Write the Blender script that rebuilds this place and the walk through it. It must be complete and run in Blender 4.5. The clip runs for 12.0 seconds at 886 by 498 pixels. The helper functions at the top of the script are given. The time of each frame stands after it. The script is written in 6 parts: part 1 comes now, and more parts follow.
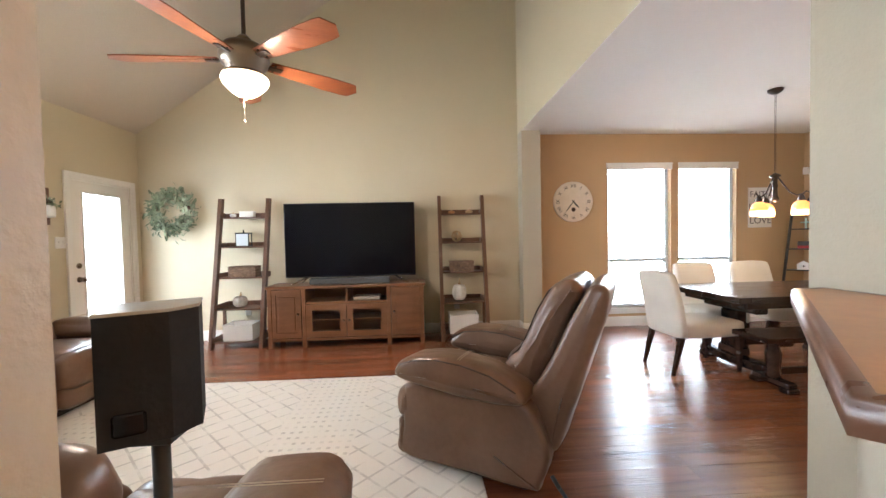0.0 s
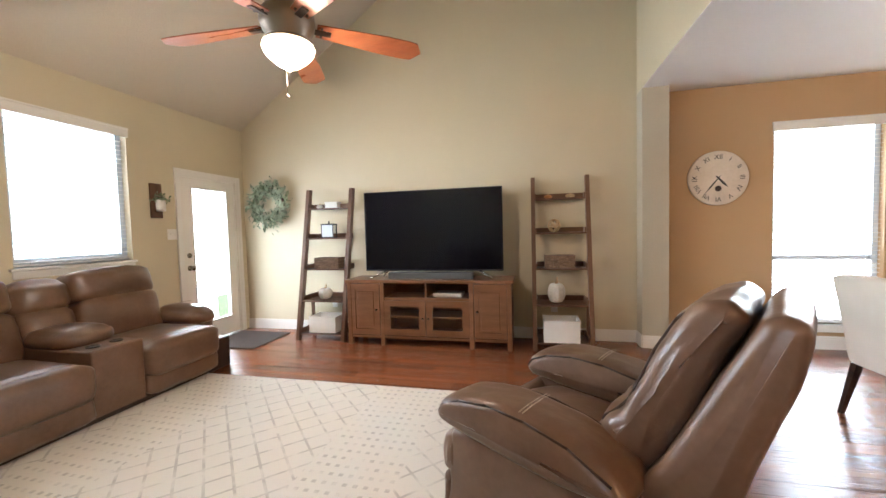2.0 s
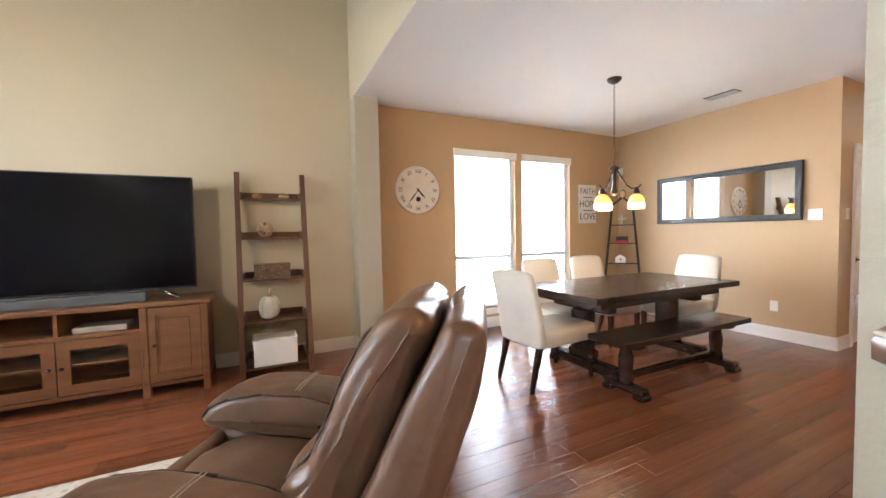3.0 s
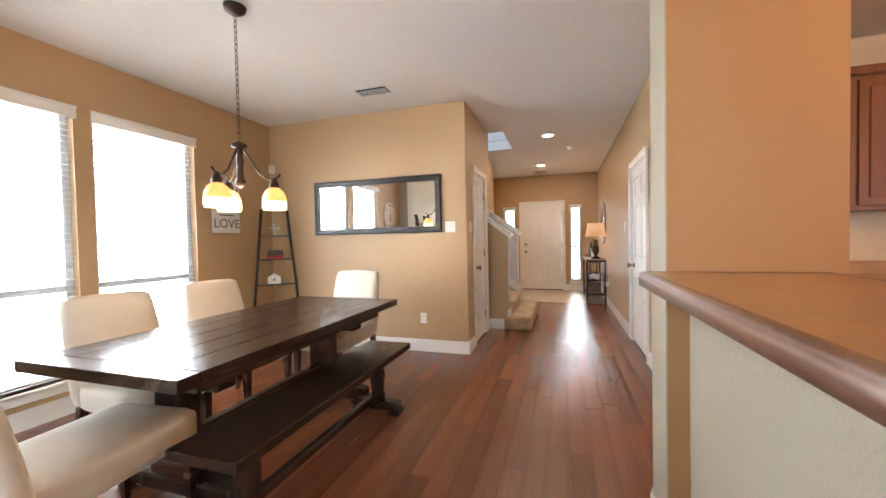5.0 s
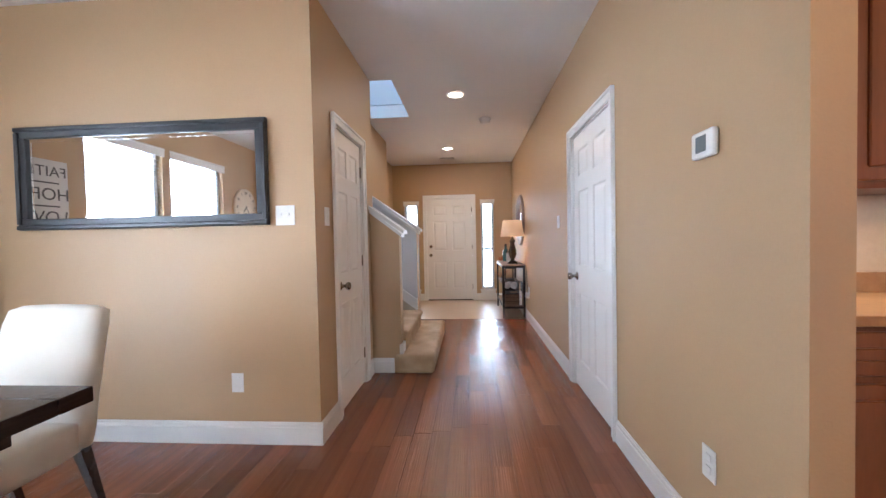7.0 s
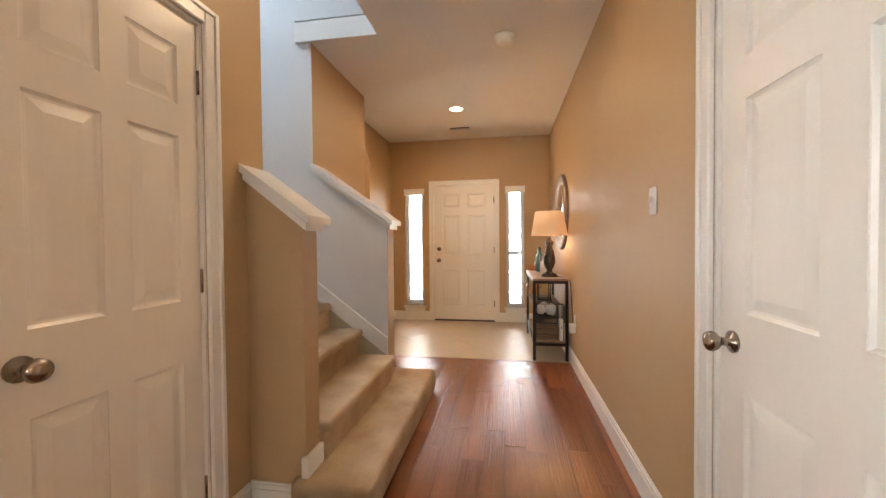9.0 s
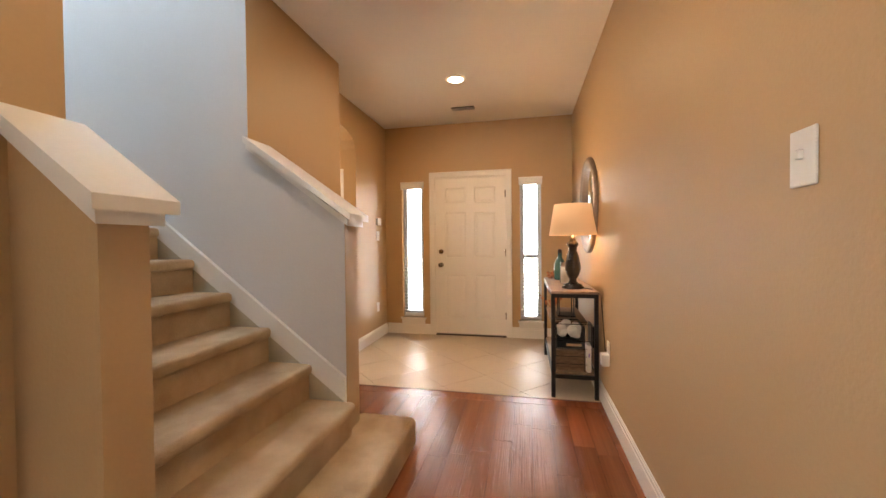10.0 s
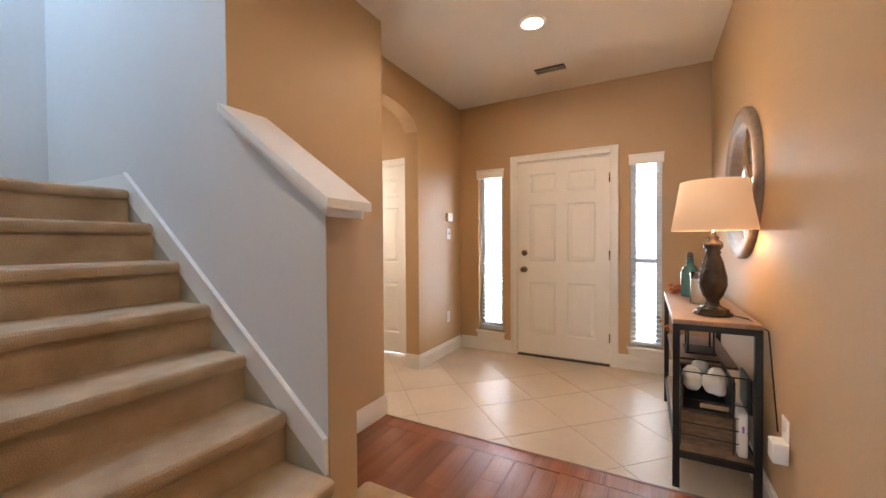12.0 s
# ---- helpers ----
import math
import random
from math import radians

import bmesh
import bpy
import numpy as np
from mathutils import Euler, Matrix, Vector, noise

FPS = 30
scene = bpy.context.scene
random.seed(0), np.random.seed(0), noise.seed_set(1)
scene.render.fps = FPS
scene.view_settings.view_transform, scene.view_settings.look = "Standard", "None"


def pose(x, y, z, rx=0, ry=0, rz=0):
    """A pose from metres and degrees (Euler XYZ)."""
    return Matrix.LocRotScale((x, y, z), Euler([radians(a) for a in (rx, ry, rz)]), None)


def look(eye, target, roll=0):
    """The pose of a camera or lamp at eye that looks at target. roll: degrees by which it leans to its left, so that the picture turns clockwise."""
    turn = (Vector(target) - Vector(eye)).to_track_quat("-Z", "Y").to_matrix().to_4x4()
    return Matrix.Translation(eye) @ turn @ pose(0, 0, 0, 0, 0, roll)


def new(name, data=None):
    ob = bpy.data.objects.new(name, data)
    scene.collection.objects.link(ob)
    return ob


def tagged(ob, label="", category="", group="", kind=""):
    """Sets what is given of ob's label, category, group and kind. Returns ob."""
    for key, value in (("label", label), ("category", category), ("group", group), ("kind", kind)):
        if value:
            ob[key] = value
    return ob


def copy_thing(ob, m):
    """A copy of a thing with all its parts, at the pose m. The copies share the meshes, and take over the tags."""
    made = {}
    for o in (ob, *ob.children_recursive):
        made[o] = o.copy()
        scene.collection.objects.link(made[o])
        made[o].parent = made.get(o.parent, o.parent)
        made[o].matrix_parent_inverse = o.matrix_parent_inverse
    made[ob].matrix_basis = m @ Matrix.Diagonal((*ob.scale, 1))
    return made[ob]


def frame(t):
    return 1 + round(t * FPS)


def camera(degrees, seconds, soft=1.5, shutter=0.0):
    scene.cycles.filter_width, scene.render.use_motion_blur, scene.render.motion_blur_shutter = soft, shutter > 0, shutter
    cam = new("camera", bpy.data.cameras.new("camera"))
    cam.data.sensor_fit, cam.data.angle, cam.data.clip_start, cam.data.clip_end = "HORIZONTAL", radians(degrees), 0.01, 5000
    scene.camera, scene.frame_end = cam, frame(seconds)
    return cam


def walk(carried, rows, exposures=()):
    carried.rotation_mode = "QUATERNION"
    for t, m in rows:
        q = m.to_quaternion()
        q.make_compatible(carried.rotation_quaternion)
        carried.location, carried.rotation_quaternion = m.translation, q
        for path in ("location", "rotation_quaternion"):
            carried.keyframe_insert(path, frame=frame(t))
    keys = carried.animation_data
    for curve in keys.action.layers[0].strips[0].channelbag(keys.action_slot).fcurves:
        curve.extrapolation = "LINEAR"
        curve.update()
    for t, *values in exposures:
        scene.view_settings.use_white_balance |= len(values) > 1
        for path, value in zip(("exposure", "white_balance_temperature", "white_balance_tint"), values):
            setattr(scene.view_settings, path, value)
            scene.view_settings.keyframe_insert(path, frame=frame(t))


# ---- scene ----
cam = camera(99.3, 12.0)
PATH = [
    (0, (-0.066, 0.166, 1.316), (0.051, 2.162, 1.258), -1.2),
    (0.1, (-0.053, 0.214, 1.317), (0.046, 2.211, 1.258), -1.2),
    (0.3, (-0.035, 0.301, 1.313), (0.004, 2.3, 1.251), -1.2),
    (0.5, (-0.011, 0.391, 1.32), (-0.047, 2.39, 1.255), -1.3),
    (1, (0.009, 0.567, 1.305), (-0.256, 2.548, 1.232), -1.3),
    (1.5, (0.062, 0.724, 1.32), (-0.443, 2.657, 1.221), -1.5),
    (2, (0.161, 0.824, 1.31), (-0.293, 2.769, 1.214), -1.5),
    (2.5, (0.236, 0.98, 1.3), (0.424, 2.969, 1.212), -1.1),
    (3, (0.369, 1.177, 1.275), (1.243, 2.974, 1.188), -1.1),
    (3.2, (0.471, 1.286, 1.265), (1.576, 2.951, 1.182), -1.0),
    (3.5, (0.624, 1.417, 1.256), (1.971, 2.893, 1.176), -1.0),
    (3.7, (0.723, 1.504, 1.253), (2.176, 2.876, 1.173), -1.0),
    (5.3, (1.875, 1.904, 1.251), (3.828, 2.334, 1.216), -1.1),
    (5.5, (2.044, 1.943, 1.251), (4.017, 2.267, 1.226), -1.0),
    (6, (2.482, 1.967, 1.243), (4.474, 2.137, 1.219), -1.2),
    (6.5, (2.933, 1.952, 1.228), (4.928, 2.09, 1.194), -1.2),
    (7, (3.386, 1.913, 1.224), (5.38, 2.054, 1.175), -1.2),
    (7.2, (3.581, 1.884, 1.225), (5.575, 2.031, 1.173), -1.3),
    (8.8, (5.115, 1.716, 1.204), (7.091, 2.018, 1.166), -0.4),
    (9, (5.305, 1.691, 1.204), (7.277, 2.019, 1.164), -0.5),
    (9.5, (5.752, 1.635, 1.211), (7.716, 2.015, 1.169), -0.5),
    (10, (6.156, 1.617, 1.205), (8.11, 2.044, 1.172), -0.6),
    (10.5, (6.518, 1.615, 1.208), (8.453, 2.122, 1.172), -0.5),
    (11, (6.777, 1.614, 1.218), (8.682, 2.223, 1.184), -0.5),
    (11.5, (6.936, 1.562, 1.221), (8.787, 2.32, 1.189), -0.6),
    (12, (7.02, 1.529, 1.202), (8.775, 2.488, 1.17), -0.4),
]
EXPOSURES = [(0.0, 0.0, 6000, 10), (2.0, 0.02, 6000, 10), (3.0, 0.14, 6000, 10), (3.7, 0.06, 6000, 10), (5.4, -0.08, 6300, 10), (6.0, -0.14, 6050, 10), (6.5, -0.08, 5350, 10), (7.2, -0.12, 5300, 10), (8.9, -0.04, 6900, 11), (9.5, -0.04, 7600, 13), (10.2, -0.02, 7000, 12), (10.5, 0.02, 6200, 11), (12.0, 0.02, 6150, 11)]
walk(cam, [(t, look(eye, target, roll)) for t, eye, target, roll in PATH], EXPOSURES)

# ---- world and light ----
scene.view_settings.exposure = 0.0
world = bpy.data.worlds.new("sky")
scene.world = world
world.use_nodes = True
wn = world.node_tree
wn.nodes.clear()
sky = wn.nodes.new("ShaderNodeTexSky")
sky.sky_type = "NISHITA"
sky.sun_disc = False
sky.sun_elevation, sky.sun_rotation = radians(48), radians(200)
bg = wn.nodes.new("ShaderNodeBackground")
bg.inputs["Strength"].default_value = 0.12
wo = wn.nodes.new("ShaderNodeOutputWorld")
wn.links.new(sky.outputs[0], bg.inputs[0])
wn.links.new(bg.outputs[0], wo.inputs[0])


def lamp(name, kind, m, power, colour, size=0.1, size_y=None):
    data = bpy.data.lights.new(name, kind)
    data.energy, data.color = power, colour
    if kind == "AREA":
        data.size = size
        if size_y:
            data.shape, data.size_y = "RECTANGLE", size_y
    elif kind == "SUN":
        data.angle = size
    else:
        data.shadow_soft_size = size
    ob = new(name, data)
    ob.matrix_world = m
    return ob


lamp("sun", "SUN", look((0, 0, 12), (2.2, 6, 0)), 2.0, (1.0, 0.95, 0.87), radians(0.5))
DAY = (0.86, 0.94, 1.0)
# daylight lamps at the window openings, then two added where no window is built
lamp("daylight_fill", "AREA", look((3.56, 5.75, 1.3), (3.56, 0, 1.3)), 190, DAY, 2.3, 2.3)
lamp("daylight_fill", "AREA", look((-4.12, 2.36, 1.75), (0, 2.36, 1.75)), 125, DAY, 2.2, 1.5)
lamp("daylight_fill", "AREA", look((-4.12, 4.82, 1.07), (0, 4.82, 1.07)), 60, DAY, 0.75, 1.9)
lamp("daylight_fill", "AREA", look((11.36, 3.08, 1.1), (0, 3.08, 1.1)), 50, DAY, 0.45, 2.0)
lamp("daylight_fill", "AREA", look((11.36, 1.55, 1.1), (0, 1.55, 1.1)), 50, DAY, 0.45, 2.0)
# hung in the stairwell to stand in for unseen daylight from above
lamp("daylight_fill", "AREA", look((6.95, 4.9, 4.6), (7.7, 3.4, 1.0)), 165, (0.56, 0.76, 1.0), 0.9, 1.2)
# unseen fill inside the breakfast nook, added to brighten the rooms
lamp("daylight_fill", "AREA", look((-2.4, -3.2, 1.6), (-0.5, 0, 1.3)), 85, DAY, 1.8, 1.5)
SOFT = (1.0, 0.84, 0.66)
lamp("fan_light", "POINT", pose(-1.28, 2.94, 2.28), 80, SOFT, 0.08)
lamp("chandelier_light", "POINT", pose(3.53, 3.79, 1.50), 14, (1.0, 0.7, 0.4), 0.05)
# invisible lamp added to brighten the door beyond the arch
lamp("far_hall_fill", "AREA", look((9.75, 4.85, 1.5), (9.9, 3.0, 1.2)), 28, (1.0, 0.86, 0.68), 0.2, 1.2)
lamp("table_lamp_light", "POINT", pose(9.37, 1.24, 1.34), 28, (1.0, 0.60, 0.28), 0.05)
lamp("kitchen_light", "POINT", pose(2.3, -0.6, 2.55), 98, (1.0, 0.50, 0.18), 0.12)
lamp("under_cabinet_light", "AREA", look((5.2, 0.3, 1.385), (5.2, 0.3, 0)), 5, (1.0, 0.8, 0.55), 0.5, 0.1)


# ---- materials ----
def nodes_of(name):
    m = bpy.data.materials.new(name)
    m.use_nodes = True
    return m, m.node_tree.nodes, m.node_tree.links, m.node_tree.nodes["Principled BSDF"]


def surface(name, a, b, rough=0.6, scale=3.0, grain=40.0, bump=0.1, metal=0.0, stretch=(1, 1, 1), spread=0.0, coat=0.0, rough_var=0.08, dist=0.01):
    """Two mottled colours, a fine grain in the relief, and a spread of tone from piece to piece."""
    m, n, l, bs = nodes_of(name)
    co = n.new("ShaderNodeTexCoord")
    mp = n.new("ShaderNodeMapping")
    mp.inputs["Scale"].default_value = stretch
    l.new(co.outputs["Object"], mp.inputs["Vector"])
    n1 = n.new("ShaderNodeTexNoise")
    n1.inputs["Scale"].default_value, n1.inputs["Detail"].default_value = scale, 4
    n2 = n.new("ShaderNodeTexNoise")
    n2.inputs["Scale"].default_value, n2.inputs["Detail"].default_value = grain, 3
    l.new(mp.outputs[0], n1.inputs["Vector"])
    l.new(mp.outputs[0], n2.inputs["Vector"])
    add = n.new("ShaderNodeMath")
    add.operation = "MULTIPLY_ADD"
    add.inputs[1].default_value = 0.35
    l.new(n2.outputs[0], add.inputs[0])
    l.new(n1.outputs[0], add.inputs[2])
    ramp = n.new("ShaderNodeValToRGB")
    ramp.color_ramp.elements[0].position, ramp.color_ramp.elements[1].position = 0.42, 0.95
    ramp.color_ramp.elements[0].color, ramp.color_ramp.elements[1].color = (*a, 1), (*b, 1)
    l.new(add.outputs[0], ramp.inputs[0])
    colour = ramp.outputs[0]
    if spread:
        info = n.new("ShaderNodeObjectInfo")
        geo = n.new("ShaderNodeNewGeometry")
        s1 = n.new("ShaderNodeMath")
        s1.operation = "ADD"
        l.new(info.outputs["Random"], s1.inputs[0])
        l.new(geo.outputs["Random Per Island"], s1.inputs[1])
        s2 = n.new("ShaderNodeMath")
        s2.operation = "FRACT"
        l.new(s1.outputs[0], s2.inputs[0])
        rng = n.new("ShaderNodeMapRange")
        rng.inputs["To Min"].default_value, rng.inputs["To Max"].default_value = 1 - spread, 1 + spread
        l.new(s2.outputs[0], rng.inputs[0])
        hsv = n.new("ShaderNodeHueSaturation")
        l.new(rng.outputs[0], hsv.inputs["Value"])
        l.new(colour, hsv.inputs["Color"])
        colour = hsv.outputs[0]
    l.new(colour, bs.inputs["Base Color"])
    rr = n.new("ShaderNodeMapRange")
    rr.inputs["To Min"].default_value, rr.inputs["To Max"].default_value = max(0.02, rough - rough_var), min(1, rough + rough_var)
    l.new(n1.outputs[0], rr.inputs[0])
    l.new(rr.outputs[0], bs.inputs["Roughness"])
    bs.inputs["Metallic"].default_value = metal
    bs.inputs["Coat Weight"].default_value = coat
    bs.inputs["Coat Roughness"].default_value = 0.15
    if bump:
        bp = n.new("ShaderNodeBump")
        bp.inputs["Strength"].default_value, bp.inputs["Distance"].default_value = bump, dist
        l.new(n2.outputs[0], bp.inputs["Height"])
        l.new(bp.outputs[0], bs.inputs["Normal"])
    return m


def glow(name, colour, strength, body=(0.9, 0.85, 0.75)):
    m, n, l, bs = nodes_of(name)
    bs.inputs["Base Color"].default_value = (*body, 1)
    bs.inputs["Emission Color"].default_value = (*colour, 1)
    bs.inputs["Emission Strength"].default_value = strength
    return m


def glass(name, tint=(1, 1, 1)):
    m, n, l, bs = nodes_of(name)
    bs.inputs["Base Color"].default_value = (*tint, 1)
    bs.inputs["Roughness"].default_value = 0.0
    bs.inputs["IOR"].default_value = 1.2
    bs.inputs["Transmission Weight"].default_value = 1.0
    return m


def plain(name, colour, rough=0.5, metal=0.0):
    return surface(name, tuple(c * 0.93 for c in colour), colour, rough, 6, 60, 0.04, metal)


M_LIVING = surface("khaki_paint", (0.56, 0.49, 0.34), (0.60, 0.525, 0.37), 0.55, 1.2, 90, 0.25, dist=0.004)
M_TAN = surface("tan_paint", (0.448, 0.296, 0.153), (0.488, 0.325, 0.171), 0.5, 1.2, 90, 0.25, dist=0.004)
M_KITCHEN = surface("orange_tan_paint", (0.43, 0.235, 0.098), (0.47, 0.26, 0.112), 0.5, 1.2, 90, 0.25, dist=0.004)
M_CREAM = surface("cream_paint", (0.45, 0.41, 0.315), (0.49, 0.445, 0.345), 0.55, 1.2, 70, 0.4, dist=0.005)
M_STAIRWALL = surface("pale_grey_paint", (0.62, 0.61, 0.60), (0.67, 0.66, 0.65), 0.55, 1.2, 90, 0.25, dist=0.004)
M_CEIL = surface("ceiling_paint", (0.75, 0.72, 0.68), (0.80, 0.77, 0.73), 0.85, 1.0, 55, 0.35, dist=0.006)
M_VAULT = surface("vault_paint", (0.54, 0.475, 0.385), (0.58, 0.51, 0.415), 0.85, 1.0, 55, 0.35, dist=0.006)
M_WHITE = surface("white_trim_paint", (0.74, 0.72, 0.68), (0.80, 0.78, 0.74), 0.32, 2, 60, 0.06)
M_DOOR = surface("white_door_paint", (0.74, 0.71, 0.66), (0.79, 0.76, 0.71), 0.3, 2, 50, 0.03, stretch=(1, 1, 0.2))
M_PLANK = surface("cherry_plank", (0.145, 0.047, 0.021), (0.265, 0.092, 0.042), 0.15, 3.0, 16, 0.55, stretch=(0.12, 6, 6), spread=0.2, rough_var=0.06, dist=0.006)
M_GAP = plain("plank_gap", (0.03, 0.012, 0.007), 0.6)
M_TILE = surface("beige_tile", (0.46, 0.375, 0.28), (0.53, 0.43, 0.325), 0.40, 3, 25, 0.05, spread=0.02)
M_GROUT = plain("grout", (0.36, 0.29, 0.215), 0.9)
M_CARPET = surface("beige_carpet", (0.40, 0.265, 0.145), (0.66, 0.48, 0.305), 0.95, 5, 260, 0.9, dist=0.01)
M_GRANITE = surface("brown_laminate", (0.355, 0.195, 0.088), (0.46, 0.265, 0.122), 0.32, 16, 70, 0.0, rough_var=0.02)
M_EDGEWOOD = surface("counter_edge_wood", (0.12, 0.058, 0.034), (0.20, 0.10, 0.062), 0.30, 4, 40, 0.05, stretch=(0.3, 3, 3), coat=0.15)
M_BRONZE = plain("dark_bronze", (0.07, 0.05, 0.04), 0.35, 0.8)
M_NICKEL = plain("satin_nickel", (0.34, 0.295, 0.25), 0.26, 1.0)
M_PLASTIC = plain("white_plastic", (0.78, 0.76, 0.72), 0.35)
M_GLASS = glass("window_glass")
M_VINYL = plain("window_vinyl", (0.55, 0.60, 0.66), 0.4)
M_BLIND = plain("blind_slat", (0.80, 0.80, 0.78), 0.5)
M_KRAFT = plain("tan_paper", (0.42, 0.30, 0.19), 0.8)
M_MIRROR = surface("mirror_glass", (0.9, 0.9, 0.9), (0.92, 0.92, 0.92), 0.02, 2, 30, 0, 1.0, rough_var=0.0)
M_BLACK = surface("black_frame", (0.012, 0.011, 0.012), (0.03, 0.028, 0.028), 0.35, 5, 50, 0.15)


# ---- building helpers ----
def bx(bm, x0, x1, y0, y1, z0, z1, bevel=0.0, seg=2):
    """A box, with rounded edges where bevel is given."""
    if bevel:
        sub = bmesh.new()
        bmesh.ops.create_cube(sub, size=1)
        for v in sub.verts:
            v.co = (x0 + (v.co.x + 0.5) * (x1 - x0), y0 + (v.co.y + 0.5) * (y1 - y0), z0 + (v.co.z + 0.5) * (z1 - z0))
        bmesh.ops.bevel(sub, geom=list(sub.edges), offset=bevel, segments=seg, profile=0.5, affect="EDGES")
        merge(bm, sub)
        return bm
    vs = [bm.verts.new((x, y, z)) for x in (x0, x1) for y in (y0, y1) for z in (z0, z1)]
    for q in ((0, 1, 3, 2), (4, 6, 7, 5), (0, 4, 5, 1), (2, 3, 7, 6), (0, 2, 6, 4), (1, 5, 7, 3)):
        bm.faces.new([vs[i] for i in q])
    return bm


def merge(bm, sub, m=None):
    if m is not None:
        sub.transform(m)
    table = {v: bm.verts.new(v.co) for v in sub.verts}
    for f in sub.faces:
        nf = bm.faces.new([table[v] for v in f.verts])
        nf.smooth = f.smooth
    sub.free()


def cyl(bm, p, q, r0, r1=None, n=16, caps=True):
    """A round bar from p to q, tapered from r0 to r1."""
    r1 = r0 if r1 is None else r1
    p, q = Vector(p), Vector(q)
    sub = bmesh.new()
    bmesh.ops.create_cone(sub, cap_ends=caps, segments=n, radius1=r0, radius2=r1, depth=(q - p).length)
    for f in sub.faces:
        f.smooth = len(f.verts) == 4
    turn = (q - p).to_track_quat("Z", "Y").to_matrix().to_4x4()
    merge(bm, sub, Matrix.Translation((p + q) / 2) @ turn)
    return bm


def lathe(bm, profile, n=24, at=(0, 0, 0)):
    """A turned shape: rings of (radius, height) about the upright through at."""
    rings = []
    for r, z in profile:
        rings.append([bm.verts.new((at[0] + r * math.cos(2 * math.pi * i / n), at[1] + r * math.sin(2 * math.pi * i / n), at[2] + z)) for i in range(n)])
    for a, b in zip(rings, rings[1:]):
        for i in range(n):
            f = bm.faces.new((a[i], a[(i + 1) % n], b[(i + 1) % n], b[i]))
            f.smooth = True
    bm.faces.new(list(reversed(rings[0])))
    bm.faces.new(rings[-1])
    return bm


def prism(bm, outline, z0, z1):
    """A slab over an outline of (x, y), counter-clockwise."""
    lo = [bm.verts.new((x, y, z0)) for x, y in outline]
    hi = [bm.verts.new((x, y, z1)) for x, y in outline]
    bm.faces.new(list(reversed(lo)))
    bm.faces.new(hi)
    k = len(outline)
    for i in range(k):
        bm.faces.new((lo[i], lo[(i + 1) % k], hi[(i + 1) % k], hi[i]))
    return bm


def cushion(bm, x0, x1, y0, y1, z0, z1, puff=0.03, r=0.06, cuts=9, wrinkle=0.009):
    """A stuffed box: rounded edges, swollen faces and light creases."""
    sub = bmesh.new()
    bmesh.ops.create_cube(sub, size=2)
    bmesh.ops.subdivide_edges(sub, edges=list(sub.edges), cuts=cuts, use_grid_fill=True)
    c = Vector(((x0 + x1) / 2, (y0 + y1) / 2, (z0 + z1) / 2))
    h = Vector(((x1 - x0) / 2, (y1 - y0) / 2, (z1 - z0) / 2))
    rr = min(r, *(0.95 * t for t in h))
    for v in sub.verts:
        u = v.co.copy()
        p = Vector([u[i] * h[i] for i in range(3)])
        core = Vector([max(-(h[i] - rr), min(h[i] - rr, p[i])) for i in range(3)])
        d = p - core
        if d.length > 1e-6:
            p = core + d.normalized() * rr
        for i in range(3):
            j, k = (i + 1) % 3, (i + 2) % 3
            p[i] += u[i] * puff * (1 - u[j] ** 2) * (1 - u[k] ** 2)
        w = noise.noise((p + c) * 7.0) * wrinkle + noise.noise((p + c) * 19.0) * wrinkle * 0.5
        if p.length > 0:
            p += p.normalized() * w
        v.co = c + p
    for f in sub.faces:
        f.smooth = True
    merge(bm, sub)
    return bm


def mesh_of(name, bm, material):
    bmesh.ops.recalc_face_normals(bm, faces=list(bm.faces))
    me = bpy.data.meshes.new(name)
    bm.to_mesh(me)
    bm.free()
    me.materials.append(material)
    return me


def part(name, bm, material, parent, label=""):
    """One mesh under a thing or a part, built in the thing's own axes."""
    ob = new(name, mesh_of(name, bm, material))
    ob.parent = parent
    return tagged(ob, label)


def thing(name, m, label, category, group=""):
    ob = new(name)
    ob.empty_display_size = 0.1
    ob.matrix_world = m
    return tagged(ob, label, category, group)


def solo(name, bm, material, label, category="", kind="", m=None):
    ob = new(name, mesh_of(name, bm, material))
    if m is not None:
        ob.matrix_world = m
    return tagged(ob, label, category, kind=kind)


def shift(bm, m):
    bm.transform(m)
    return bm


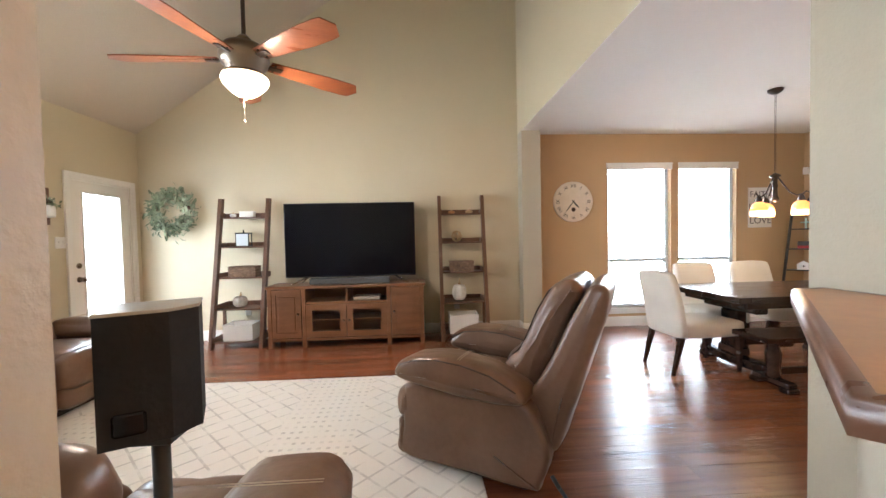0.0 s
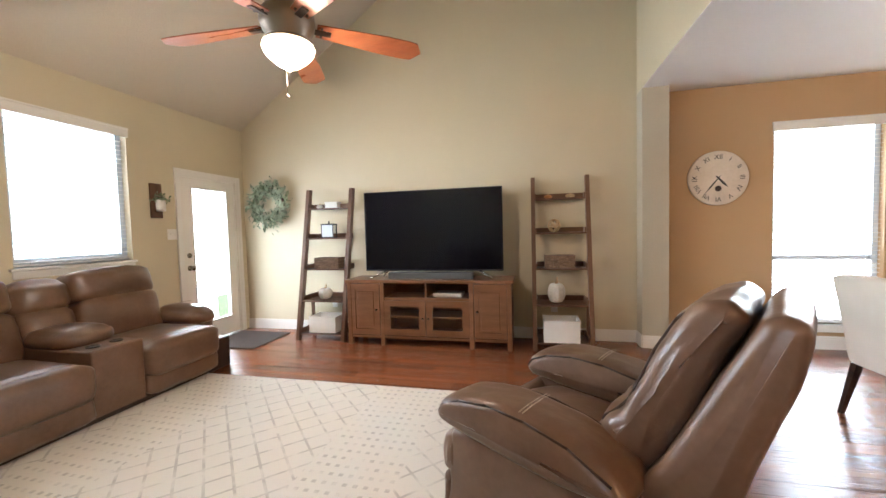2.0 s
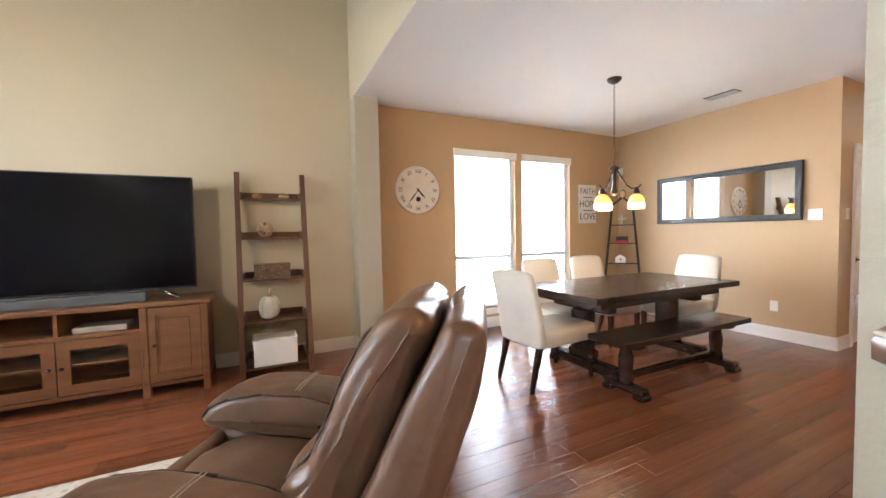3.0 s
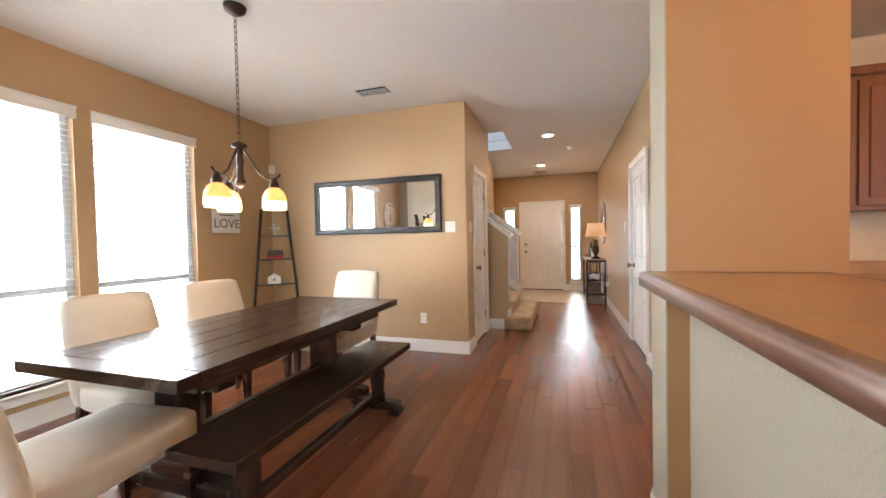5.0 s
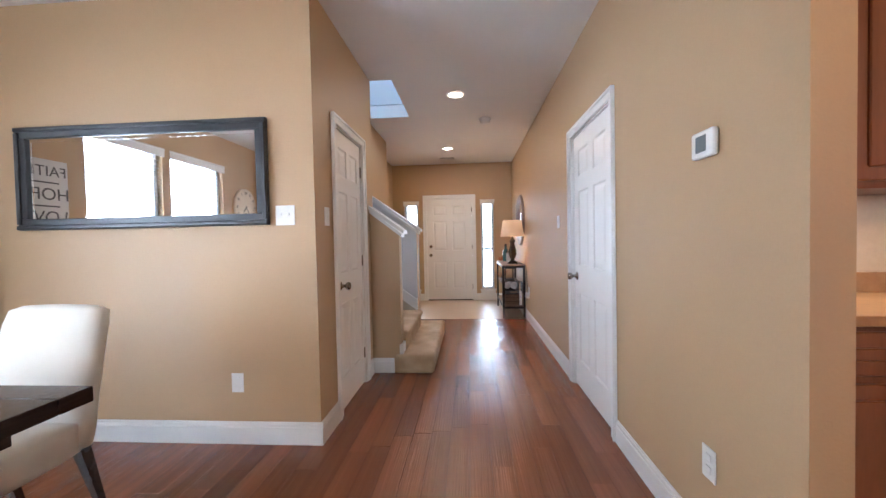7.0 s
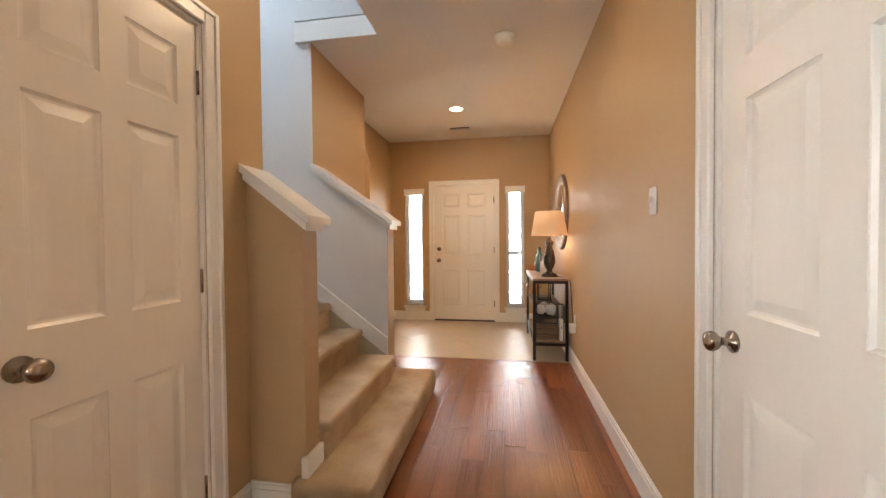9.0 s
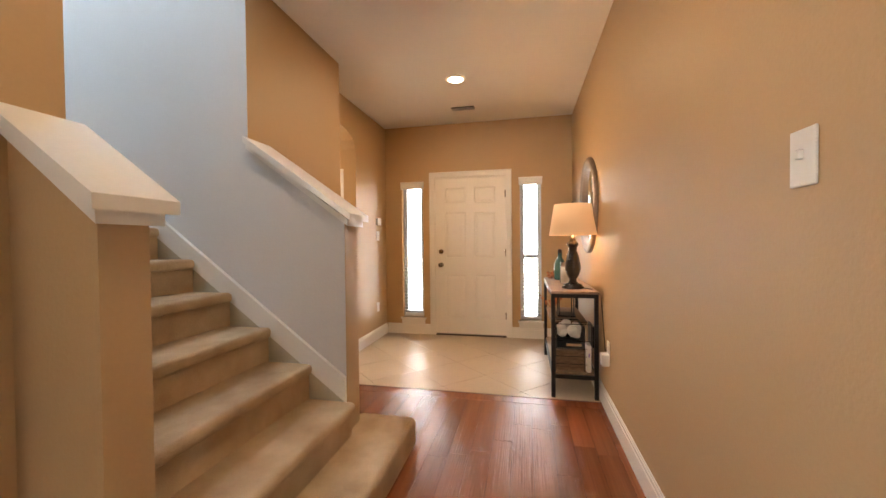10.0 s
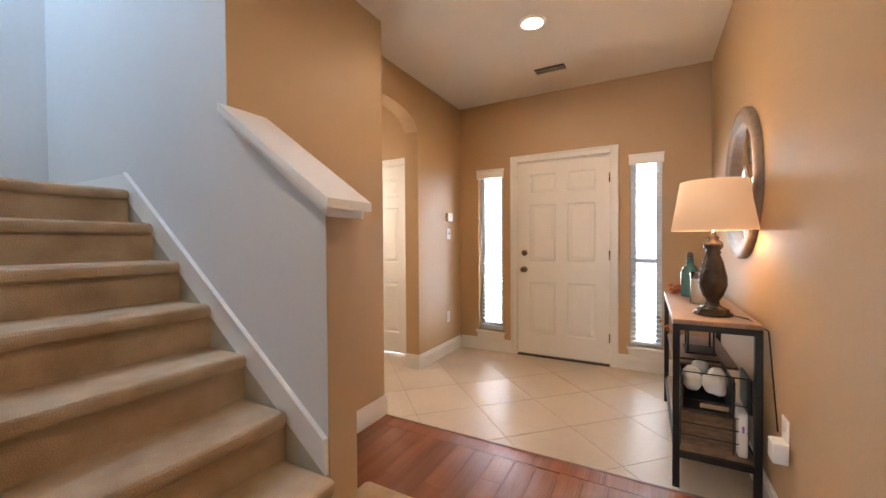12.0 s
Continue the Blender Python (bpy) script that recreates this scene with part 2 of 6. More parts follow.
def panel(bm, axis, x0, x1, y0, y1, z0, z1, holes):
    """A wall of real thickness with openings (u0, u1, w0, w1) cut through it; axis is the way it runs."""
    u0, u1 = (x0, x1) if axis == "x" else (y0, y1)
    us = sorted({u0, u1, *[min(max(q, u0), u1) for hole in holes for q in hole[:2]]})
    ws = sorted({z0, z1, *[min(max(q, z0), z1) for hole in holes for q in hole[2:]]})

    def full(i, j):
        if not (0 <= i < len(us) - 1 and 0 <= j < len(ws) - 1):
            return False
        cu, cw = (us[i] + us[i + 1]) / 2, (ws[j] + ws[j + 1]) / 2
        return not any(a < cu < b and c < cw < d for a, b, c, d in holes)

    made = {}

    def vert(u, side, w):
        key = (u, side, w)
        if key not in made:
            made[key] = bm.verts.new((u, (y0, y1)[side], w) if axis == "x" else ((x0, x1)[side], u, w))
        return made[key]

    for i in range(len(us) - 1):
        for j in range(len(ws) - 1):
            if not full(i, j):
                continue
            a, b, c, d = us[i], us[i + 1], ws[j], ws[j + 1]
            for side in (0, 1):
                bm.faces.new([vert(a, side, c), vert(b, side, c), vert(b, side, d), vert(a, side, d)])
            for (di, dj), (p, q) in {(-1, 0): ((a, c), (a, d)), (1, 0): ((b, c), (b, d)), (0, -1): ((a, c), (b, c)), (0, 1): ((a, d), (b, d))}.items():
                if not full(i + di, j + dj):
                    bm.faces.new([vert(p[0], 0, p[1]), vert(q[0], 0, q[1]), vert(q[0], 1, q[1]), vert(p[0], 1, p[1])])
    return bm


def wall(name, axis, x0, x1, y0, y1, z0, z1, material, label, holes=()):
    return solo(name, panel(bmesh.new(), axis, x0, x1, y0, y1, z0, z1, list(holes)), material, label, "wall", "structure")


# ---- plan ----
XW, XE = -3.78, 1.315         # living room, west and east
YS, YN = 0.52, 5.40           # living room, south and north
CE = 2.74                     # flat ceiling
DX = 5.58                     # dining room's east wall
HY0, HY1 = 1.055, 2.83        # hall, south and north faces
SX0, SX1 = 6.94, 8.03         # stair, between its walls
FX = 10.96                    # front wall
TX = 9.13                     # wood meets tile
SLOPE = 0.69
FAN_R = 0.885
PY = 5.19                     # front of the pilaster

# ---- walls ----
T = 0.15
WIN_W = [(2.92, 3.83, 1.10, 2.40), (1.86, 2.80, 1.10, 2.40)]
BACK_DOOR = (4.40, 5.24, 0.0, 2.04)
wall("wall_west", "y", XW - T, XW, YS - 0.12, YN + T, 0, 2.78, M_LIVING, "khaki painted wall with two windows and a glazed door", WIN_W + [BACK_DOOR])
wall("wall_north", "x", XW, XE, YN, YN + T, 0, 6.2, M_LIVING, "tall khaki painted wall behind the television")
wall("wall_south", "x", XW, -0.396, YS - 0.12, YS, 0, 5.9, M_CREAM, "cream painted wall ending at an opening")
wall("wall_south_header", "x", -0.396, XE + 0.3, YS - 0.12, YS, 2.74, 5.9, M_CREAM, "cream painted wall above the opening")
wall("wall_pilaster", "x", XE, 1.57, PY, YN, 0, CE, M_CREAM, "cream painted pilaster between living and dining room")
wall("wall_header", "y", XE, XE + 0.15, YS, YN + T, CE + 0.004, 6.2, M_LIVING, "khaki painted upper wall above the dining opening")
DWIN = [(2.60, 3.54, 0.26, 2.31), (3.66, 4.53, 0.26, 2.31)]
wall("wall_dining_north", "x", 1.57, DX + T, YN, YN + T, 0, CE, M_TAN, "tan painted dining wall with two tall windows", DWIN)
wall("wall_dining_east", "y", DX, DX + T, HY1, YN, 0, CE, M_TAN, "tan painted dining wall with a long mirror")
CLOSET = (5.94, 6.585, 0.0, 2.04)
wall("wall_closet", "x", DX + T, SX0, HY1, HY1 + 0.12, 0, CE, M_TAN, "tan painted hall wall with a closet door", [CLOSET])
HALLDOOR = (5.725, 6.59, 0.0, 2.04)
wall("wall_hall_south", "x", 4.40, FX, HY0 - 0.11, HY0, 0, CE, M_TAN, "tan painted hall wall with a white door", [HALLDOOR])
FDOOR = (1.85, 2.77, 0.0, 2.05)
SIDE = [(1.42, 1.68, 0.22, 1.99), (2.93, 3.22, 0.22, 1.99)]
wall("wall_front", "y", FX, FX + T, HY0 - 0.15, 3.6, 0, CE, M_TAN, "tan painted front wall with door and sidelights", [FDOOR] + SIDE)
wall("wall_stair_hall", "x", SX1, TX, 3.16, 3.28, 0, CE, M_TAN, "tan painted wall beside the stair")
wall("wall_stair_east", "y", SX1 - 0.0035, SX1 + 0.12, 3.28, 5.25, 0, 5.3, M_STAIRWALL, "pale painted stair wall")
wall("wall_stair_lower", "y", SX1 - 0.0035, SX1 - 0.001, 3.16, 3.28, 0, CE, M_STAIRWALL, "pale painted stair wall edge")
wall("wall_stair_west", "y", SX0 - 0.12, SX0, HY1 + 0.12, 5.25, 0, 5.3, M_STAIRWALL, "pale painted stair wall", [(4.25, 5.1, 1.48, 3.6)])
wall("wall_stair_north", "x", 6.0, SX1 + 0.12, 5.25, 5.40, 0, 5.3, M_STAIRWALL, "pale painted stair wall")
wall("wall_well_east", "y", SX1 - 0.03, SX1 + 0.12, 2.62, 3.28, CE + 0.16, 3.25, M_STAIRWALL, "pale painted low wall of the upper landing")
wall("wall_well_south", "x", SX0 - 0.03, SX1 + 0.12, 2.50, 2.62, CE + 0.16, 5.3, M_STAIRWALL, "pale painted wall of the stairwell")
wall("wall_well_upper", "y", 9.18, 9.28, 2.5, 5.4, CE + 0.16, 5.3, M_STAIRWALL, "pale painted wall upstairs")
wall("wall_well_side", "x", SX1, 9.28, 5.25, 5.40, CE + 0.16, 5.3, M_STAIRWALL, "pale painted wall upstairs")
wall("wall_well_side", "x", SX1 + 0.12, 9.28, 2.50, 2.62, CE + 0.16, 5.3, M_STAIRWALL, "pale painted wall upstairs")
wall("wall_landing_west", "y", 5.9, 6.0, 4.1, 5.4, 1.3, 5.3, M_STAIRWALL, "pale painted wall over the upper flight")
wall("wall_landing_south", "x", 6.0, SX0 - 0.12, 4.1, 4.22, 1.3, 5.3, M_STAIRWALL, "pale painted wall over the upper flight")
wall("wall_far_hall", "x", TX, 10.35, 4.90, 5.05, 0, CE, M_TAN, "tan painted wall beyond the arch")
wall("wall_far_hall_side", "y", TX - 0.12, TX, 3.28, 5.05, 0, CE, M_TAN, "tan painted wall beyond the arch")
wall("wall_far_hall_side", "y", 10.35, 10.47, 3.6, 5.05, 0, CE, M_TAN, "tan painted wall with a door beyond the arch", [(3.79, 4.55, 0, 2.04)])


def arch_wall():
    """The foyer's side wall: an arched opening, then plain wall."""
    bm = bmesh.new()
    xa, xb, spring, rise = TX, 10.05, 2.26, 0.175
    y0, y1 = 3.45, 3.60
    bx(bm, xb, FX, y0, y1, 0, CE)
    n, top = 16, []
    for i in range(n + 1):
        x = xa + (xb - xa) * i / n
        u = (x - (xa + xb) / 2) / ((xb - xa) / 2)
        top.append((x, spring + rise * math.sqrt(max(0, 1 - u * u))))
    for (x0, za), (x1, zb) in zip(top, top[1:]):
        vs = [bm.verts.new(c) for c in ((x0, y0, za), (x1, y0, zb), (x1, y0, CE), (x0, y0, CE), (x0, y1, za), (x1, y1, zb), (x1, y1, CE), (x0, y1, CE))]
        for q in ((0, 1, 2, 3), (4, 7, 6, 5), (0, 4, 5, 1)):
            bm.faces.new([vs[k] for k in q])
    bmesh.ops.remove_doubles(bm, verts=list(bm.verts), dist=0.0005)
    return solo("wall_arch", bm, M_TAN, "tan painted foyer wall with an arched opening", "wall", "structure")


arch_wall()

# kitchen side: column, half wall, far column, plain walls that close it
wall("wall_column", "x", 1.35, 1.60, 1.19, 1.46, 0, CE, M_CREAM, "cream textured column at the end of the bar")
wall("wall_bar", "x", 1.60, 3.235, 1.26, 1.395, 0, 1.075, M_CREAM, "cream painted half wall under the bar")
wall("wall_bar_end", "y", 3.235, 3.467, 0.93, 1.468, 0, CE, M_KITCHEN, "tan painted column at the end of the bar")
solo("wall_bar_face", panel(bmesh.new(), "x", 3.235, 3.47, 1.468, 1.474, 0, CE, []), M_CREAM, "cream painted face of the column", "wall", "structure")
bm = bmesh.new()
prism(bm, [(0.66, 0.68), (0.76, 0.58), (1.40, 1.20), (1.349, 1.30)], 0, 1.075)
solo("wall_bar_angle", bm, M_CREAM, "cream painted angled half wall under the bar", "wall", "structure")
KX0, KX1, KY = -3.0, 6.2, -3.6
wall("wall_kitchen_south", "x", KX0, KX1, KY - T, KY, 0, CE, M_KITCHEN, "tan painted kitchen wall", [(-2.6, -1.0, 0.9, 2.2)])
wall("wall_kitchen_east", "y", KX1, KX1 + T, KY, HY0 - 0.11, 0, CE, M_KITCHEN, "tan painted kitchen wall")
wall("wall_kitchen_west", "y", KX0 - T, KX0, KY, YS - 0.12, 0, CE, M_KITCHEN, "tan painted breakfast nook wall")


def slab(name, x0, x1, y0, y1, z0, z1, material, label, cat="ceiling"):
    return solo(name, bx(bmesh.new(), x0, x1, y0, y1, z0, z1), material, label, cat, "structure")


slab("ceiling_edge", XE + 0.001, XE + 0.15, YS, YN + T, CE, CE + 0.0035, M_CEIL, "flat white ceiling edge under the upper wall")
slab("ceiling_dining", XE + 0.15, DX + T, HY1 - 0.33, YN + T, CE, CE + 0.15, M_CEIL, "flat white textured ceiling")
slab("ceiling_hall", XE + 0.15, 6.93, HY0 - 0.2, HY1 - 0.33, CE, CE + 0.15, M_CEIL, "flat white textured hall ceiling")
slab("ceiling_hall_closet", DX + T, 6.93, HY1 - 0.33, HY1 + 0.12, CE, CE + 0.15, M_CEIL, "flat white hall ceiling")
slab("ceiling_hall_stair", 6.93, SX1 - 0.03, HY0 - 0.2, 2.62, CE, CE + 0.15, M_CEIL, "flat white hall ceiling beside the stairwell")
slab("ceiling_foyer", SX1 - 0.03, FX + T, HY0 - 0.2, 3.28, CE, CE + 0.15, M_CEIL, "flat white foyer ceiling")
slab("ceiling_foyer_side", TX - 0.12, FX + T, 3.28, 5.05, CE, CE + 0.15, M_CEIL, "flat white ceiling beyond the arch")
slab("ceiling_kitchen", KX0 - T, KX1 + T, KY - T, YS - 0.12, CE, CE + 0.15, M_CEIL, "flat white kitchen ceiling")
slab("ceiling_kitchen_bar", XE + 0.15, KX1, YS - 0.12, HY0 - 0.2, CE, CE + 0.15, M_CEIL, "flat white kitchen ceiling")
slab("ceiling_stairwell", 5.9, 9.28, 2.5, 5.4, 5.3, 5.4, M_CEIL, "flat white ceiling over the stairs")
bm = bmesh.new()
top_x = 0.2
top_z = 2.77 + (top_x - XW) * SLOPE
sec = [(XW - T, 2.77 - T * SLOPE), (top_x, top_z), (XE + 0.15, top_z), (XE + 0.15, top_z + 0.12), (top_x, top_z + 0.12), (XW - T, 2.89 - T * SLOPE)]
a = [bm.verts.new((x, YS - 0.12, z)) for x, z in sec]
b = [bm.verts.new((x, YN + T, z)) for x, z in sec]
bm.faces.new(a)
bm.faces.new(list(reversed(b)))
for i in range(6):
    bm.faces.new((a[i], b[i], b[(i + 1) % 6], a[(i + 1) % 6]))
solo("ceiling_vault", bm, M_VAULT, "sloping vaulted living room ceiling", "ceiling", "structure")

# floors
slab("floor", XW - T, TX, YS - 0.12, 5.6, -0.15, -0.012, M_GAP, "dark cherry wood plank floor", "floor")
slab("floor_foyer", TX, FX + T, HY0 - 0.15, 5.05, -0.15, -0.0025, M_GROUT, "beige tile foyer floor laid diagonally", "floor")
slab("floor_kitchen", KX0 - T, KX1 + T, KY - T, YS - 0.12, -0.15, -0.002, M_TILE, "beige kitchen floor", "floor")
slab("floor_kitchen_bar", 1.5, 6.2, YS - 0.12, 1.03, -0.01, -0.0015, M_TILE, "beige kitchen floor", "floor")
slab("ground", -40, 40, -40, 40, -0.5, -0.16, surface("lawn", (0.05, 0.08, 0.02), (0.10, 0.13, 0.05), 0.95, 2, 30, 0.5), "lawn around the house", "ground")

# added glowing panels outside: they whiten the windows and light the rooms
M_BACKDROP_GLOW = glow("backdrop_glow", (0.90, 0.96, 1.0), 11.0, (0.8, 0.8, 0.8))
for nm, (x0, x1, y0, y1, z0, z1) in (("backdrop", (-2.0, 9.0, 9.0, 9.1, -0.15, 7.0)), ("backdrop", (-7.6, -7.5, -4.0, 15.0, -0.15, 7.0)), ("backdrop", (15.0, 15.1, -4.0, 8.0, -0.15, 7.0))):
    solo(nm, bx(bmesh.new(), x0, x1, y0, y1, z0, z1), M_BACKDROP_GLOW, "glowing panel standing in for the overexposed outdoors", "backdrop", "structure")
# ---- more materials ----
M_LEATHER = surface("brown_leather", (0.104, 0.055, 0.033), (0.178, 0.102, 0.063), 0.30, 3.5, 34, 0.22, rough_var=0.03, dist=0.005)
M_PIPING = plain("dark_piping", (0.035, 0.018, 0.012), 0.5)
M_THREAD = plain("pale_thread", (0.45, 0.38, 0.30), 0.7)
M_WALNUT = surface("walnut_wood", (0.075, 0.032, 0.016), (0.15, 0.070, 0.036), 0.38, 3, 26, 0.15, stretch=(4, 4, 0.5))
M_CONSOLE = surface("cherry_wood", (0.13, 0.052, 0.022), (0.24, 0.11, 0.05), 0.36, 3, 30, 0.12, stretch=(0.5, 4, 4))
M_TABLE = surface("espresso_wood", (0.022, 0.012, 0.009), (0.05, 0.026, 0.018), 0.24, 3, 24, 0.08, stretch=(0.4, 4, 4), spread=0.15)
M_FABRIC = surface("ivory_linen", (0.68, 0.62, 0.53), (0.76, 0.70, 0.61), 0.9, 4, 240, 0.35, dist=0.004)
M_SCREEN = plain("black_screen", (0.003, 0.003, 0.005), 0.1)
M_SCREEN.node_tree.nodes["Principled BSDF"].inputs["Specular IOR Level"].default_value = 0.22
M_DARKPLASTIC = plain("dark_plastic", (0.016, 0.017, 0.019), 0.45)
M_CHROME = plain("chrome", (0.75, 0.75, 0.75), 0.12, 1.0)
M_GREYGLASS = plain("smoked_glass", (0.05, 0.055, 0.06), 0.08)
M_WICKER = surface("wicker", (0.13, 0.08, 0.05), (0.30, 0.20, 0.13), 0.8, 20, 80, 0.8, stretch=(1, 1, 3), spread=0.2)
M_CANVAS = surface("white_canvas", (0.74, 0.72, 0.68), (0.82, 0.80, 0.76), 0.9, 5, 200, 0.3)
M_CERAMIC = surface("whitewashed_ceramic", (0.50, 0.46, 0.40), (0.80, 0.77, 0.71), 0.6, 9, 60, 0.3)
M_ORANGE = plain("orange_gourd", (0.50, 0.22, 0.08), 0.5)
M_BURLAP = surface("natural_twig", (0.38, 0.25, 0.12), (0.58, 0.42, 0.25), 0.8, 12, 80, 0.4)
M_LEAF = surface("wreath_leaf", (0.12, 0.16, 0.09), (0.36, 0.41, 0.28), 0.6, 6, 40, 0.1, spread=0.4)
M_BLADE = surface("mahogany_blade", (0.20, 0.055, 0.02), (0.34, 0.11, 0.045), 0.3, 3, 30, 0.1, stretch=(0.5, 4, 4))
M_PEWTER = plain("aged_pewter", (0.30, 0.25, 0.20), 0.35, 0.9)
M_FANGLASS = glow("frosted_bowl", (1.0, 0.80, 0.52), 7.0)
M_AMBER = glow("amber_shade_glass", (1.0, 0.42, 0.08), 1.3, (0.8, 0.5, 0.25))
M_AMBERLOW = glow("amber_shade_lower", (1.0, 0.66, 0.32), 3.2, (0.9, 0.7, 0.45))
M_CAN = glow("recessed_bulb", (1.0, 0.82, 0.58), 18.0)
M_SHADE = glow("lamp_shade_linen", (1.0, 0.52, 0.24), 0.42, (0.62, 0.46, 0.32))
M_BULB = glow("bulb", (1.0, 0.75, 0.45), 12.0)
M_INK = plain("black_ink", (0.02, 0.02, 0.02), 0.6)
M_DIAL = surface("antique_dial", (0.62, 0.53, 0.42), (0.76, 0.68, 0.57), 0.6, 5, 40, 0.05)
M_SIGN = plain("whitewashed_board", (0.72, 0.69, 0.65), 0.7)
M_MAT = surface("dark_mat", (0.03, 0.022, 0.018), (0.07, 0.05, 0.04), 0.95, 20, 150, 0.6)
M_RED = plain("red_tin", (0.35, 0.02, 0.03), 0.4)
M_TEAL = plain("pale_teal", (0.40, 0.52, 0.48), 0.6)
M_IRON = plain("black_iron", (0.015, 0.014, 0.014), 0.45, 0.4)
M_TOPWOOD = surface("weathered_top", (0.17, 0.10, 0.06), (0.33, 0.21, 0.13), 0.45, 4, 30, 0.15, stretch=(0.5, 4, 4))
M_LAMPBLACK = surface("rubbed_black", (0.012, 0.010, 0.009), (0.05, 0.035, 0.025), 0.25, 6, 40, 0.05)
M_BOTTLE = glass("teal_bottle_glass", (0.35, 0.6, 0.55))
M_CLEAR = glass("clear_glass", (0.95, 0.97, 0.96))
M_CAB = surface("cabinet_cherry", (0.15, 0.050, 0.018), (0.24, 0.085, 0.032), 0.32, 3, 26, 0.1, stretch=(4, 4, 0.5))
M_SPLASH = surface("beige_backsplash", (0.58, 0.47, 0.34), (0.66, 0.55, 0.41), 0.4, 5, 40, 0.1)
M_FRAMEGREY = surface("grey_wood_frame", (0.16, 0.11, 0.08), (0.30, 0.22, 0.16), 0.45, 5, 40, 0.2)


def rug_material():
    m, n, l, bs = nodes_of("rug_pile")

    def math_node(op, a, b=None):
        nd = n.new("ShaderNodeMath")
        nd.operation = op
        for i, v in enumerate((a, b)):
            if v is None:
                continue
            if isinstance(v, (int, float)):
                nd.inputs[i].default_value = v
            else:
                l.new(v, nd.inputs[i])
        return nd.outputs[0]

    co = n.new("ShaderNodeTexCoord")
    sep = n.new("ShaderNodeSeparateXYZ")
    l.new(co.outputs["Object"], sep.inputs[0])
    x, y = sep.outputs[0], sep.outputs[1]

    def line(v, f, w):
        return math_node("LESS_THAN", math_node("ABSOLUTE", math_node("SUBTRACT", math_node("FRACT", math_node("MULTIPLY", v, f)), 0.5)), w)

    d1 = line(math_node("ADD", x, y), 5.2, 0.055)
    d2 = line(math_node("SUBTRACT", x, y), 5.2, 0.055)
    lat = math_node("MAXIMUM", d1, d2)
    dots = math_node("MULTIPLY", line(x, 17.0, 0.22), line(y, 14.0, 0.17))
    band = line(x, 0.62, 0.17)
    inv = math_node("SUBTRACT", 1.0, band)
    pat = math_node("ADD", math_node("MULTIPLY", lat, inv), math_node("MULTIPLY", dots, band))
    nz = n.new("ShaderNodeTexNoise")
    nz.inputs["Scale"].default_value, nz.inputs["Detail"].default_value = 9, 5
    l.new(co.outputs["Object"], nz.inputs["Vector"])
    worn = n.new("ShaderNodeMapRange")
    worn.inputs["From Min"].default_value, worn.inputs["From Max"].default_value = 0.36, 0.58
    l.new(nz.outputs[0], worn.inputs[0])
    fac = math_node("MULTIPLY", math_node("MULTIPLY", pat, worn.outputs[0]), 0.58)
    mix = n.new("ShaderNodeMix")
    mix.data_type = "RGBA"
    l.new(fac, mix.inputs[0])
    mix.inputs[6].default_value, mix.inputs[7].default_value = (0.70, 0.66, 0.60, 1), (0.36, 0.33, 0.30, 1)
    l.new(mix.outputs[2], bs.inputs["Base Color"])
    bs.inputs["Roughness"].default_value = 0.95
    fz = n.new("ShaderNodeTexNoise")
    fz.inputs["Scale"].default_value = 180
    l.new(co.outputs["Object"], fz.inputs["Vector"])
    bp = n.new("ShaderNodeBump")
    bp.inputs["Strength"].default_value, bp.inputs["Distance"].default_value = 0.5, 0.006
    l.new(fz.outputs[0], bp.inputs["Height"])
    l.new(bp.outputs[0], bs.inputs["Normal"])
    return m


# ---- doors, windows, trim ----
def knob(parent, x, y, z, side, material=None, lever=False):
    """A door knob that stands off the face towards side * y, in the door's own axes."""
    bm = bmesh.new()
    prof = [(0.032, 0), (0.032, 0.006), (0.014, 0.012), (0.012, 0.035), (0.024, 0.045), (0.030, 0.058), (0.026, 0.070), (0.008, 0.076)]
    lathe(bm, prof, 16)
    shift(bm, Matrix.Translation((x, y, z)) @ pose(0, 0, 0, 90 if side < 0 else -90, 0, 0))
    return part("door_knob", bm, material or M_NICKEL, parent, "satin nickel door knob")


